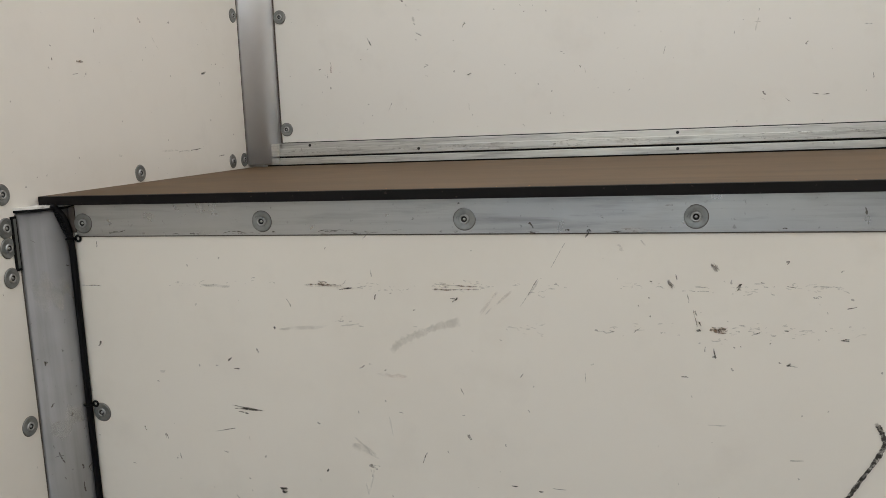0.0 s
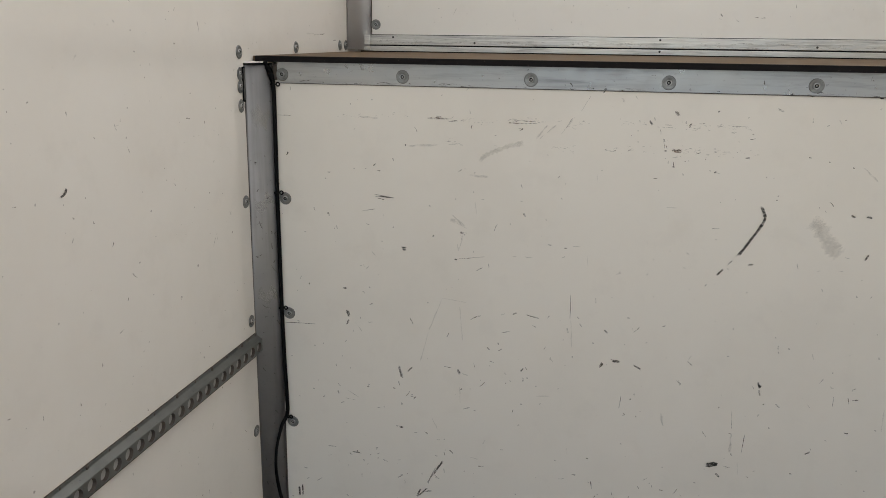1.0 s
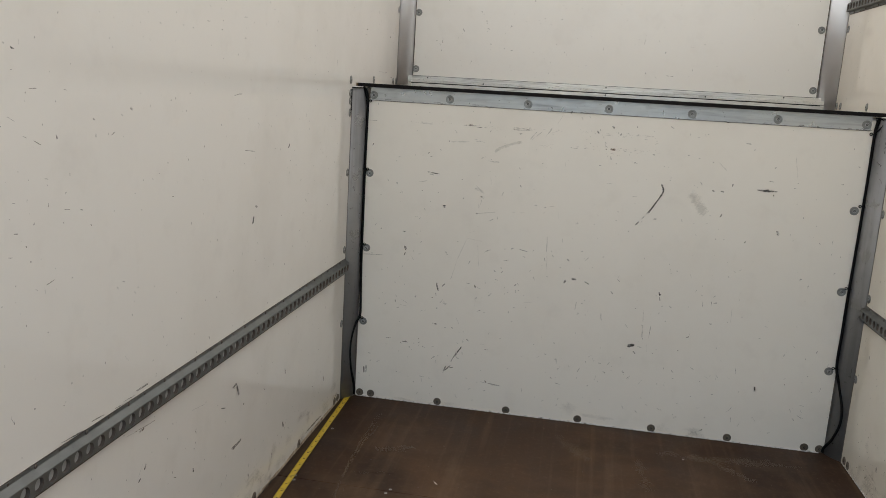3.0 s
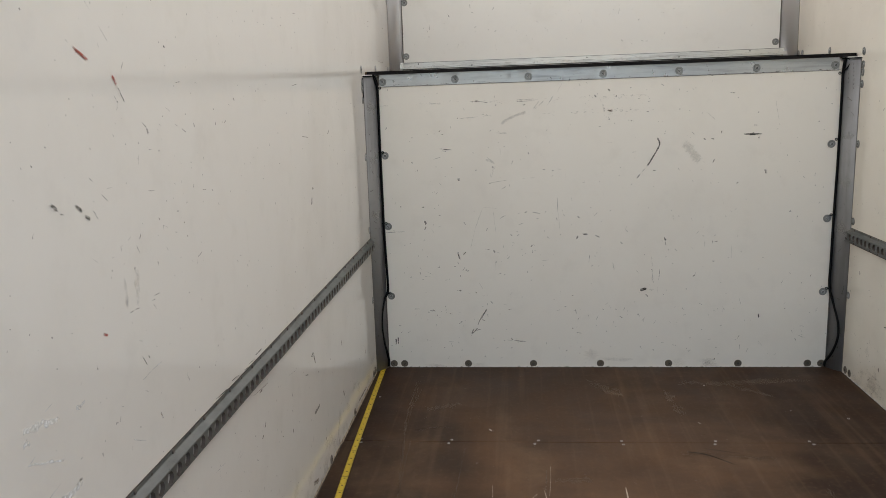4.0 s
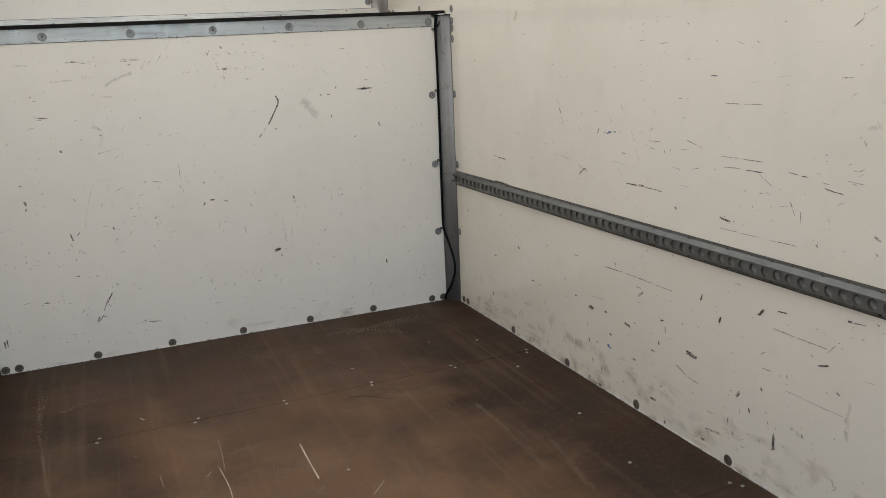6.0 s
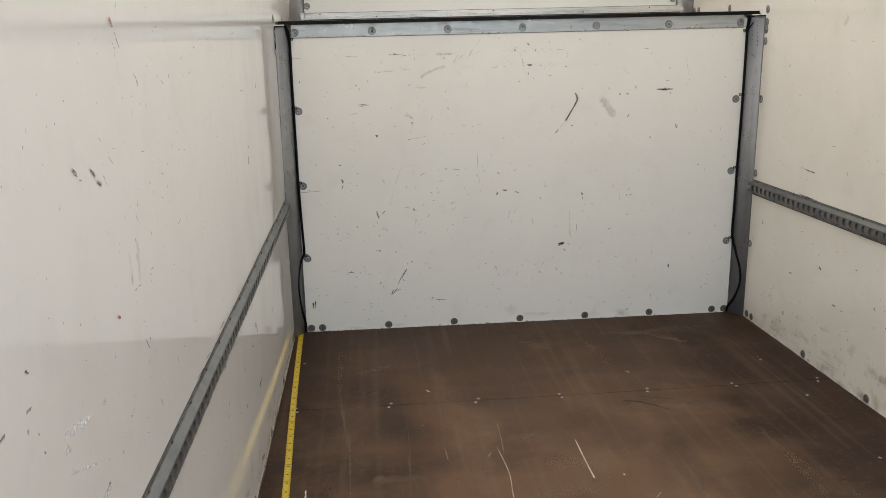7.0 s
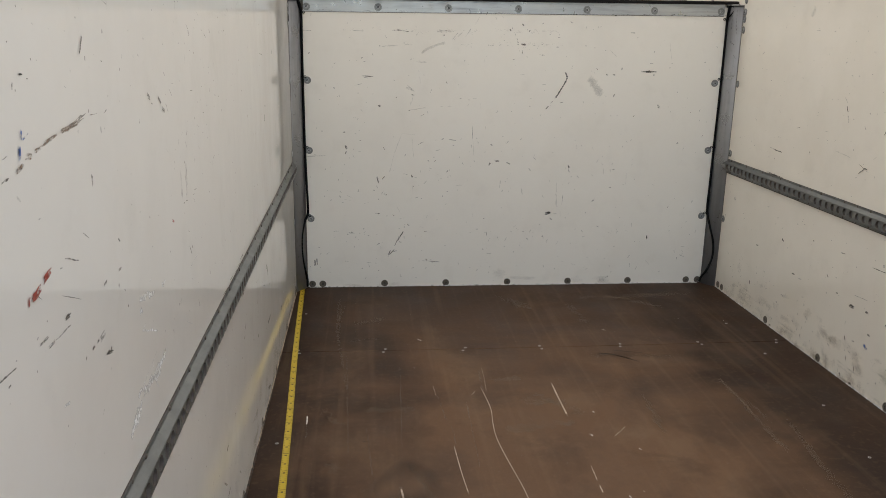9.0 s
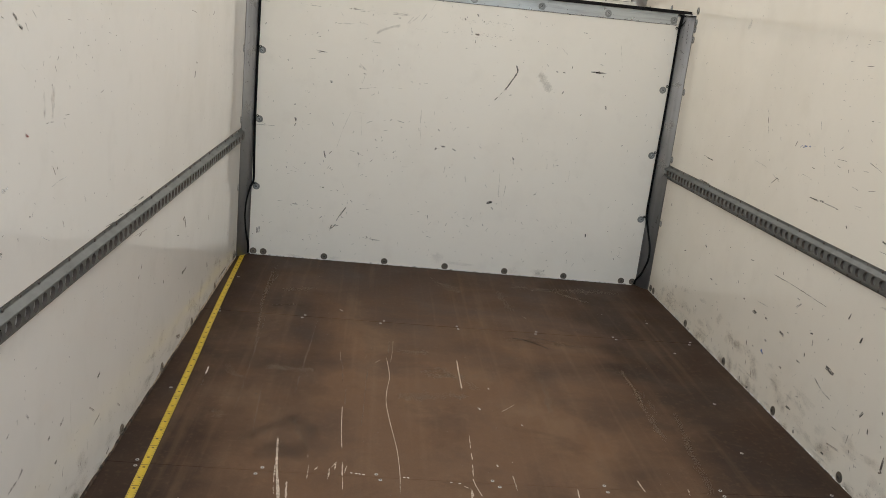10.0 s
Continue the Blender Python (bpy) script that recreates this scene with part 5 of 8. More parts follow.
S("right", -1.586, 1.161, -1.603, 1.160, 0.0016, M_GREY)
S("right", -1.519, 1.152, -1.526, 1.151, 0.0017, M_DRY)
S("right", -1.461, 1.134, -1.468, 1.132, 0.0021, M_DRY)
S("right", -1.469, 1.085, -1.487, 1.084, 0.0026, M_BROWN)
S("right", -0.721, 1.238, -0.757, 1.235, 0.0017, M_DRY)
S("right", -0.845, 1.235, -0.857, 1.236, 0.0029, M_DRY)
S("right", -1.055, 1.240, -1.063, 1.239, 0.0030, M_GREY)
S("right", -1.186, 1.236, -1.193, 1.234, 0.0025, M_GREY)
S("right", -0.295, 1.130, -0.320, 1.145, 0.0036, M_GREY)
S("right", -0.948, 1.123, -0.956, 1.132, 0.0029, M_DRY)
S("right", -0.671, 1.285, -0.686, 1.328, 0.0273, M_FAINT)
S("right", -0.401, 1.027, -0.412, 1.026, 0.0029, M_DRY)
S("right", -0.659, 1.056, -0.669, 1.054, 0.0025, M_GREY)
S("right", -0.610, 1.116, -0.636, 1.111, 0.0050, M_PINK)
S("right", -0.995, 1.086, -1.007, 1.084, 0.0073, M_FAINT)
S("right", -1.039, 1.089, -1.049, 1.085, 0.0070, M_FAINT)
S("right", -1.108, 1.171, -1.124, 1.168, 0.0097, M_FAINT)
S("right", -0.974, 1.011, -0.998, 0.987, 0.0032, M_GREY)
S("right", -0.994, 0.981, -1.008, 0.956, 0.0036, M_DRY)
S("right", -1.006, 0.954, -1.022, 0.920, 0.0034, M_GREY)
S("right", -1.042, 0.939, -1.052, 0.937, 0.0027, M_DRY)
S("right", -0.799, 0.921, -0.813, 0.926, 0.0022, M_GREY)
S("right", -1.119, 0.923, -1.130, 0.909, 0.0066, M_GREY)
S("right", -1.215, 0.979, -1.243, 0.980, 0.0016, M_GREY)
S("right", -1.369, 1.010, -1.383, 0.981, 0.0031, M_GREY)
S("right", -1.235, 0.904, -1.249, 0.929, 0.0035, M_DRY)
S("right", -1.271, 0.907, -1.286, 0.918, 0.0074, M_BLUE)
S("right", -1.286, 0.912, -1.322, 0.921, 0.0056, M_BLUE)
S("right", -1.328, 0.921, -1.342, 0.921, 0.0056, M_BLUE)
S("right", -1.362, 0.925, -1.370, 0.925, 0.0017, M_DRY)
S("right", -1.424, 0.933, -1.431, 0.913, 0.0027, M_GREY)
S("right", -1.431, 0.909, -1.449, 0.903, 0.0022, M_DRY)
S("right", -1.448, 0.881, -1.466, 0.844, 0.0026, M_GREY)
S("right", -1.318, 0.827, -1.382, 0.823, 0.0016, M_GREY)
S("right", -1.515, 0.936, -1.533, 0.950, 0.0027, M_DRY)
S("right", -1.513, 0.909, -1.571, 0.910, 0.0022, M_BLACKMARK)
S("right", -1.518, 0.890, -1.544, 0.886, 0.0024, M_DRY)
S("right", -1.586, 0.889, -1.592, 0.878, 0.0030, M_DRY)
S("right", -1.612, 0.896, -1.619, 0.887, 0.0031, M_DRY)
S("right", -1.197, 0.818, -1.213, 0.831, 0.0020, M_GREY)
S("right", -1.118, 0.754, -1.159, 0.782, 0.0036, M_DRY)
S("right", -1.116, 0.790, -1.181, 0.771, 0.0022, M_DRY)
S("right", -1.149, 0.781, -1.173, 0.779, 0.0035, M_DRY)
S("right", -1.217, 0.767, -1.220, 0.757, 0.0037, M_GREY)
S("right", -0.951, 0.813, -1.065, 0.803, 0.0045, M_FAINT)
S("right", -0.460, 0.752, -0.525, 0.749, 0.0029, M_DRY)
S("right", -0.490, 0.749, -0.580, 0.747, 0.0034, M_DRY)
S("right", -0.447, 0.646, -0.611, 0.645, 0.0035, M_BLACKMARK)
S("right", -0.782, 0.770, -0.787, 0.785, 0.0040, M_GREY)
S("right", -0.660, 0.858, -0.692, 0.865, 0.0029, M_GREY)
S("right", -0.869, 0.870, -0.898, 0.877, 0.0018, M_GREY)
S("right", -1.396, 0.765, -1.464, 0.764, 0.0034, M_BLACKMARK)
S("right", -1.464, 0.766, -1.496, 0.769, 0.0044, M_DRY)
S("right", -1.490, 0.765, -1.576, 0.764, 0.0029, M_DRY)
S("right", -1.568, 0.763, -1.582, 0.764, 0.0034, M_BLACKMARK)
S("right", -1.340, 0.713, -1.345, 0.710, 0.0022, M_GREY)
S("right", -1.507, 0.790, -1.514, 0.790, 0.0021, M_DRY)
S("right", -1.628, 0.844, -1.636, 0.841, 0.0022, M_BLACKMARK)
S("right", -0.180, 0.479, -0.190, 0.461, 0.0065, M_DRY)
S("right", -0.503, 0.504, -0.522, 0.504, 0.0065, M_GREY)
S("right", -1.655, 1.321, -1.659, 1.320, 0.0021, M_DRY)
S("right", -1.674, 1.250, -1.683, 1.240, 0.0029, M_DRY)
S("right", -1.846, 1.283, -1.850, 1.282, 0.0019, M_DRY)
S("right", -2.027, 1.238, -2.032, 1.236, 0.0021, M_BLACKMARK)
S("right", -2.127, 1.277, -2.138, 1.279, 0.0022, M_GREY)
S("right", -2.145, 1.286, -2.157, 1.288, 0.0022, M_GREY)
S("right", -2.223, 1.219, -2.248, 1.238, 0.0021, M_BLACKMARK)
S("right", -2.263, 1.251, -2.282, 1.260, 0.0017, M_DRY)
S("right", -2.252, 1.245, -2.258, 1.248, 0.0019, M_GREY)
S("right", -2.300, 1.240, -2.305, 1.240, 0.0016, M_GREY)
S("right", -2.298, 1.225, -2.304, 1.227, 0.0019, M_GREY)
S("right", -1.871, 1.194, -1.896, 1.187, 0.0018, M_DRY)
S("right", -2.121, 1.187, -2.154, 1.192, 0.0028, M_FAINT)
S("right", -1.678, 1.149, -1.688, 1.149, 0.0022, M_BLACKMARK)
S("right", -1.710, 1.150, -1.737, 1.149, 0.0016, M_GREY)
S("right", -1.776, 1.106, -1.804, 1.106, 0.0028, M_BLACKMARK)
S("right", -2.200, 1.110, -2.217, 1.111, 0.0022, M_BLACKMARK)
S("right", -2.217, 1.111, -2.233, 1.112, 0.0017, M_DRY)
S("right", -1.919, 1.093, -1.960, 1.095, 0.0034, M_FAINT)
S("right", -2.010, 1.107, -2.063, 1.114, 0.0026, M_FAINT)
S("right", -2.013, 1.095, -2.019, 1.093, 0.0024, M_GREY)
S("right", -2.270, 1.132, -2.274, 1.132, 0.0024, M_BROWN)
S("right", -2.230, 1.069, -2.243, 1.079, 0.0026, M_GREY)
S("right", -1.646, 1.041, -1.660, 1.041, 0.0022, M_BLACKMARK)
S("right", -1.680, 1.042, -1.693, 1.042, 0.0016, M_GREY)
S("right", -1.832, 1.037, -1.894, 1.037, 0.0022, M_DRY)
S("right", -1.894, 1.037, -1.973, 1.041, 0.0022, M_DRY)
S("right", -1.948, 1.033, -1.953, 1.033, 0.0016, M_GREY)
S("right", -2.033, 1.026, -2.046, 1.025, 0.0027, M_GREY)
S("right", -2.309, 1.062, -2.349, 1.061, 0.0016, M_GREY)
S("right", -1.666, 0.991, -1.674, 0.984, 0.0029, M_BLACKMARK)
S("right", -1.685, 0.927, -1.736, 0.915, 0.0026, M_BLACKMARK)
S("right", -1.736, 0.915, -1.755, 0.910, 0.0019, M_DRY)
S("right", -1.659, 0.898, -1.694, 0.899, 0.0017, M_DRY)
S("right", -1.848, 0.949, -1.858, 0.948, 0.0016, M_GREY)
S("right", -2.277, 1.003, -2.303, 1.011, 0.0163, M_FAINT)
S("right", -2.299, 1.022, -2.320, 1.001, 0.0102, M_FAINT)
S("right", -2.258, 0.985, -2.268, 0.983, 0.0061, M_FAINT)
S("right", -1.822, 0.896, -1.898, 0.898, 0.0022, M_DRY)
S("right", -1.898, 0.897, -1.981, 0.898, 0.0022, M_BLACKMARK)
S("right", -2.172, 0.937, -2.177, 0.935, 0.0021, M_BLACKMARK)
S("right", -2.171, 0.923, -2.180, 0.921, 0.0017, M_DRY)
S("right", -2.133, 0.926, -2.143, 0.925, 0.0016, M_GREY)
S("right", -1.836, 0.869, -1.904, 0.871, 0.0022, M_BLACKMARK)
S("right", -1.918, 0.870, -1.984, 0.871, 0.0028, M_BLACKMARK)
S("right", -1.969, 0.867, -1.983, 0.855, 0.0021, M_DRY)
S("right", -1.987, 0.855, -2.015, 0.840, 0.0021, M_DRY)
S("right", -1.639, 0.842, -1.661, 0.840, 0.0024, M_BLACKMARK)
S("right", -1.711, 0.846, -1.747, 0.855, 0.0018, M_DRY)
S("right", -1.801, 0.859, -1.812, 0.857, 0.0024, M_DRY)
S("right", -2.062, 0.883, -2.098, 0.880, 0.0024, M_BLACKMARK)
S("right", -2.102, 0.879, -2.124, 0.878, 0.0029, M_BLACKMARK)
S("right", -2.235, 0.920, -2.246, 0.925, 0.0030, M_GREY)
S("right", -2.251, 0.909, -2.263, 0.908, 0.0029, M_DRY)
S("right", -2.263, 0.908, -2.280, 0.916, 0.0021, M_DRY)
S("right", -2.226, 0.885, -2.283, 0.882, 0.0017, M_DRY)
S("right", -2.250, 0.880, -2.262, 0.878, 0.0018, M_BLACKMARK)
S("right", -2.166, 0.872, -2.191, 0.869, 0.0017, M_DRY)
S("right", -2.174, 0.860, -2.207, 0.853, 0.0031, M_BLACKMARK)
S("right", -2.192, 0.855, -2.232, 0.852, 0.0029, M_BLACKMARK)
S("right", -2.148, 0.892, -2.164, 0.891, 0.0016, M_GREY)
S("right", -1.662, 0.787, -1.702, 0.786, 0.0016, M_GREY)
S("right", -1.656, 0.793, -1.707, 0.796, 0.0016, M_GREY)
S("right", -1.919, 0.814, -1.926, 0.819, 0.0022, M_DRY)
S("right", -1.971, 0.818, -1.983, 0.818, 0.0029, M_DRY)
S("right", -2.035, 0.837, -2.048, 0.836, 0.0016, M_GREY)
S("right", -2.116, 0.839, -2.123, 0.834, 0.0032, M_GREY)
S("right", -2.075, 0.812, -2.083, 0.796, 0.0026, M_BLACKMARK)
S("right", -2.083, 0.794, -2.092, 0.778, 0.0026, M_DRY)
S("right", -2.108, 0.794, -2.110, 0.766, 0.0024, M_DRY)
S("right", -2.041, 0.795, -2.070, 0.798, 0.0016, M_GREY)
S("right", -1.824, 0.732, -1.871, 0.723, 0.0043, M_DRY)
S("right", -1.851, 0.728, -1.876, 0.725, 0.0035, M_BLACKMARK)
S("right", -1.964, 0.773, -1.970, 0.772, 0.0022, M_GREY)
S("right", -1.640, 0.728, -1.652, 0.720, 0.0038, M_DRY)
S("right", -2.208, 0.823, -2.233, 0.836, 0.0072, M_FAINT)
S("right", -1.792, 0.828, -1.797, 0.825, 0.0022, M_GREY)
S("right", -0.661, 0.402, -0.678, 0.392, 0.0065, M_BLACKMARK)
S("right", -0.440, 0.315, -0.467, 0.319, 0.0033, M_DRY)
S("right", -0.892, 0.455, -0.907, 0.455, 0.0041, M_DRY)
S("right", -1.083, 0.460, -1.122, 0.463, 0.0035, M_GREY)
S("right", -1.342, 0.490, -1.347, 0.479, 0.0040, M_DRY)
S("right", -0.767, 0.285, -0.799, 0.286, 0.0041, M_DRY)
S("right", -0.825, 0.281, -0.850, 0.282, 0.0042, M_GREY)
S("right", -1.019, 0.356, -1.033, 0.348, 0.0070, M_GREY)
S("right", -1.067, 0.364, -1.090, 0.363, 0.0030, M_GREY)
S("right", -1.093, 0.310, -1.110, 0.310, 0.0041, M_DRY)
S("right", -1.203, 0.337, -1.289, 0.344, 0.0028, M_GREY)
S("right", -1.282, 0.462, -1.393, 0.467, 0.0027, M_BLACKMARK)
S("right", -1.393, 0.467, -1.555, 0.469, 0.0028, M_DRY)
S("right", -1.555, 0.468, -1.645, 0.469, 0.0028, M_BLACKMARK)
S("right", -1.456, 0.437, -1.490, 0.438, 0.0036, M_GREY)
S("right", -1.466, 0.404, -1.503, 0.432, 0.0063, M_GREY)
S("right", -1.470, 0.386, -1.490, 0.390, 0.0021, M_DRY)
S("right", -1.182, 0.293, -1.222, 0.295, 0.0095, M_DRY)
S("right", -1.282, 0.303, -1.302, 0.302, 0.0051, M_DRY)
S("right", -1.393, 0.297, -1.439, 0.291, 0.0076, M_DRY)
S("right", -1.450, 0.312, -1.461, 0.311, 0.0035, M_DRY)
S("right", -1.586, 0.362, -1.604, 0.365, 0.0040, M_BLACKMARK)
S("right", -1.610, 0.349, -1.614, 0.323, 0.0037, M_DRY)
S("right", -1.312, 0.230, -1.331, 0.229, 0.0050, M_DRY)
S("right", -1.182, 0.176, -1.195, 0.162, 0.0063, M_DRY)
S("right", -1.300, 0.189, -1.326, 0.179, 0.0111, M_BLUE)
S("right", -1.579, 0.293, -1.583, 0.278, 0.0045, M_BLACKMARK)
S("right", -1.538, 0.250, -1.571, 0.249, 0.0035, M_DRY)
S("right", -1.444, 0.187, -1.465, 0.185, 0.0069, M_BROWN)
S("right", -1.436, 0.153, -1.450, 0.150, 0.0055, M_BROWN)
S("right", -1.208, 0.110, -1.214, 0.089, 0.0086, M_BROWN)
S("right", -1.264, 0.092, -1.271, 0.066, 0.0096, M_BROWN)
S("right", -1.232, 0.176, -1.248, 0.177, 0.0034, M_DRY)
S("right", -1.089, 0.109, -1.099, 0.100, 0.0045, M_DRY)
S("right", -1.053, 0.122, -1.058, 0.109, 0.0054, M_BROWN)
S("right", -1.190, 0.036, -1.195, 0.020, 0.0055, M_BLACKMARK)
S("right", -1.247, 0.020, -1.271, 0.025, 0.0062, M_BLACKMARK)
S("right", -1.539, 0.086, -1.579, 0.089, 0.0058, M_DRY)
S("right", -1.618, 0.041, -1.622, 0.025, 0.0054, M_BLACKMARK)
S("right", -0.674, 0.133, -0.684, 0.128, 0.0034, M_DRY)
S("right", -0.421, 0.145, -0.425, 0.125, 0.0067, M_DRY)
S("right", -0.648, 0.053, -0.661, 0.045, 0.0058, M_BROWN)
S("right", -0.635, 0.015, -0.664, 0.015, 0.0065, M_BROWN)
S("right", -0.781, 0.110, -0.785, 0.106, 0.0025, M_DRY)
S("right", -0.371, 0.021, -0.381, 0.019, 0.0034, M_DRY)
S("right", -0.892, 0.070, -0.897, 0.050, 0.0078, M_BROWN)
S("right", -0.824, 0.031, -0.827, 0.022, 0.0031, M_DRY)
S("right", -1.585, 0.141, -1.603, 0.146, 0.0025, M_DRY)
S("right", -1.380, 0.580, -1.394, 0.574, 0.0077, M_GREY)
S("right", -1.826, 0.700, -1.907, 0.702, 0.0017, M_DRY)
S("right", -1.907, 0.701, -1.985, 0.703, 0.0022, M_DRY)
S("right", -2.012, 0.703, -2.109, 0.706, 0.0022, M_DRY)
S("right", -1.862, 0.718, -1.872, 0.719, 0.0016, M_GREY)
S("right", -2.110, 0.764, -2.114, 0.764, 0.0021, M_DRY)
S("right", -2.150, 0.733, -2.156, 0.730, 0.0021, M_DRY)
S("right", -2.324, 0.737, -2.331, 0.730, 0.0027, M_BLACKMARK)
S("right", -2.314, 0.774, -2.338, 0.762, 0.0052, M_GREY)
S("right", -2.359, 0.740, -2.368, 0.739, 0.0016, M_GREY)
S("right", -1.765, 0.470, -1.775, 0.498, 0.0052, M_DRY)
S("right", -1.843, 0.428, -1.852, 0.452, 0.0050, M_BLACKMARK)
S("right", -1.759, 0.397, -1.763, 0.390, 0.0026, M_DRY)
S("right", -1.732, 0.433, -1.738, 0.433, 0.0031, M_GREY)
S("right", -1.986, 0.492, -2.013, 0.519, 0.0069, M_DRY)
S("right", -1.970, 0.484, -1.976, 0.484, 0.0025, M_DRY)
S("right", -2.053, 0.526, -2.093, 0.529, 0.0034, M_DRY)
S("right", -2.088, 0.500, -2.094, 0.499, 0.0023, M_DRY)
S("right", -2.039, 0.476, -2.121, 0.476, 0.0028, M_DRY)
S("right", -2.121, 0.476, -2.219, 0.477, 0.0021, M_BLACKMARK)
S("right", -2.216, 0.466, -2.239, 0.495, 0.0030, M_DRY)
S("right", -2.244, 0.502, -2.251, 0.503, 0.0025, M_DRY)
S("right", -2.167, 0.448, -2.175, 0.443, 0.0033, M_DRY)
S("right", -2.188, 0.425, -2.228, 0.439, 0.0035, M_DRY)
S("right", -2.265, 0.563, -2.283, 0.564, 0.0041, M_BLACKMARK)
S("right", -2.280, 0.563, -2.320, 0.567, 0.0027, M_DRY)
S("right", -2.357, 0.561, -2.371, 0.565, 0.0016, M_GREY)
S("right", -1.707, 0.301, -1.768, 0.294, 0.0098, M_DRY)
S("right", -1.655, 0.248, -1.720, 0.223, 0.0044, M_GREY)
S("right", -1.720, 0.223, -1.779, 0.218, 0.0038, M_GREY)
S("right", -1.706, 0.262, -1.713, 0.253, 0.0042, M_GREY)
S("right", -1.910, 0.309, -1.917, 0.309, 0.0029, M_GREY)
S("right", -2.009, 0.356, -2.047, 0.358, 0.0021, M_DRY)
S("right", -2.096, 0.367, -2.100, 0.358, 0.0032, M_DRY)
S("right", -1.921, 0.235, -1.940, 0.264, 0.0069, M_DRY)
S("right", -2.011, 0.301, -2.019, 0.291, 0.0041, M_BLACKMARK)
S("right", -2.095, 0.324, -2.153, 0.326, 0.0021, M_DRY)
S("right", -2.152, 0.324, -2.283, 0.327, 0.0029, M_GREY)
S("right", -2.250, 0.381, -2.262, 0.373, 0.0047, M_DRY)
S("right", -2.219, 0.368, -2.227, 0.368, 0.0029, M_GREY)
S("right", -2.319, 0.434, -2.356, 0.438, 0.0020, M_GREY)
S("right", -1.974, 0.228, -1.976, 0.210, 0.0043, M_DRY)
S("right", -1.892, 0.137, -1.898, 0.171, 0.0032, M_DRY)
S("right", -1.810, 0.150, -1.839, 0.152, 0.0027, M_DRY)
S("right", -2.024, 0.238, -2.042, 0.238, 0.0029, M_GREY)
S("right", -2.065, 0.142, -2.068, 0.196, 0.0069, M_DRY)
S("right", -2.057, 0.141, -2.076, 0.153, 0.0043, M_BROWN)
S("right", -2.116, 0.228, -2.166, 0.219, 0.0185, M_FAINT)
S("right", -2.097, 0.169, -2.103, 0.169, 0.0025, M_BLACKMARK)
S("right", -1.915, 0.132, -1.918, 0.120, 0.0040, M_DRY)
S("right", -2.157, 0.233, -2.160, 0.216, 0.0038, M_DRY)
S("right", -2.288, 0.370, -2.287, 0.266, 0.0144, M_FAINT)
S("right", -2.379, 0.339, -2.395, 0.342, 0.0021, M_GREY)
S("right", -2.176, 0.272, -2.177, 0.270, 0.0025, M_DRY)
S("right", -1.787, 0.053, -1.804, 0.054, 0.0046, M_BLACKMARK)
S("right", -1.892, 0.556, -1.923, 0.561, 0.0106, M_FAINT)
S("right", -1.791, 0.090, -1.877, 0.104, 0.0054, M_BROWN)
S("left", -2.442, 1.371, -2.433, 1.365, 0.0024, M_GREY)
S("left", -2.433, 1.365, -2.377, 1.339, 0.0037, M_RED)
S("left", -2.338, 1.399, -2.311, 1.373, 0.0025, M_GREY)
S("left", -2.346, 1.370, -2.342, 1.362, 0.0035, M_FAINT)
S("left", -2.388, 1.445, -2.372, 1.434, 0.0015, M_GREY)
S("left", -2.374, 1.432, -2.358, 1.419, 0.0014, M_GREY)
S("left", -2.363, 1.445, -2.356, 1.444, 0.0019, M_BLACKMARK)
S("left", -2.280, 1.457, -2.265, 1.457, 0.0014, M_DRY)
S("left", -2.133, 1.454, -2.127, 1.454, 0.0024, M_BLACKMARK)
S("left", -2.114, 1.457, -2.109, 1.458, 0.0018, M_DRY)
S("left", -2.095, 1.375, -2.085, 1.372, 0.0042, M_BLACKMARK)
S("left", -2.097, 1.338, -2.093, 1.337, 0.0022, M_DRY)
S("left", -2.310, 1.319, -2.295, 1.302, 0.0039, M_RED)
S("left", -2.293, 1.298, -2.285, 1.293, 0.0038, M_DRY)
S("left", -2.287, 1.292, -2.273, 1.274, 0.0031, M_BLACKMARK)
S("left", -2.309, 1.286, -2.302, 1.278, 0.0026, M_GREY)
S("left", -2.302, 1.277, -2.297, 1.275, 0.0029, M_DRY)
S("left", -2.305, 1.261, -2.299, 1.274, 0.0024, M_GREY)
S("left", -2.277, 1.322, -2.265, 1.343, 0.0024, M_GREY)
S("left", -2.053, 1.307, -2.029, 1.308, 0.0018, M_DRY)
S("left", -1.956, 1.306, -1.944, 1.305, 0.0018, M_GREY)
S("left", -2.111, 1.261, -2.089, 1.252, 0.0015, M_GREY)
S("left", -2.072, 1.227, -2.060, 1.223, 0.0019, M_GREY)
S("left", -2.044, 1.218, -2.022, 1.209, 0.0018, M_DRY)
S("left", -1.980, 1.226, -1.976, 1.217, 0.0039, M_BLACKMARK)
S("left", -1.855, 1.222, -1.854, 1.214, 0.0032, M_BLACKMARK)
S("left", -1.864, 1.252, -1.856, 1.247, 0.0024, M_DRY)
S("left", -2.216, 1.238, -2.199, 1.228, 0.0025, M_DRY)
S("left", -2.201, 1.229, -2.193, 1.215, 0.0034, M_DRY)
S("left", -2.317, 1.242, -2.313, 1.240, 0.0023, M_GREY)
S("left", -2.328, 1.224, -2.325, 1.220, 0.0019, M_GREY)
S("left", -2.287, 1.205, -2.284, 1.204, 0.0023, M_DRY)
S("left", -2.198, 1.189, -2.189, 1.187, 0.0019, M_DRY)
S("left", -2.155, 1.222, -2.151, 1.220, 0.0021, M_GREY)
S("left", -2.145, 1.230, -2.136, 1.228, 0.0014, M_GREY)
S("left", -2.419, 1.162, -2.409, 1.155, 0.0014, M_DRY)
S("left", -2.386, 1.132, -2.366, 1.117, 0.0014, M_DRY)
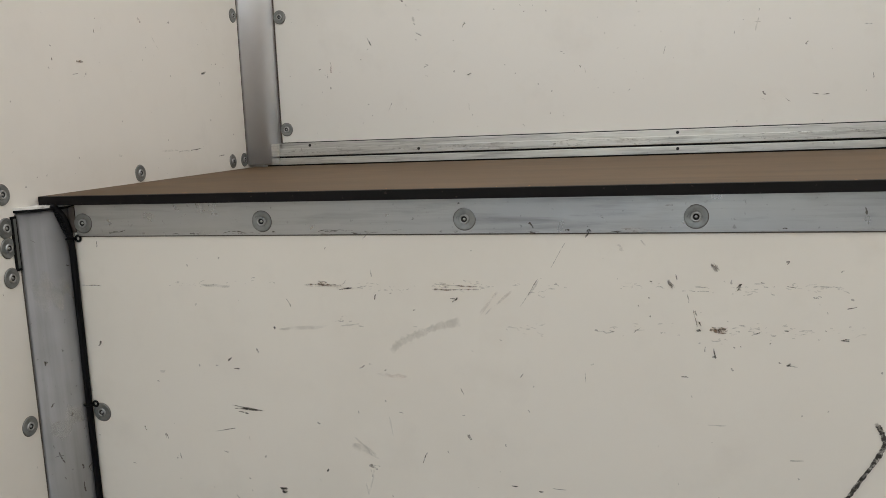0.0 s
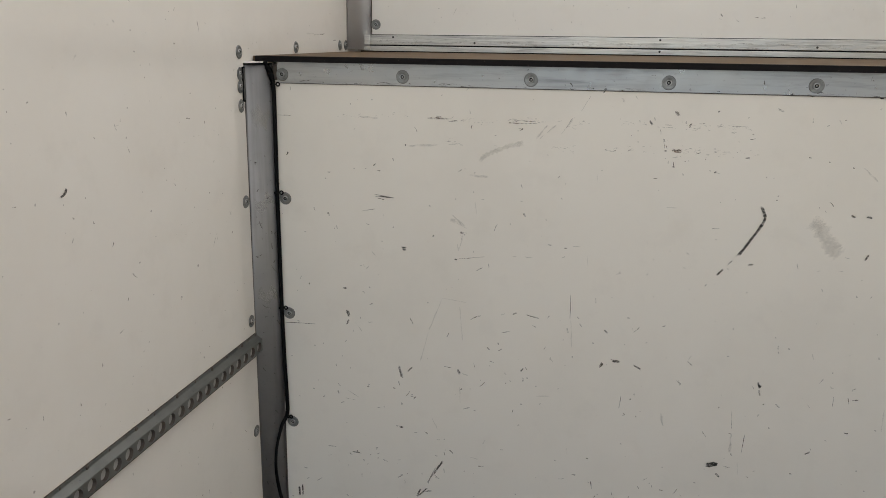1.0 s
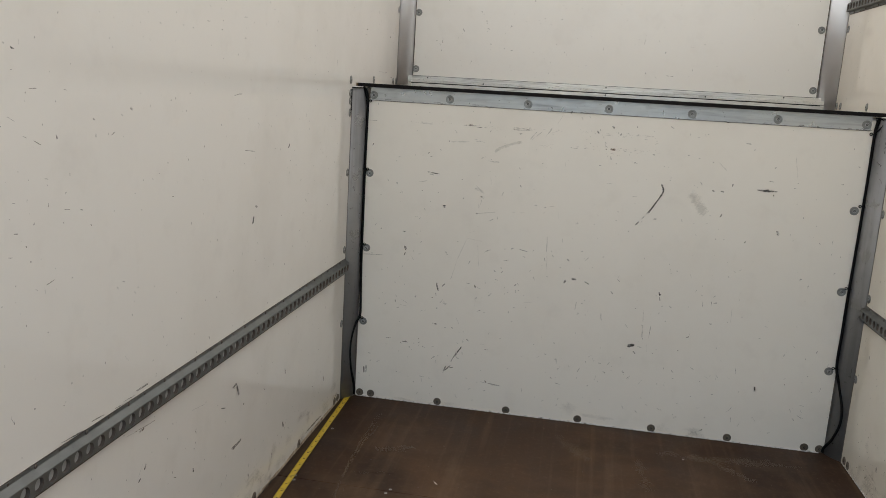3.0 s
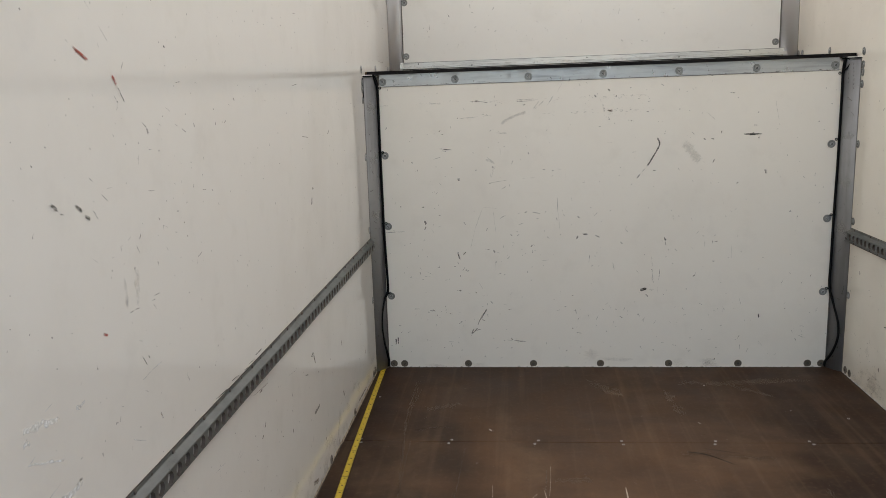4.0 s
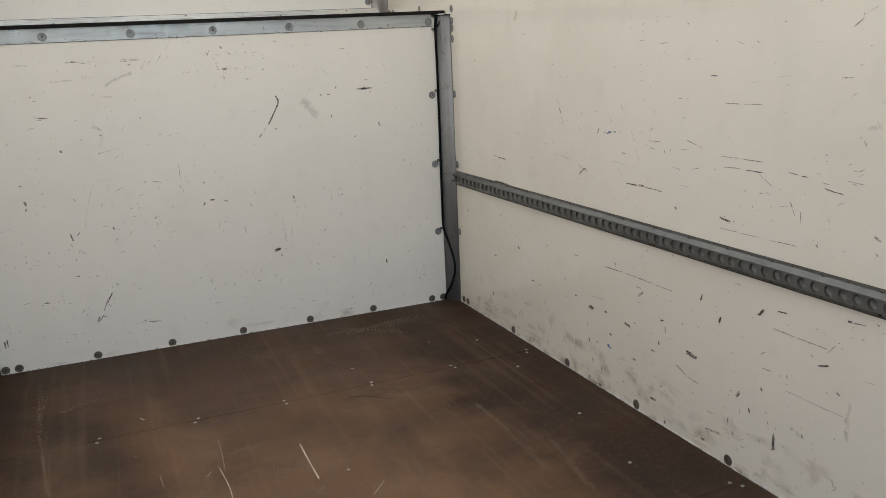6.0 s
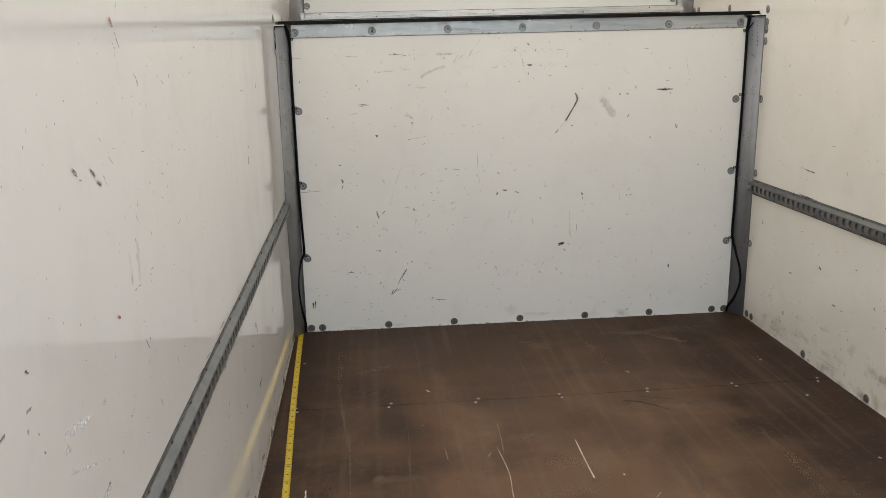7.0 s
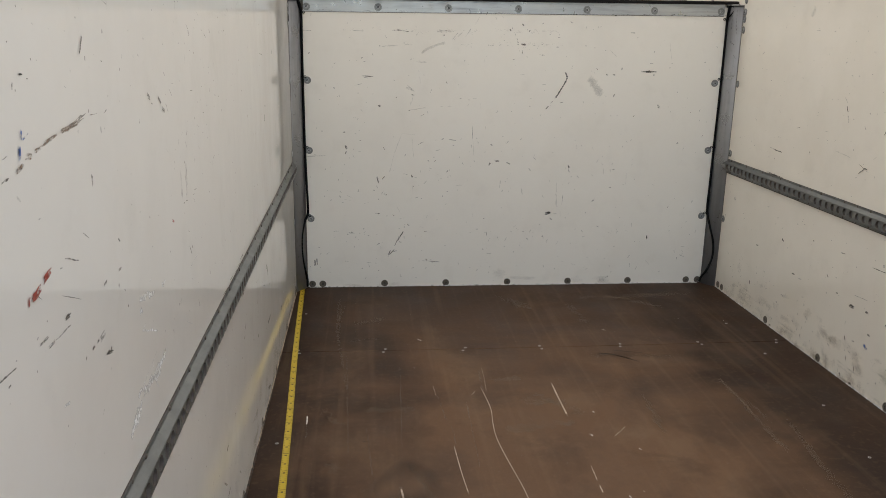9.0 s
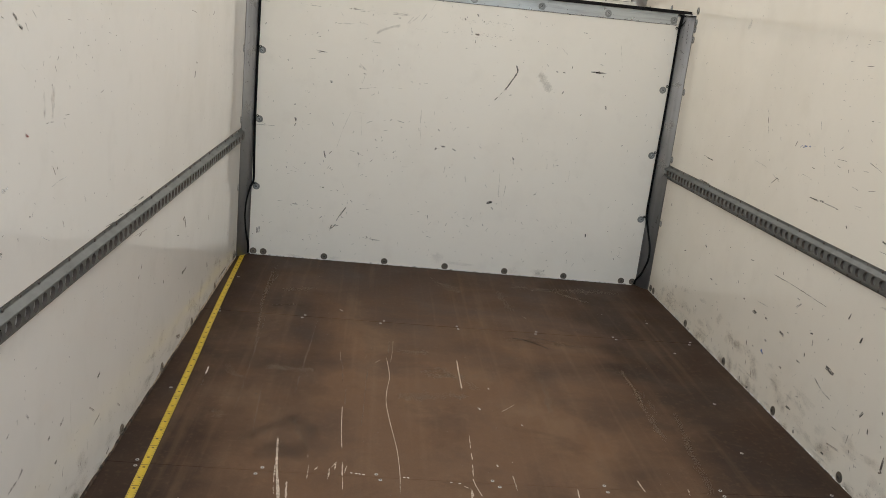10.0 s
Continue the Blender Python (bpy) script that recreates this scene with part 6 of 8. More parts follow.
S("left", -2.367, 1.139, -2.350, 1.138, 0.0017, M_GREY)
S("left", -2.415, 1.125, -2.409, 1.123, 0.0014, M_DRY)
S("left", -2.535, 1.137, -2.516, 1.126, 0.0036, M_DRY)
S("left", -2.527, 1.129, -2.515, 1.125, 0.0015, M_BLACKMARK)
S("left", -2.512, 1.120, -2.502, 1.117, 0.0021, M_BLACKMARK)
S("left", -2.419, 1.110, -2.410, 1.104, 0.0020, M_DRY)
S("left", -2.105, 1.115, -2.096, 1.113, 0.0014, M_DRY)
S("left", -1.962, 1.085, -1.943, 1.083, 0.0014, M_DRY)
S("left", -1.910, 1.079, -1.903, 1.076, 0.0019, M_DRY)
S("left", -2.220, 1.116, -2.190, 1.113, 0.0014, M_GREY)
S("left", -2.104, 1.061, -2.092, 1.060, 0.0017, M_DRY)
S("left", -2.017, 1.149, -2.006, 1.147, 0.0034, M_FAINT)
S("left", -1.604, 1.453, -1.597, 1.452, 0.0027, M_DRY)
S("left", -1.498, 1.457, -1.490, 1.457, 0.0018, M_DRY)
S("left", -1.447, 1.455, -1.439, 1.454, 0.0021, M_DRY)
S("left", -1.371, 1.477, -1.351, 1.478, 0.0018, M_DRY)
S("left", -1.288, 1.462, -1.280, 1.461, 0.0032, M_DRY)
S("left", -1.147, 1.505, -1.118, 1.508, 0.0018, M_DRY)
S("left", -1.141, 1.451, -1.129, 1.451, 0.0024, M_DRY)
S("left", -1.206, 1.295, -1.174, 1.298, 0.0019, M_DRY)
S("left", -1.178, 1.298, -1.152, 1.300, 0.0032, M_BLACKMARK)
S("left", -1.729, 1.271, -1.718, 1.265, 0.0038, M_DRY)
S("left", -1.763, 1.257, -1.756, 1.255, 0.0018, M_DRY)
S("left", -1.864, 1.251, -1.857, 1.248, 0.0020, M_DRY)
S("left", -1.855, 1.222, -1.854, 1.214, 0.0032, M_BLACKMARK)
S("left", -1.800, 1.216, -1.788, 1.222, 0.0028, M_DRY)
S("left", -1.283, 1.223, -1.281, 1.216, 0.0030, M_DRY)
S("left", -1.129, 1.142, -1.053, 1.134, 0.0025, M_DRY)
S("left", -0.783, 1.127, -0.764, 1.140, 0.0082, M_BLACKMARK)
S("left", -0.703, 1.069, -0.699, 1.063, 0.0030, M_DRY)
S("left", -1.611, 1.121, -1.605, 1.120, 0.0020, M_BROWN)
S("left", -1.391, 1.085, -1.382, 1.083, 0.0023, M_DRY)
S("left", -1.548, 1.061, -1.541, 1.059, 0.0030, M_BLACKMARK)
S("left", -1.045, 0.972, -1.026, 0.968, 0.0042, M_DRY)
S("left", -1.065, 0.920, -1.050, 0.943, 0.0110, M_BLACKMARK)
S("left", -1.911, 1.078, -1.903, 1.076, 0.0019, M_DRY)
S("left", -1.879, 1.045, -1.874, 1.041, 0.0023, M_DRY)
S("left", -0.354, 1.222, -0.337, 1.220, 0.0029, M_DRY)
S("left", -2.418, 1.109, -2.404, 1.095, 0.0014, M_DRY)
S("left", -2.452, 1.115, -2.442, 1.115, 0.0014, M_GREY)
S("left", -2.273, 1.037, -2.264, 1.047, 0.0047, M_DRY)
S("left", -2.286, 1.030, -2.275, 1.013, 0.0015, M_DRY)
S("left", -2.314, 1.044, -2.303, 1.048, 0.0041, M_FAINT)
S("left", -2.345, 1.036, -2.333, 1.039, 0.0029, M_FAINT)
S("left", -2.441, 1.040, -2.421, 1.028, 0.0016, M_GREY)
S("left", -2.376, 1.026, -2.366, 1.025, 0.0014, M_FAINT)
S("left", -2.339, 1.007, -2.335, 1.008, 0.0022, M_GREY)
S("left", -2.173, 1.046, -2.149, 1.037, 0.0014, M_GREY)
S("left", -2.170, 1.045, -2.169, 1.034, 0.0023, M_GREY)
S("left", -2.103, 1.061, -2.092, 1.060, 0.0018, M_DRY)
S("left", -2.073, 1.036, -2.070, 1.031, 0.0026, M_DRY)
S("left", -2.120, 1.023, -2.108, 1.021, 0.0014, M_DRY)
S("left", -2.255, 1.062, -2.251, 1.061, 0.0014, M_DRY)
S("left", -2.020, 0.953, -1.994, 0.958, 0.0022, M_DRY)
S("left", -1.787, 0.895, -1.782, 0.890, 0.0029, M_DRY)
S("left", -2.339, 0.986, -2.338, 0.930, 0.0136, M_FAINT)
S("left", -2.293, 0.989, -2.293, 0.946, 0.0113, M_FAINT)
S("left", -2.334, 0.921, -2.321, 0.921, 0.0024, M_DRY)
S("left", -2.315, 0.922, -2.296, 0.920, 0.0017, M_DRY)
S("left", -2.239, 0.927, -2.211, 0.925, 0.0014, M_DRY)
S("left", -2.248, 0.920, -2.232, 0.919, 0.0017, M_DRY)
S("left", -2.080, 0.893, -2.078, 0.890, 0.0026, M_BLACKMARK)
S("left", -2.525, 0.944, -2.515, 0.941, 0.0014, M_GREY)
S("left", -2.431, 0.913, -2.415, 0.906, 0.0040, M_RED)
S("left", -2.307, 0.834, -2.291, 0.812, 0.0025, M_DRY)
S("left", -2.310, 0.772, -2.297, 0.764, 0.0033, M_FAINT)
S("left", -2.398, 0.779, -2.391, 0.774, 0.0017, M_DRY)
S("left", -2.260, 0.713, -2.250, 0.691, 0.0033, M_BROWN)
S("left", -2.315, 0.865, -2.299, 0.860, 0.0014, M_GREY)
S("left", -2.250, 0.835, -2.246, 0.832, 0.0014, M_DRY)
S("left", -1.974, 0.629, -1.920, 0.626, 0.0024, M_DRY)
S("left", -1.999, 0.631, -1.878, 0.621, 0.0017, M_BLACKMARK)
S("left", -1.892, 0.633, -1.839, 0.630, 0.0028, M_DRY)
S("left", -1.805, 0.628, -1.771, 0.626, 0.0028, M_BLACKMARK)
S("left", -1.191, 0.454, -1.156, 0.458, 0.0056, M_DRY)
S("left", -1.161, 0.457, -1.141, 0.412, 0.0075, M_DRY)
S("left", -1.191, 0.456, -1.167, 0.446, 0.0027, M_DRY)
S("left", -1.347, 0.659, -1.343, 0.649, 0.0043, M_DRY)
S("left", -0.756, 0.371, -0.752, 0.347, 0.0089, M_DRY)
S("left", -0.947, 0.365, -0.936, 0.359, 0.0028, M_DRY)
S("left", -1.269, 0.421, -1.235, 0.411, 0.0031, M_BLACKMARK)
S("left", -1.112, 0.377, -1.102, 0.370, 0.0038, M_DRY)
S("left", -1.450, 0.485, -1.363, 0.472, 0.0014, M_GREY)
S("left", -1.422, 0.419, -1.418, 0.409, 0.0043, M_BLACKMARK)
S("left", -1.422, 0.388, -1.424, 0.382, 0.0030, M_DRY)
S("left", -1.432, 0.374, -1.428, 0.369, 0.0029, M_DRY)
S("left", -1.196, 0.262, -1.115, 0.265, 0.0080, M_DRY)
S("left", -0.768, 0.180, -0.757, 0.153, 0.0089, M_DRY)
S("left", -1.685, 0.428, -1.672, 0.443, 0.0056, M_DRY)
S("left", -1.712, 0.410, -1.698, 0.416, 0.0037, M_DRY)
S("left", -1.543, 0.343, -1.529, 0.336, 0.0022, M_DRY)
S("left", -1.437, 0.321, -1.433, 0.305, 0.0052, M_DRY)
S("left", -1.708, 0.532, -1.678, 0.533, 0.0043, M_BROWN)
S("left", -1.766, 0.544, -1.622, 0.532, 0.0027, M_BROWN)
S("left", -1.693, 0.531, -1.682, 0.535, 0.0047, M_BROWN)
S("left", -1.268, 0.057, -1.176, 0.032, 0.0115, M_BROWN)
S("left", -0.843, -0.011, -0.766, -0.026, 0.0095, M_BROWN)
S("left", -0.798, -0.007, -0.752, -0.009, 0.0080, M_DRY)
S("left", -0.536, 0.033, -0.308, 0.028, 0.0085, M_BROWN)
S("left", -1.621, 0.267, -1.617, 0.259, 0.0032, M_DRY)
S("left", -1.424, 0.145, -1.419, 0.139, 0.0025, M_DRY)
S("left", -1.054, 0.105, -1.066, 0.128, 0.0063, M_GREY)
S("left", -0.319, 0.195, -0.309, 0.166, 0.0124, M_BROWN)
S("left", -1.720, 0.636, -1.651, 0.636, 0.0036, M_DRY)
S("left", -1.770, 0.631, -1.720, 0.629, 0.0023, M_DRY)
S("left", -3.193, 1.221, -3.191, 1.203, 0.0044, M_FAINT)
S("left", -3.207, 1.185, -3.203, 1.178, 0.0038, M_GREY)
S("left", -3.203, 1.177, -3.197, 1.168, 0.0036, M_DRY)
S("left", -3.198, 1.168, -3.190, 1.156, 0.0032, M_GREY)
S("left", -3.181, 1.157, -3.175, 1.162, 0.0030, M_RED)
S("left", -3.185, 1.154, -3.183, 1.153, 0.0020, M_DRY)
S("left", -3.016, 1.144, -3.018, 1.131, 0.0033, M_BLUE)
S("left", -2.998, 1.138, -3.016, 1.132, 0.0025, M_BLUE)
S("left", -3.025, 1.130, -3.025, 1.113, 0.0044, M_BLUE)
S("left", -3.066, 1.121, -3.052, 1.123, 0.0026, M_GREY)
S("left", -3.042, 1.104, -3.017, 1.110, 0.0046, M_BROWN)
S("left", -3.015, 1.115, -2.994, 1.114, 0.0053, M_BROWN)
S("left", -2.993, 1.117, -2.970, 1.119, 0.0038, M_BROWN)
S("left", -2.975, 1.119, -2.937, 1.122, 0.0027, M_BROWN)
S("left", -2.969, 1.121, -2.918, 1.126, 0.0039, M_BROWN)
S("left", -2.918, 1.126, -2.846, 1.131, 0.0051, M_BROWN)
S("left", -2.901, 1.127, -2.817, 1.137, 0.0058, M_GREY)
S("left", -3.074, 1.100, -3.055, 1.103, 0.0028, M_DRY)
S("left", -2.827, 1.203, -2.810, 1.230, 0.0040, M_DRY)
S("left", -2.806, 1.204, -2.807, 1.198, 0.0030, M_DRY)
S("left", -2.829, 1.248, -2.826, 1.248, 0.0027, M_BLACKMARK)
S("left", -2.996, 1.259, -2.994, 1.257, 0.0030, M_GREY)
S("left", -2.960, 1.242, -2.956, 1.241, 0.0019, M_GREY)
S("left", -3.072, 1.250, -3.068, 1.249, 0.0016, M_GREY)
S("left", -3.026, 1.226, -3.023, 1.226, 0.0022, M_DRY)
S("left", -3.006, 1.195, -2.997, 1.194, 0.0021, M_BLACKMARK)
S("left", -2.989, 1.190, -2.985, 1.189, 0.0016, M_DRY)
S("left", -2.974, 1.208, -2.971, 1.207, 0.0021, M_DRY)
S("left", -3.024, 1.189, -3.026, 1.181, 0.0031, M_DRY)
S("left", -3.061, 1.190, -3.058, 1.189, 0.0017, M_GREY)
S("left", -3.073, 1.200, -3.065, 1.197, 0.0021, M_FAINT)
S("left", -2.467, 1.127, -2.450, 1.112, 0.0087, M_DRY)
S("left", -2.445, 1.107, -2.427, 1.098, 0.0044, M_DRY)
S("left", -2.886, 1.174, -2.881, 1.172, 0.0032, M_GREY)
S("left", -2.825, 1.065, -2.823, 1.048, 0.0076, M_GREY)
S("left", -2.771, 1.116, -2.769, 1.107, 0.0054, M_GREY)
S("left", -2.855, 1.122, -2.856, 1.118, 0.0030, M_DRY)
S("left", -2.569, 1.197, -2.567, 1.193, 0.0030, M_DRY)
S("left", -2.747, 1.196, -2.741, 1.194, 0.0017, M_DRY)
S("left", -3.072, 1.152, -3.067, 1.152, 0.0022, M_GREY)
S("left", -3.178, 1.177, -3.177, 1.177, 0.0014, M_GREY)
S("left", -3.241, 1.175, -3.239, 1.174, 0.0020, M_GREY)
S("left", -3.247, 1.124, -3.236, 1.126, 0.0040, M_DRY)
S("left", -3.230, 1.112, -3.222, 1.121, 0.0031, M_RED)
S("left", -3.250, 1.116, -3.234, 1.109, 0.0015, M_PINK)
S("left", -3.234, 1.109, -3.181, 1.083, 0.0014, M_FAINT)
S("left", -3.179, 1.093, -3.174, 1.081, 0.0025, M_GREY)
S("left", -3.153, 1.058, -3.133, 1.049, 0.0015, M_GREY)
S("left", -3.128, 1.047, -3.104, 1.036, 0.0015, M_GREY)
S("left", -3.245, 1.083, -3.234, 1.086, 0.0029, M_DRY)
S("left", -3.273, 1.083, -3.265, 1.085, 0.0027, M_GREY)
S("left", -3.265, 1.084, -3.258, 1.088, 0.0030, M_FAINT)
S("left", -2.977, 0.991, -3.008, 0.983, 0.0049, M_RED)
S("left", -3.008, 0.983, -3.039, 0.976, 0.0070, M_RED)
S("left", -3.041, 0.981, -3.048, 0.971, 0.0054, M_RED)
S("left", -3.023, 0.975, -3.013, 0.968, 0.0015, M_BLACKMARK)
S("left", -2.939, 0.991, -2.919, 0.984, 0.0021, M_DRY)
S("left", -2.921, 0.985, -2.895, 0.976, 0.0025, M_DRY)
S("left", -2.956, 0.983, -2.948, 0.984, 0.0039, M_GREY)
S("left", -2.960, 0.955, -2.898, 0.929, 0.0014, M_DRY)
S("left", -2.958, 0.926, -2.939, 0.926, 0.0044, M_DRY)
S("left", -2.992, 0.914, -2.940, 0.914, 0.0030, M_GREY)
S("left", -3.038, 0.925, -3.003, 0.925, 0.0034, M_GREY)
S("left", -3.012, 0.913, -2.991, 0.915, 0.0037, M_GREY)
S("left", -3.037, 0.933, -3.033, 0.935, 0.0030, M_BLACKMARK)
S("left", -2.819, 0.920, -2.802, 0.921, 0.0037, M_DRY)
S("left", -2.854, 0.858, -2.827, 0.863, 0.0070, M_GREY)
S("left", -2.882, 0.858, -2.871, 0.860, 0.0045, M_DRY)
S("left", -2.862, 0.860, -2.854, 0.861, 0.0032, M_BLACKMARK)
S("left", -2.814, 0.827, -2.808, 0.835, 0.0046, M_DRY)
S("left", -2.834, 0.834, -2.802, 0.826, 0.0038, M_DRY)
S("left", -2.907, 0.855, -2.902, 0.859, 0.0030, M_DRY)
S("left", -2.756, 0.920, -2.737, 0.920, 0.0036, M_GREY)
S("left", -2.733, 0.888, -2.729, 0.883, 0.0030, M_DRY)
S("left", -2.724, 0.862, -2.720, 0.858, 0.0030, M_DRY)
S("left", -2.741, 0.961, -2.732, 0.956, 0.0035, M_BLACKMARK)
S("left", -3.084, 1.098, -3.080, 1.098, 0.0022, M_BLACKMARK)
S("left", -3.151, 1.094, -3.140, 1.095, 0.0027, M_FAINT)
S("left", -2.999, 1.049, -2.993, 1.049, 0.0022, M_GREY)
S("left", -3.045, 1.083, -3.036, 1.076, 0.0039, M_FAINT)
S("left", -2.875, 1.004, -2.854, 0.992, 0.0022, M_GREY)
S("left", -3.130, 0.928, -3.089, 0.926, 0.0032, M_DRY)
S("left", -3.113, 0.916, -3.106, 0.915, 0.0030, M_DRY)
S("left", -3.091, 0.933, -3.087, 0.932, 0.0016, M_DRY)
S("left", -2.766, 0.671, -2.694, 0.704, 0.0267, M_PALE)
S("left", -2.694, 0.704, -2.535, 0.714, 0.0180, M_PALE)
S("left", -2.721, 0.721, -2.572, 0.694, 0.0157, M_PALE)
S("left", -2.987, 0.834, -2.968, 0.833, 0.0043, M_PALE)
S("left", -2.670, 0.851, -2.575, 0.831, 0.0154, M_PALE)
S("left", -2.534, 0.828, -2.506, 0.831, 0.0107, M_PALE)
S("left", -2.670, 0.828, -2.652, 0.832, 0.0118, M_PALE)
S("left", -2.670, 0.802, -2.575, 0.768, 0.0057, M_PALE)
S("left", 0.307, 1.661, 0.319, 1.649, 0.0042, M_ROSE)
S("left", 0.350, 1.628, 0.373, 1.602, 0.0024, M_PINK)
S("left", 0.115, 1.568, 0.140, 1.567, 0.0035, M_BROWN)
S("left", 0.105, 1.545, 0.121, 1.547, 0.0017, M_GREY)
S("left", 0.527, 1.561, 0.546, 1.564, 0.0043, M_BLACKMARK)
S("left", 0.542, 1.566, 0.549, 1.566, 0.0017, M_BLACKMARK)
S("left", 0.591, 1.585, 0.596, 1.585, 0.0025, M_DRY)
S("left", 0.458, 1.397, 0.509, 1.400, 0.0025, M_DRY)
S("left", 0.413, 1.398, 0.458, 1.397, 0.0034, M_FAINT)
S("left", 0.575, 1.378, 0.604, 1.381, 0.0026, M_DRY)
S("left", 0.349, 1.401, 0.413, 1.401, 0.0051, M_PINK)
S("left", 0.209, 1.402, 0.222, 1.399, 0.0047, M_FAINT)
S("left", 0.651, 1.427, 0.654, 1.423, 0.0030, M_DRY)
S("upper", -0.636, 1.721, -0.629, 1.715, 0.0037, M_BLACKMARK)
S("upper", -0.624, 1.709, -0.620, 1.705, 0.0024, M_GREY)
S("upper", -0.608, 1.681, -0.603, 1.669, 0.0065, M_FAINT)
S("upper", -0.606, 1.666, -0.602, 1.662, 0.0028, M_DRY)
S("upper", -0.603, 1.644, -0.587, 1.636, 0.0038, M_GREY)
S("upper", -0.602, 1.629, -0.599, 1.627, 0.0030, M_DRY)
S("upper", -0.722, 1.640, -0.717, 1.630, 0.0019, M_GREY)
S("upper", -0.718, 1.631, -0.712, 1.622, 0.0038, M_BLACKMARK)
S("upper", -0.722, 1.613, -0.720, 1.612, 0.0030, M_DRY)
S("upper", -0.849, 1.571, -0.843, 1.573, 0.0030, M_DRY)
S("upper", -0.818, 1.590, -0.816, 1.561, 0.0051, M_ROSE)
S("upper", -0.826, 1.561, -0.827, 1.548, 0.0017, M_BROWN)
S("upper", -0.844, 1.519, -0.842, 1.517, 0.0028, M_DRY)
S("upper", -0.727, 1.485, -0.724, 1.483, 0.0022, M_DRY)
S("upper", -0.718, 1.458, -0.716, 1.456, 0.0024, M_GREY)
S("upper", -0.585, 1.564, -0.573, 1.568, 0.0027, M_GREY)
S("upper", -0.582, 1.572, -0.573, 1.568, 0.0019, M_GREY)
S("upper", -0.481, 1.542, -0.471, 1.546, 0.0043, M_BLACKMARK)
S("upper", -0.480, 1.478, -0.478, 1.461, 0.0034, M_FAINT)
S("upper", -0.415, 1.686, -0.413, 1.684, 0.0028, M_DRY)
S("upper", -0.347, 1.677, -0.345, 1.675, 0.0030, M_DRY)
S("upper", -0.356, 1.692, -0.353, 1.688, 0.0019, M_GREY)
S("upper", -0.266, 1.583, -0.259, 1.583, 0.0017, M_GREY)
S("upper", -0.260, 1.578, -0.255, 1.577, 0.0014, M_GREY)
S("upper", -0.224, 1.549, -0.220, 1.546, 0.0030, M_DRY)
S("upper", -0.596, 1.696, -0.589, 1.694, 0.0037, M_FAINT)
S("upper", 0.089, 1.666, 0.095, 1.669, 0.0019, M_GREY)
S("upper", 0.147, 1.602, 0.153, 1.632, 0.0037, M_FAINT)
S("upper", 0.143, 1.622, 0.158, 1.621, 0.0014, M_GREY)
S("upper", 0.104, 1.599, 0.106, 1.607, 0.0019, M_GREY)
S("upper", 0.121, 1.628, 0.124, 1.627, 0.0019, M_GREY)
S("upper", 0.214, 1.626, 0.216, 1.622, 0.0030, M_BLACKMARK)
S("upper", 0.357, 1.604, 0.365, 1.605, 0.0019, M_DRY)
S("upper", 0.369, 1.604, 0.372, 1.604, 0.0020, M_DRY)
S("upper", 0.379, 1.506, 0.380, 1.493, 0.0019, M_DRY)
S("upper", -0.041, 1.565, -0.037, 1.583, 0.0017, M_BROWN)
S("upper", -0.224, 1.549, -0.218, 1.550, 0.0036, M_GREY)
S("upper", 0.164, 1.477, 0.170, 1.468, 0.0038, M_DRY)
S("upper", 0.262, 1.468, 0.276, 1.466, 0.0019, M_DRY)
S("upper", 0.282, 1.465, 0.298, 1.466, 0.0020, M_DRY)
S("upper", -0.115, 1.493, -0.112, 1.492, 0.0022, M_DRY)
S("upper", 0.366, 1.471, 0.368, 1.469, 0.0028, M_DRY)
S("upper", 0.160, 1.463, 0.170, 1.458, 0.0015, M_FAINT)
S("upper", -0.810, 1.790, -0.790, 1.759, 0.0061, M_GREY)
S("upper", -0.378, 1.814, -0.379, 1.774, 0.0085, M_ROSE)
S("upper", -0.195, 1.850, -0.195, 1.827, 0.0034, M_GREY)
S("upper", -0.245, 1.820, -0.245, 1.793, 0.0077, M_FAINT)
S("upper", -0.715, 1.626, -0.710, 1.620, 0.0047, M_GREY)
S("panel", 0.016, 1.245, 0.028, 1.231, 0.0048, M_GREY)
S("panel", -0.039, 1.222, -0.030, 1.207, 0.0050, M_GREY)
S("panel", -0.028, 1.228, -0.026, 1.220, 0.0019, M_DRY)
S("panel", -0.035, 1.214, -0.032, 1.212, 0.0034, M_BLACKMARK)
S("panel", -0.062, 1.218, -0.059, 1.217, 0.0022, M_DRY)
S("panel", -0.106, 1.221, -0.104, 1.220, 0.0019, M_GREY)
S("panel", 0.051, 1.206, 0.057, 1.216, 0.0022, M_DRY)
S("panel", 0.059, 1.205, 0.078, 1.205, 0.0017, M_GREY)
S("panel", 0.080, 1.218, 0.086, 1.217, 0.0019, M_DRY)
S("panel", 0.112, 1.213, 0.125, 1.211, 0.0026, M_GREY)
S("panel", 0.143, 1.213, 0.181, 1.213, 0.0017, M_GREY)
S("panel", 0.145, 1.199, 0.153, 1.197, 0.0025, M_GREY)
S("panel", 0.186, 1.184, 0.199, 1.187, 0.0014, M_DRY)
S("panel", -0.003, 1.178, 0.000, 1.170, 0.0022, M_DRY)
S("panel", 0.002, 1.163, 0.006, 1.156, 0.0022, M_DRY)
S("panel", -0.001, 1.151, 0.006, 1.150, 0.0030, M_DRY)
S("panel", 0.014, 1.154, 0.042, 1.151, 0.0058, M_BROWN)
S("panel", 0.050, 1.151, 0.056, 1.150, 0.0034, M_GREY)
S("panel", 0.070, 1.145, 0.082, 1.150, 0.0018, M_DRY)
S("panel", 0.111, 1.153, 0.117, 1.153, 0.0020, M_DRY)
S("panel", 0.129, 1.153, 0.146, 1.155, 0.0017, M_GREY)
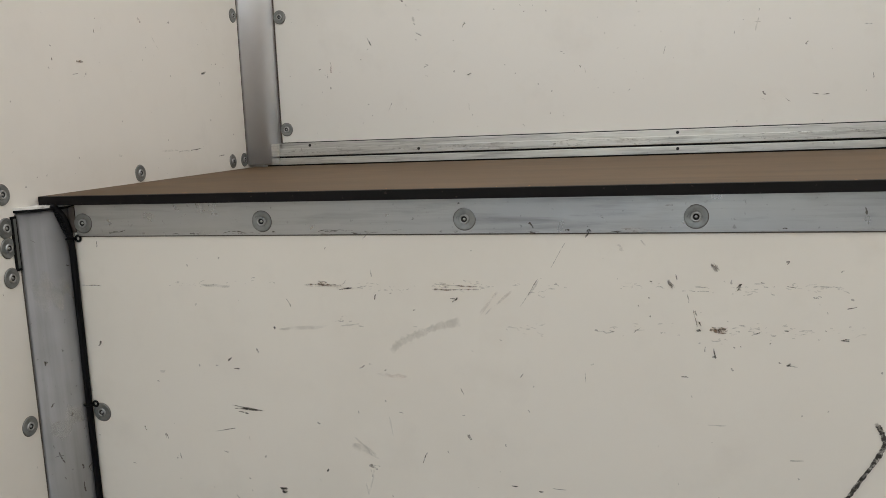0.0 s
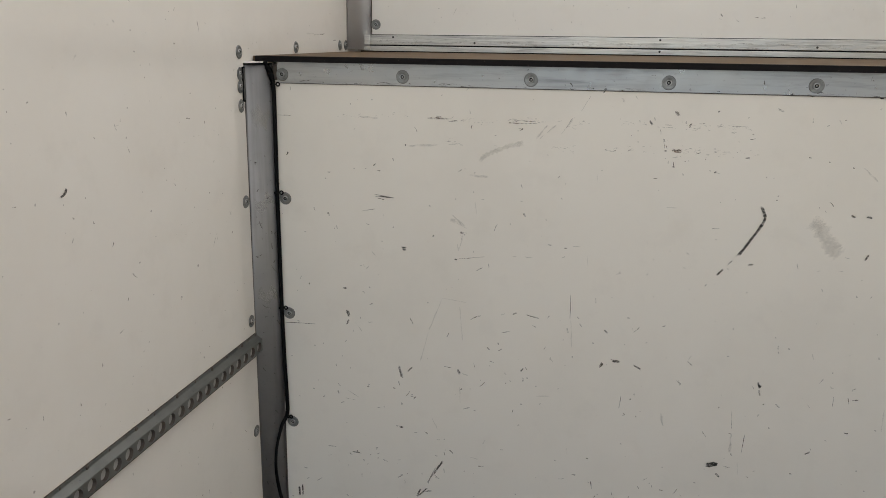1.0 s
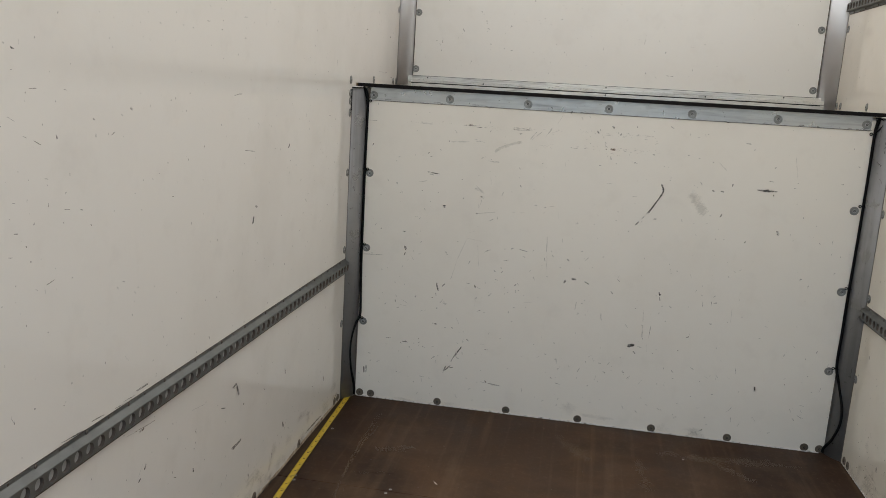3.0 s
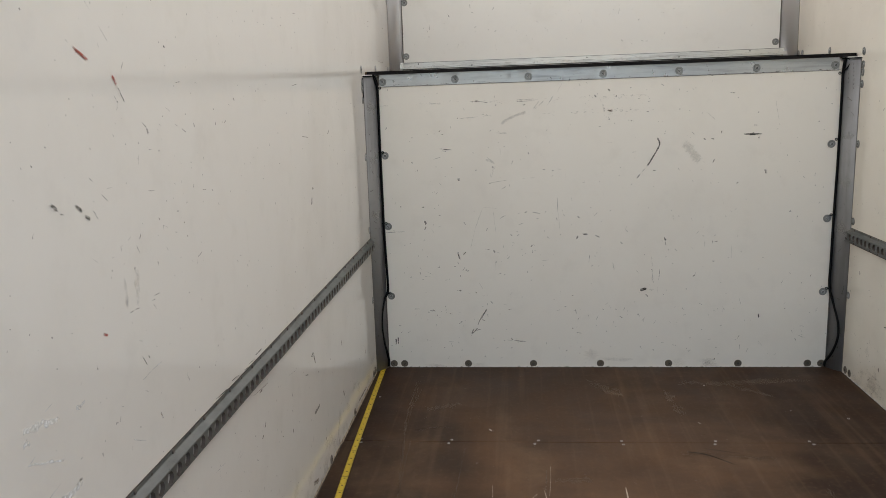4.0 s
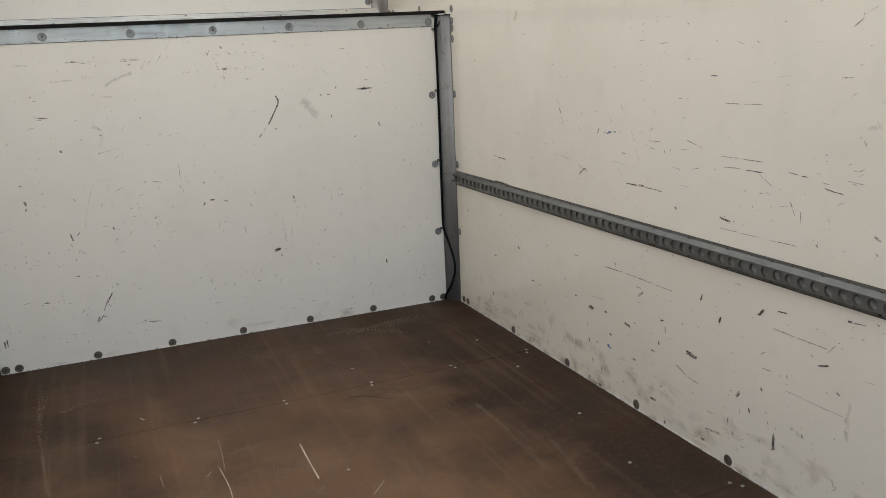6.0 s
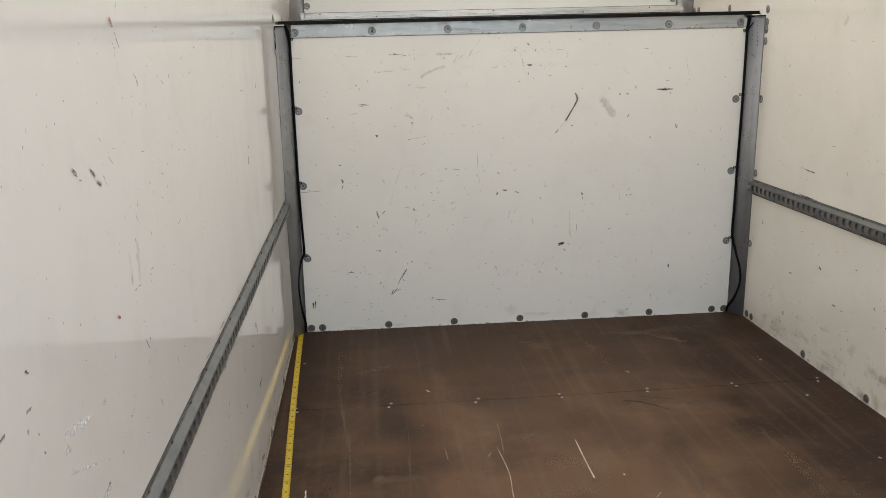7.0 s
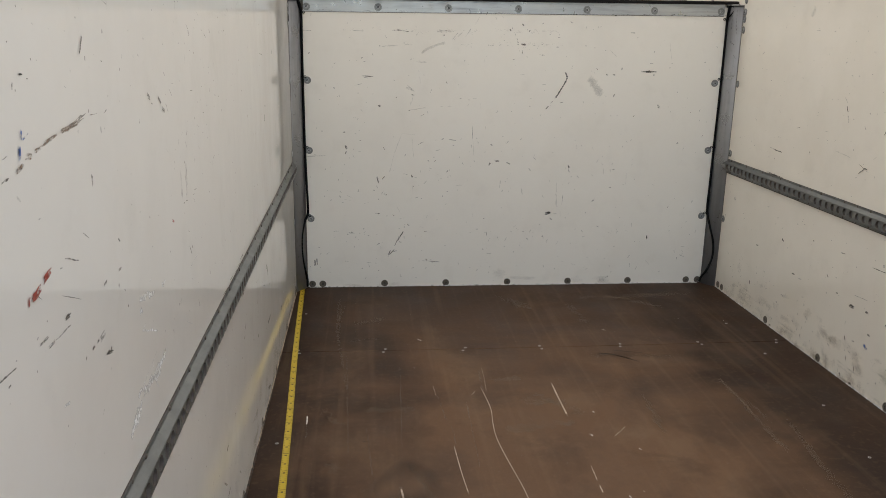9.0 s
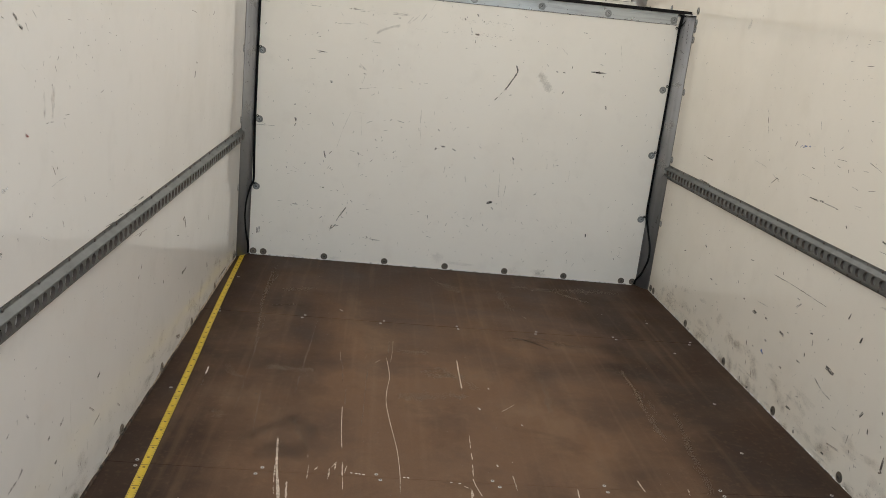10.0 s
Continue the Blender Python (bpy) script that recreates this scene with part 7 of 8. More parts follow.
S("panel", 0.161, 1.154, 0.163, 1.154, 0.0020, M_DRY)
S("panel", 0.180, 1.142, 0.191, 1.141, 0.0029, M_DRY)
S("panel", 0.022, 1.126, 0.025, 1.111, 0.0021, M_DRY)
S("panel", 0.024, 1.113, 0.026, 1.112, 0.0037, M_BLACKMARK)
S("panel", 0.045, 1.099, 0.049, 1.095, 0.0028, M_DRY)
S("panel", 0.105, 1.109, 0.109, 1.108, 0.0030, M_DRY)
S("panel", 0.115, 1.104, 0.120, 1.109, 0.0030, M_DRY)
S("panel", -0.020, 1.084, -0.010, 1.084, 0.0020, M_DRY)
S("panel", -0.137, 1.147, -0.132, 1.146, 0.0029, M_DRY)
S("panel", -0.117, 1.147, -0.109, 1.146, 0.0025, M_GREY)
S("panel", -0.084, 1.144, -0.072, 1.154, 0.0024, M_GREY)
S("panel", -0.064, 1.195, -0.062, 1.194, 0.0017, M_DRY)
S("panel", -0.078, 1.184, -0.076, 1.183, 0.0022, M_DRY)
S("panel", 0.111, 1.245, 0.115, 1.247, 0.0030, M_DRY)
S("panel", 0.113, 1.244, 0.114, 1.243, 0.0035, M_BLACKMARK)
S("panel", -0.105, 1.269, -0.097, 1.259, 0.0054, M_PINK)
S("panel", -0.074, 1.275, -0.067, 1.265, 0.0031, M_PINK)
S("panel", 0.162, 1.179, 0.165, 1.177, 0.0026, M_GREY)
S("panel", -0.013, 1.202, -0.010, 1.187, 0.0018, M_GREY)
S("panel", -0.020, 1.205, -0.014, 1.205, 0.0017, M_GREY)
S("panel", -0.008, 1.205, -0.002, 1.204, 0.0014, M_GREY)
S("panel", 0.000, 1.205, 0.016, 1.205, 0.0017, M_GREY)
S("panel", 0.094, 1.136, 0.095, 1.134, 0.0026, M_DRY)
S("panel", 0.047, 1.128, 0.050, 1.127, 0.0030, M_DRY)
S("panel", -0.151, 1.088, -0.150, 1.069, 0.0014, M_GREY)
S("panel", 0.056, 1.130, 0.058, 1.129, 0.0019, M_GREY)
S("panel", -0.504, 0.967, -0.475, 0.936, 0.0066, M_FAINT)
S("panel", -0.494, 0.948, -0.465, 0.934, 0.0057, M_FAINT)
S("panel", -0.483, 0.923, -0.468, 0.916, 0.0057, M_GREY)
S("panel", -0.481, 0.916, -0.478, 0.902, 0.0027, M_GREY)
S("panel", -0.490, 0.892, -0.486, 0.872, 0.0037, M_FAINT)
S("panel", -0.307, 1.159, -0.274, 1.201, 0.0066, M_PINK)
S("panel", -0.293, 1.164, -0.253, 1.203, 0.0054, M_PINK)
S("panel", -0.243, 1.176, -0.213, 1.222, 0.0024, M_GREY)
S("panel", -0.198, 1.233, -0.175, 1.273, 0.0019, M_GREY)
S("panel", 0.580, 1.036, 0.676, 1.036, 0.0049, M_DRY)
S("panel", 0.609, 1.036, 0.636, 1.035, 0.0134, M_BLACKMARK)
S("panel", 0.497, 1.054, 0.495, 1.042, 0.0061, M_BLACKMARK)
S("panel", 0.649, 1.026, 0.652, 1.014, 0.0040, M_DRY)
S("panel", 0.730, 1.090, 0.712, 1.176, 0.0025, M_FAINT)
S("panel", 0.622, 1.074, 0.650, 1.072, 0.0034, M_GREY)
S("panel", 0.721, 1.053, 0.728, 1.056, 0.0030, M_DRY)
S("panel", 0.731, 1.075, 0.735, 1.074, 0.0030, M_DRY)
S("panel", 0.682, 0.889, 0.688, 0.862, 0.0085, M_GREY)
S("panel", 0.522, 1.210, 0.550, 1.210, 0.0034, M_GREY)
S("floor", -0.747, -0.519, -0.607, -0.445, 0.06, M_RUBBED, lift=0.00128)
trail("floor", [(-0.82, -0.157), (-0.821, -0.386), (-0.813, -0.648), (-0.786, -0.941), (-0.765, -1.19)], 0.013, M_RUBBED, 0.0012)
S("floor", -0.774, -0.71, -0.634, -0.677, 0.03, M_STAIN, lift=0.00144)
S("floor", -0.26, -1.106, -0.134, -1.105, 0.05, M_RUBBED, lift=0.00152)
trail("floor", [(0.203, -0.883), (0.268, -0.907), (0.352, -0.987)], 0.008, M_GOUGE)
S("floor", 0.269, -0.858, 0.39, -0.897, 0.005, M_GOUGE)
S("floor", 0.171, -0.901, 0.508, -0.937, 0.05, M_STAIN, lift=0.00160)
S("floor", 0.289, -0.221, 0.86, -0.168, 0.07, M_RUBBED, lift=0.00120)
S("floor", -0.065, -0.223, 0.045, -0.365, 0.05, M_RUBBED, lift=0.00128)
trail("floor", [(-0.709, -1.858), (-0.625, -1.733), (-0.566, -1.689), (-0.523, -1.747), (-0.497, -1.844)], 0.06, M_STAIN, 0.0013)
S("floor", -0.671, -1.897, -0.513, -1.862, 0.11, M_STAIN, lift=0.00144)
S("floor", -0.171, -1.261, -0.054, -1.314, 0.06, M_RUBBED, lift=0.00152)
S("floor", -0.263, -1.48, -0.018, -1.453, 0.07, M_RUBBED, lift=0.00160)
S("floor", -0.119, -1.227, 0.027, -1.394, 0.06, M_RUBBED, lift=0.00120)
S("floor", -0.705, -1.328, -0.534, -1.322, 0.05, M_RUBBED, lift=0.00128)
S("floor", -0.842, -1.306, -0.773, -1.432, 0.05, M_RUBBED, lift=0.00136)
S("floor", -0.816, -1.663, -0.764, -1.728, 0.04, M_RUBBED, lift=0.00144)
S("floor", 0.587, -1.288, 0.582, -1.494, 0.016, M_RUBBED, lift=0.0024)
S("floor", 0.61, -1.337, 0.611, -1.524, 0.016, M_RUBBED, lift=0.0024)
S("floor", 0.591, -1.136, 0.573, -1.708, 0.03, M_RUBBED, lift=0.00152)
S("floor", 0.671, -1.484, 0.606, -2.007, 0.03, M_RUBBED, lift=0.00160)
S("floor", 0.263, -1.256, 0.243, -1.555, 0.03, M_RUBBED, lift=0.00120)
S("floor", -0.571, -1.689, -0.511, -1.877, 0.02, M_RUBBED, lift=0.00128)
trail("floor", [(-0.604, -1.799), (-0.592, -1.918), (-0.584, -1.988)], 0.0072, M_GASH)
trail("floor", [(-0.587, -1.965), (-0.572, -2.058), (-0.561, -2.135)], 0.0086, M_GASH)
S("floor", -0.593, -1.954, -0.584, -2.049, 0.0029, M_GASH)
S("floor", -0.552, -2.035, -0.543, -2.133, 0.0065, M_GASH)
S("floor", -0.583, -2.054, -0.577, -2.101, 0.003, M_SCRATCH)
trail("floor", [(-0.432, -1.57), (-0.426, -1.734), (-0.418, -1.857)], 0.0029, M_GASH)
S("floor", -0.413, -1.921, -0.409, -1.999, 0.0043, M_GASH)
S("floor", -0.409, -1.999, -0.405, -2.062, 0.0029, M_GASH)
S("floor", -0.4, -1.94, -0.405, -1.979, 0.0043, M_GASH)
S("floor", -0.428, -1.923, -0.442, -1.954, 0.0036, M_GASH)
S("floor", -0.431, -1.929, -0.432, -1.965, 0.0036, M_GASH)
S("floor", -0.445, -1.954, -0.448, -2.018, 0.005, M_SCRATCH)
S("floor", -0.502, -1.943, -0.502, -2.023, 0.003, M_SCRATCH)
S("floor", -0.486, -1.971, -0.477, -1.952, 0.006, M_SCRATCH)
S("floor", -0.51, -1.887, -0.509, -1.914, 0.003, M_SCRATCH)
S("floor", -0.39, -1.975, -0.383, -1.977, 0.005, M_CHIP)
S("floor", -0.368, -1.978, -0.36, -1.98, 0.005, M_CHIP)
S("floor", -0.247, -1.982, -0.24, -1.984, 0.005, M_CHIP)
S("floor", -0.237, -1.984, -0.229, -1.986, 0.005, M_CHIP)
S("floor", -0.121, -1.995, -0.113, -1.997, 0.005, M_CHIP)
S("floor", -0.098, -1.999, -0.09, -2.001, 0.005, M_CHIP)
S("floor", -0.357, -1.98, -0.349, -1.982, 0.005, M_CHIP)
S("floor", -0.377, -1.976, -0.369, -1.978, 0.005, M_CHIP)
trail("floor", [(-0.035, -1.141), (-0.037, -1.273), (-0.037, -1.412)], 0.0046, M_GASH)
S("floor", -0.043, -1.721, -0.046, -1.807, 0.0029, M_GASH)
S("floor", -0.046, -1.83, -0.047, -1.871, 0.0043, M_GASH)
S("floor", -0.049, -1.893, -0.053, -1.963, 0.0029, M_GASH)
trail("floor", [(-0.056, -1.966), (-0.051, -2.005), (-0.037, -2.064)], 0.0029, M_GASH)
S("floor", -0.065, -2.029, -0.066, -2.077, 0.0079, M_GASH)
S("floor", -0.085, -2.009, -0.062, -2.029, 0.005, M_SCRATCH)
S("floor", 0.059, -1.94, 0.061, -2.023, 0.004, M_SCRATCH)
S("floor", 0.067, -1.869, 0.07, -1.875, 0.0029, M_GASH)
S("floor", 0.022, -1.889, 0.022, -1.901, 0.004, M_CHIP)
S("floor", 0.004, -1.533, 0.01, -1.549, 0.006, M_CHIP)
S("floor", 0.13, -1.635, 0.136, -1.645, 0.004, M_CHIP)
S("floor", 0.054, -1.381, 0.058, -1.389, 0.004, M_CHIP)
trail("floor", [(0.076, -1.556), (0.106, -1.524), (0.133, -1.491)], 0.003, M_SCRATCH)
S("floor", 0.23, -1.997, 0.223, -2.064, 0.0036, M_GASH)
trail("floor", [(0.415, -1.935), (0.417, -1.97), (0.421, -1.999)], 0.0043, M_GASH)
S("floor", 0.55, -1.971, 0.543, -2.012, 0.004, M_SCRATCH)
S("floor", -0.708, -1.536, -0.701, -1.539, 0.006, M_BLACKMARK)
trail("floor", [(-0.268, -0.984), (-0.273, -1.124), (-0.281, -1.229)], 0.0020, M_SCRATCH)
S("floor", -0.334, -1.228, -0.318, -1.2, 0.004, M_SCRATCH)
trail("floor", [(-0.298, -1.145), (-0.289, -1.231), (-0.283, -1.341), (-0.291, -1.441), (-0.294, -1.534), (-0.285, -1.642), (-0.27, -1.766), (-0.261, -1.848), (-0.255, -1.969), (-0.256, -2.092)], 0.0024, M_GASH)
S("floor", -0.463, -1.141, -0.458, -1.232, 0.0030, M_SCRATCH)
S("floor", -0.454, -1.204, -0.439, -1.407, 0.0066, M_WEAK)
S("floor", -0.427, -1.449, -0.423, -1.572, 0.0055, M_WEAK)
S("floor", -0.284, -1.019, -0.291, -1.240, 0.0053, M_WEAK)
S("floor", -0.774, -0.809, -0.751, -1.680, 0.0063, M_WEAK)
S("floor", -0.568, -0.839, -0.590, -1.586, 0.0053, M_WEAK)
S("floor", -0.700, -1.425, -0.675, -1.829, 0.0055, M_WEAK)
S("floor", -0.359, -1.264, -0.369, -1.735, 0.0053, M_WEAK)
S("floor", -0.814, -0.163, -0.803, -0.771, 0.0090, M_RUBBED)
S("floor", -0.789, -0.265, -0.808, -0.492, 0.0075, M_WEAK)
S("floor", -0.890, -1.357, -0.888, -1.418, 0.0054, M_CHIP)
S("floor", -0.887, -1.406, -0.883, -1.510, 0.0054, M_WEAK)
S("floor", 0.232, -0.284, 0.251, -0.561, 0.0448, M_RUBBED)
S("floor", -0.091, -0.160, 0.050, -0.320, 0.0500, M_RUBBED)
S("floor", 0.470, -0.198, 0.654, -0.363, 0.0500, M_RUBBED)
trail("panel", ((0.227, 1.032), (0.233, 1.021), (0.238, 1.007), (0.237, 0.998), (0.227, 0.976), (0.210, 0.948), (0.194, 0.920), (0.183, 0.906)), 0.0075, M_BLACKMARK)
trail("panel", ((0.176, 0.897), (0.171, 0.892), (0.167, 0.887)), 0.0028, M_BLACKMARK)
trail("panel", ((0.157, 0.875), (0.151, 0.867), (0.144, 0.859)), 0.0050, M_BLACKMARK)
trail("panel", ((0.339, 1.004), (0.356, 0.993), (0.375, 0.967), (0.396, 0.937), (0.408, 0.926)), 0.0390, M_SMEAR)
trail("panel", ((-0.437, 1.104), (-0.424, 1.119), (-0.397, 1.132), (-0.363, 1.146), (-0.330, 1.154)), 0.0130, M_SMEAR)
trail("left", ((-3.143, 1.262), (-3.138, 1.247), (-3.120, 1.231), (-3.113, 1.216), (-3.105, 1.201), (-3.094, 1.179), (-3.084, 1.158)), 0.0221, M_FAINT)
rub("panel", -0.102, 1.210, -0.051, 1.210, 14, 0.004, M_SPECK)
rub("panel", -0.018, 1.206, 0.179, 1.213, 34, 0.004, M_SPECK)
rub("panel", -0.137, 1.146, -0.001, 1.151, 16, 0.005, M_SPECK)
rub("panel", 0.007, 1.152, 0.096, 1.152, 26, 0.009, M_SPECK)
rub("panel", 0.088, 1.151, 0.211, 1.156, 20, 0.006, M_SPECK)
rub("panel", -0.520, 1.202, -0.398, 1.203, 22, 0.004, M_SPECK)
rub("panel", -0.375, 1.205, -0.296, 1.208, 26, 0.004, M_SPECK)
rub("panel", -0.251, 1.210, -0.168, 1.207, 16, 0.005, M_SPECK)
rub("panel", -0.800, 1.202, -0.633, 1.210, 20, 0.005, M_SPECK)
rub("panel", -0.523, 1.145, -0.468, 1.149, 12, 0.005, M_SPECK)
rub("panel", -0.266, 1.151, -0.213, 1.148, 10, 0.005, M_SPECK)
S("left", -2.231, 0.7994, -2.277, 0.7976, 0.0024, M_PALE)
S("left", -2.277, 0.7976, -2.316, 0.7922, 0.0024, M_PALE)
S("left", -2.59, 0.86, -2.611, 0.8559, 0.0018, M_PALE)
S("left", -2.645, 0.8048, -2.665, 0.7977, 0.0024, M_PALE)
S("left", -2.593, 0.7396, -2.648, 0.7282, 0.0018, M_PALE)
S("left", -2.648, 0.7282, -2.702, 0.7163, 0.0018, M_PALE)
S("left", -2.621, 0.7382, -2.621, 0.6983, 0.0018, M_PALE)
S("left", -1.867, 0.455, -1.896, 0.4409, 0.0018, M_PALE)
S("left", -2.002, 0.4902, -2.001, 0.4696, 0.0030, M_PALE)
S("left", -2.003, 0.4652, -2.007, 0.4324, 0.0024, M_PALE)
S("left", -1.97, 0.4711, -2.029, 0.4746, 0.0024, M_PALE)
S("left", -2.374, 0.7075, -2.323, 0.6833, 0.0018, M_PALE)
S("left", -2.617, 0.6992, -2.6, 0.68, 0.0036, M_PALE)
S("left", -2.262, 0.52, -2.261, 0.5053, 0.0024, M_PALE)
S("left", -2.551, 0.718, -2.56, 0.7175, 0.005, M_DRY)
S("left", -2.029, 0.2706, -2.054, 0.2621, 0.006, M_DRY)
S("left", -2.267, 0.2657, -2.297, 0.2579, 0.006, M_GREY)
S("left", -2.484, 0.267, -2.508, 0.2554, 0.007, M_GREY)
S("left", -2.508, 0.2542, -2.553, 0.2512, 0.005, M_GREY)
S("left", -2.537, 0.3696, -2.549, 0.3646, 0.005, M_DRY)
S("left", -2.347, 0.2629, -2.362, 0.2605, 0.005, M_DRY)
S("left", -2.313, 0.1875, -2.329, 0.1857, 0.005, M_DRY)
S("left", -2.462, 0.3721, -2.45, 0.355, 0.005, M_GREY)
S("left", -2.505, 0.3785, -2.498, 0.3702, 0.008, M_GREY)
S("left", -2.118, 0.2181, -2.071, 0.1826, 0.004, M_BROWN)
S("left", -2.03, 0.1589, -2.088, 0.1485, 0.004, M_GREY)
S("left", -1.96, 0.0256, -1.992, 0.0171, 0.004, M_DRY)
S("left", -1.743, -0.0069, -1.76, -0.0129, 0.005, M_DRY)
S("left", -1.904, 0.1238, -1.87, 0.097, 0.004, M_GREY)
S("left", -2.229, 0.2937, -2.229, 0.2024, 0.003, M_FAINT)
S("left", -2.427, 0.1933, -2.43, 0.1874, 0.004, M_DRY)
S("left", -2.261, 0.0918, -2.268, 0.0818, 0.004, M_GREY)
S("left", -1.59, 0.1296, -1.57, 0.1103, 0.0030, M_PALE)
S("left", -1.914, 0.3104, -1.9, 0.2985, 0.0036, M_PALE)
S("left", -1.689, 0.4491, -1.71, 0.4223, 0.0018, M_PALE)
S("left", -1.998, 0.4772, -2.006, 0.4626, 0.0014, M_PALE)
S("left", -1.849, 0.4407, -1.891, 0.4376, 0.0011, M_PALE)
S("left", -3.169, 1.292, -3.134, 1.294, 0.0050, M_SMEAR)
S("left", -3.152, 1.293, -3.135, 1.294, 0.0040, M_SMEAR)
S("left", -3.028, 1.297, -3.019, 1.292, 0.0030, M_DRY)
S("left", -2.701, 1.277, -2.703, 1.257, 0.0018, M_GREY)
S("left", -2.722, 1.269, -2.696, 1.263, 0.0018, M_GREY)
S("left", -2.892, 1.297, -2.862, 1.296, 0.0040, M_FAINT)
S("left", -3.016, 1.27, -3.012, 1.268, 0.0036, M_FAINT)
S("left", -2.817, 1.134, -2.778, 1.133, 0.0017, M_BROWN)
S("left", -2.754, 1.13, -2.74, 1.134, 0.0018, M_DRY)
S("left", -2.652, 1.2, -2.652, 1.193, 0.0018, M_GREY)
S("left", -3.143, 1.261, -3.137, 1.248, 0.0050, M_FAINT)
S("left", -3.193, 1.219, -3.191, 1.212, 0.0040, M_FAINT)
S("left", -2.297, 0.995, -2.302, 0.925, 0.02, M_FAINT)
S("left", -2.55, 0.719, -2.537, 0.719, 0.004, M_DRY)
S("left", -2.537, 0.749, -2.53, 0.75, 0.003, M_GREY)
# many small ones
fine_marks("panel", 110, (-0.95, 0.95, 0.30, 1.27), 11, (70, 45), (0.004, 0.016), ((M_DRY, 0.45), (M_GREY, 0.55)))
fine_marks("panel", 110, (-0.95, 0.93, 0.03, 0.30), 21, (50, 60), (0.004, 0.030), ((M_DRY, 0.25), (M_GREY, 0.45), (M_BROWN, 0.3)))
fine_marks("left", 90, (-2.7, -0.1, 0.06, 1.7), 12, (110, 40), (0.004, 0.02), ((M_DRY, 0.3), (M_GREY, 0.5), (M_BROWN, 0.2)))
fine_marks("left", 110, (-2.6, -0.2, 0.02, 0.2), 25, (100, 50), (0.004, 0.024), ((M_DRY, 0.2), (M_GREY, 0.4), (M_BROWN, 0.2), (M_PALE, 0.2)))
fine_marks("left", 24, (-1.1, -0.1, 0.65, 1.7), 23, (110, 40), (0.005, 0.03), ((M_DRY, 0.5), (M_GREY, 0.5)))
fine_marks("left", 8, (0.05, 0.7, 1.4, 2.0), 13, (110, 40), (0.005, 0.03), ((M_DRY, 0.4), (M_GREY, 0.6)))
fine_marks("right", 160, (-3.0, -0.1, 0.06, 1.4), 14, (175, 35), (0.004, 0.025), ((M_DRY, 0.3), (M_GREY, 0.5), (M_BROWN, 0.2)))
fine_marks("right", 170, (-2.6, -0.2, 0.02, 0.22), 24, (100, 50), (0.004, 0.024), ((M_DRY, 0.4), (M_GREY, 0.2), (M_BROWN, 0.4)))
fine_marks("right", 24, (-2.4, 0.7, 1.4, 2.0), 15, (100, 40), (0.005, 0.03), ((M_DRY, 0.4), (M_GREY, 0.6)))
fine_marks("upper", 14, (-0.9, 0.9, 1.42, 2.0), 16, (80, 40), (0.005, 0.025), ((M_DRY, 0.4), (M_GREY, 0.4), (M_PINK, 0.2)))
fine_marks("floor", 150, (-0.9, 1.0, -2.6, -0.1), 17, (90, 50), (0.004, 0.03), ((M_WEAK, 0.92), (M_CHIP, 0.08)))


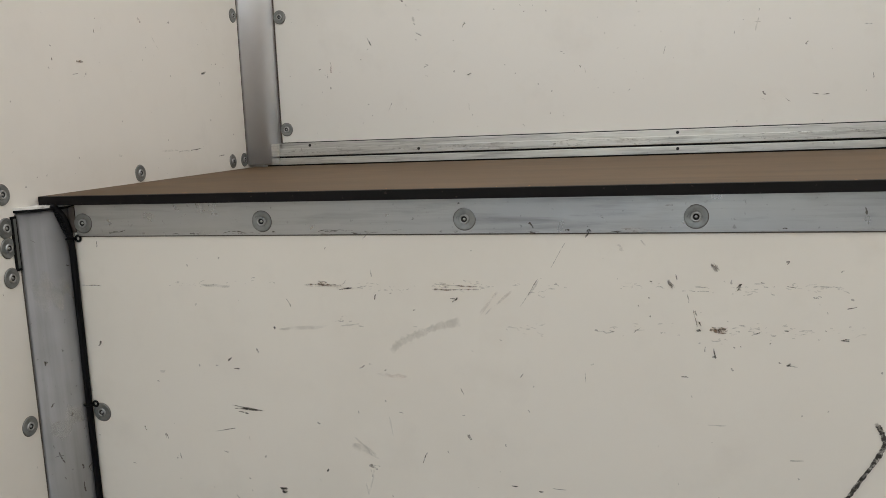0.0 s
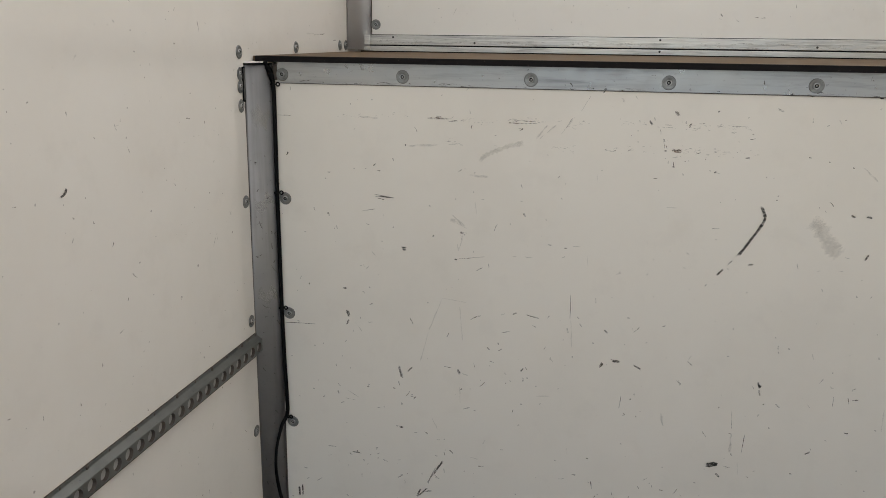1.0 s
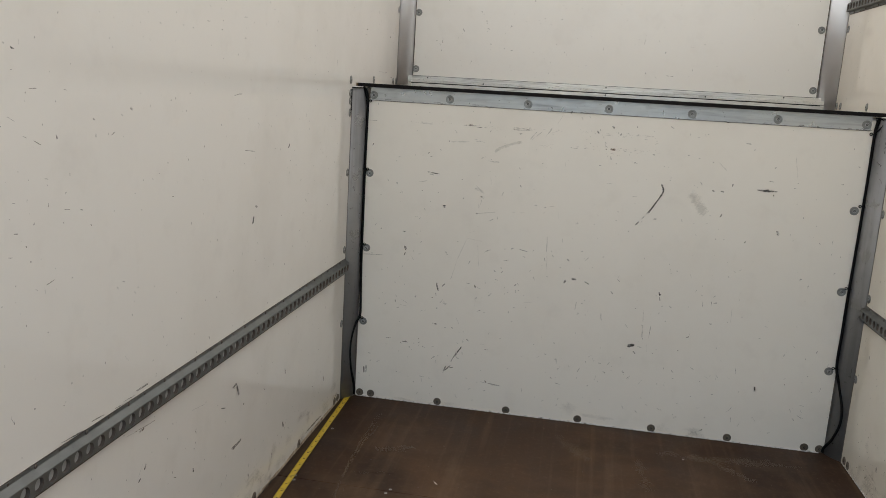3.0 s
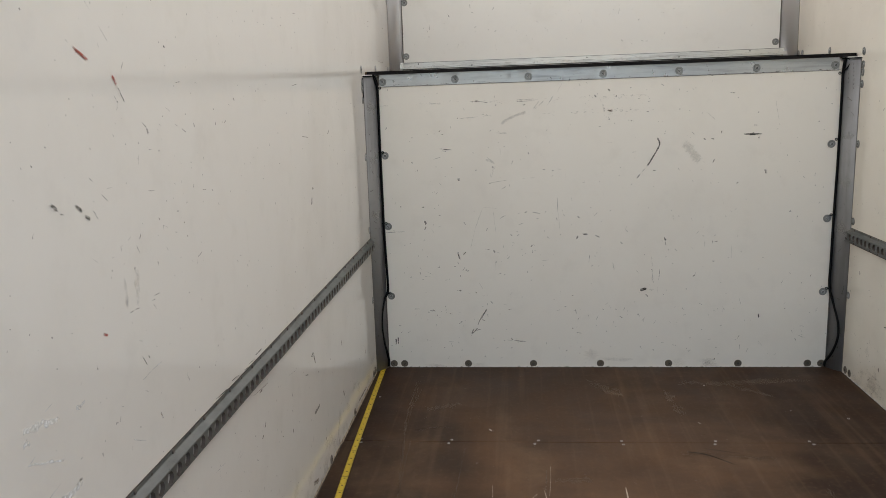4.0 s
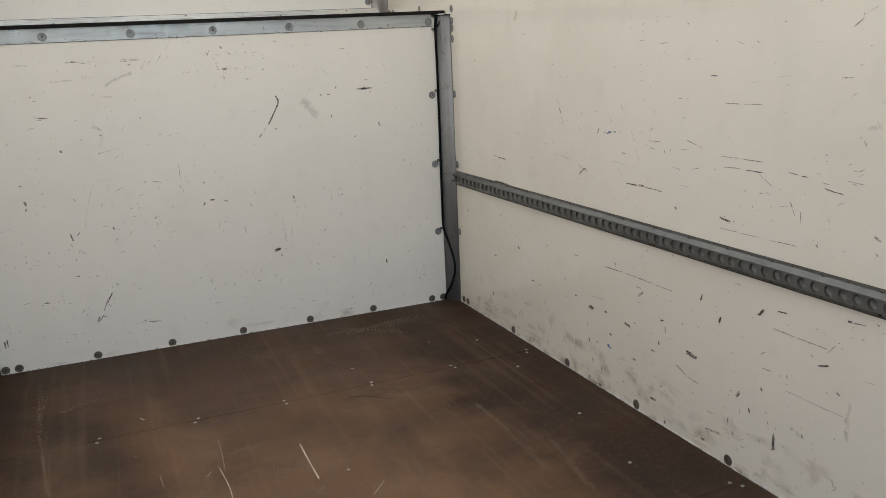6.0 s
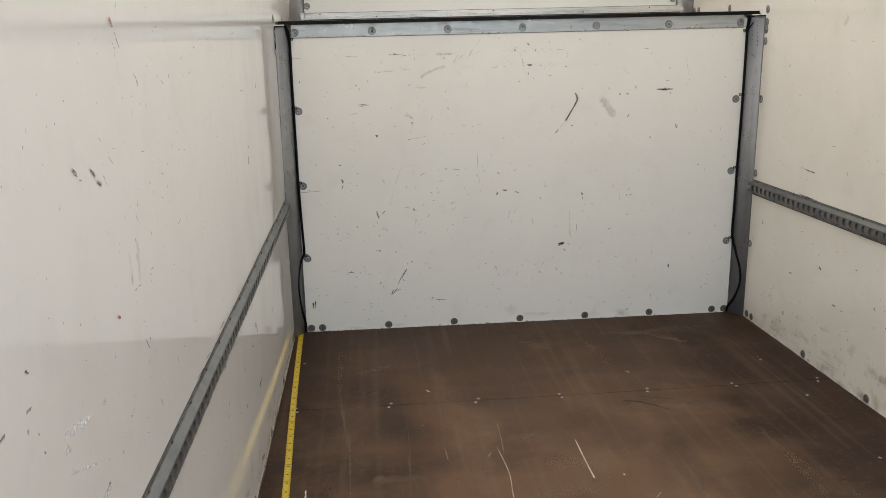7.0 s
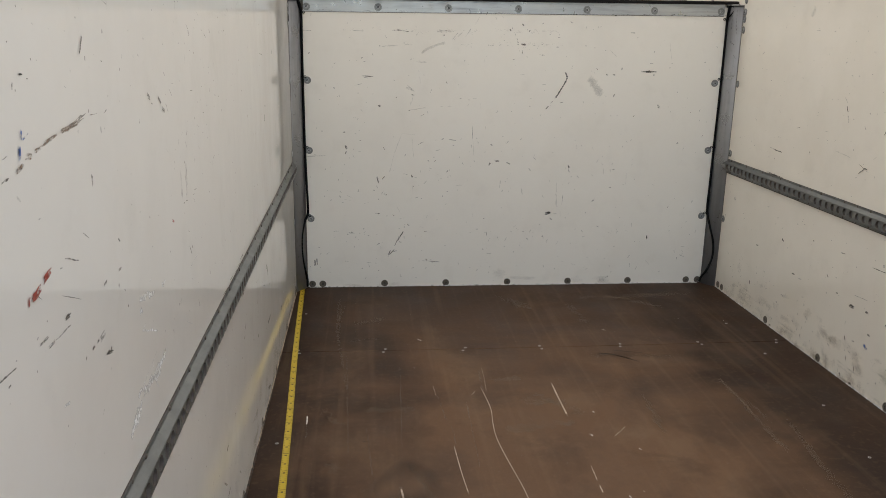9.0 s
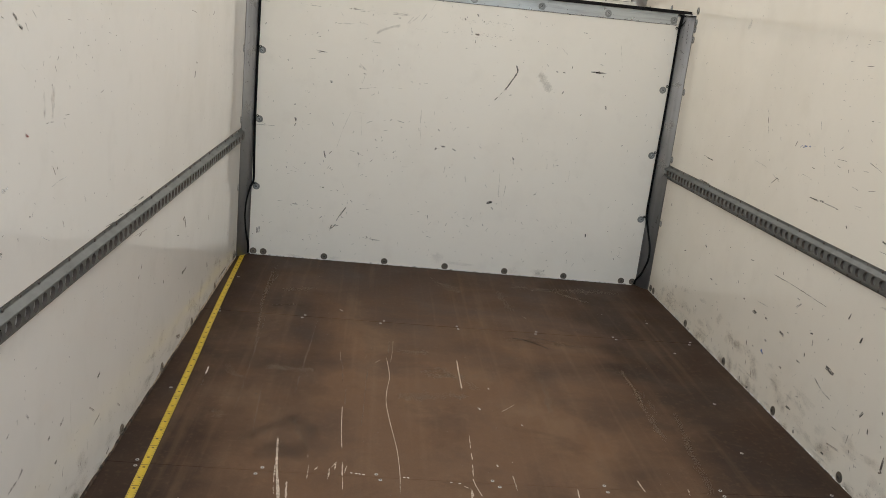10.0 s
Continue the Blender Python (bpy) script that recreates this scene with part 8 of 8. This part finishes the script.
def dirt(surface, count, u0, u1, top, seed):
    """Brown grime in blotches above the floor."""
    rng = random.Random(seed)
    bm = bmesh.new()
    uv = bm.loops.layers.uv.verify()
    for _ in range(count):
        u, v = rng.uniform(u0, u1), 0.006 + top * rng.random() ** 1.8
        ru, rv = rng.uniform(0.012, 0.07), rng.uniform(0.006, 0.03)
        lift = rng.uniform(0.0005, 0.0009)
        ring = []
        mid = bm.verts.new(on(surface, u, v, lift))
        for k in range(22):
            t = 2 * math.pi * k / 22
            r = 1 + 0.3 * math.sin(2 * t + u * 30) + rng.uniform(-0.3, 0.3)
            ring.append(bm.verts.new(on(surface, u + ru * r * math.cos(t), max(0.004, v + rv * r * math.sin(t)), lift)))
        for k in range(22):
            f = bm.faces.new((mid, ring[k], ring[(k + 1) % 22]))
            for lp, q in zip(f.loops, ((0.5, 0.5), (0.5, 0.0), (0.5, 0.0))):
                lp[uv].uv = q
    tagged(part("grime", bm, M_DIRT, OWNER[surface], "brown grime above the floor"), kind="stuff")


dirt("right", 190, -3.4, -0.2, 0.17, 31)
dirt("left", 100, -3.4, -0.1, 0.12, 32)
dirt("panel", 8, -0.95, 0.82, 0.07, 33)

fine_marks("strip", 44, (-0.94, 0.94, 1.289, 1.331), 41, (60, 60), (0.003, 0.016), ((M_DRY, 0.15), (M_SPECK, 0.85)))
fine_marks("strip", 90, (-0.94, 0.94, 1.2868, 1.2905), 42, (0, 4), (0.006, 0.05), ((M_DRY, 0.3), (M_SPECK, 0.7)))
fine_marks("sill", 160, (-0.98, 0.95, 1.3725, 1.3895), 43, (0, 3), (0.01, 0.08), ((M_SPECK, 1.0),))
# pen-like dashes and stains on the lower posts
for _i in range(5):
    S("post_r", 0.050, 1.312 - 0.017 * _i, 0.0505, 1.302 - 0.017 * _i, 0.0022, M_BLACKMARK)
for _i in range(7):
    S("post_r", 0.030 - 0.001 * _i, 1.318 - 0.016 * _i, 0.0295 - 0.001 * _i, 1.307 - 0.016 * _i, 0.0026, M_BLACKMARK)
for _u, _v in ((0.034, 1.172), (0.042, 1.180), (0.026, 1.169), (0.038, 1.176)):
    S("post_r", _u, _v, _u + 0.007, _v - 0.006, 0.004, M_DRY)
fine_marks("post_r", 40, (0.01, 0.075, 0.05, 1.2), 44, (90, 50), (0.004, 0.03), ((M_DRY, 0.5), (M_GREY, 0.5)))
fine_marks("post_l", 44, (0.01, 0.075, 0.05, 1.3), 45, (90, 50), (0.004, 0.03), ((M_DRY, 0.5), (M_GREY, 0.5)))
for _n, _v in (("post_l", 1.19), ("post_l", 0.97), ("post_l", 0.72), ("post_r", 1.02), ("post_r", 0.63), ("post_r", 0.82)):
    S(_n, 0.012, _v, 0.072, _v + 0.008, 0.05, M_SMEAR)
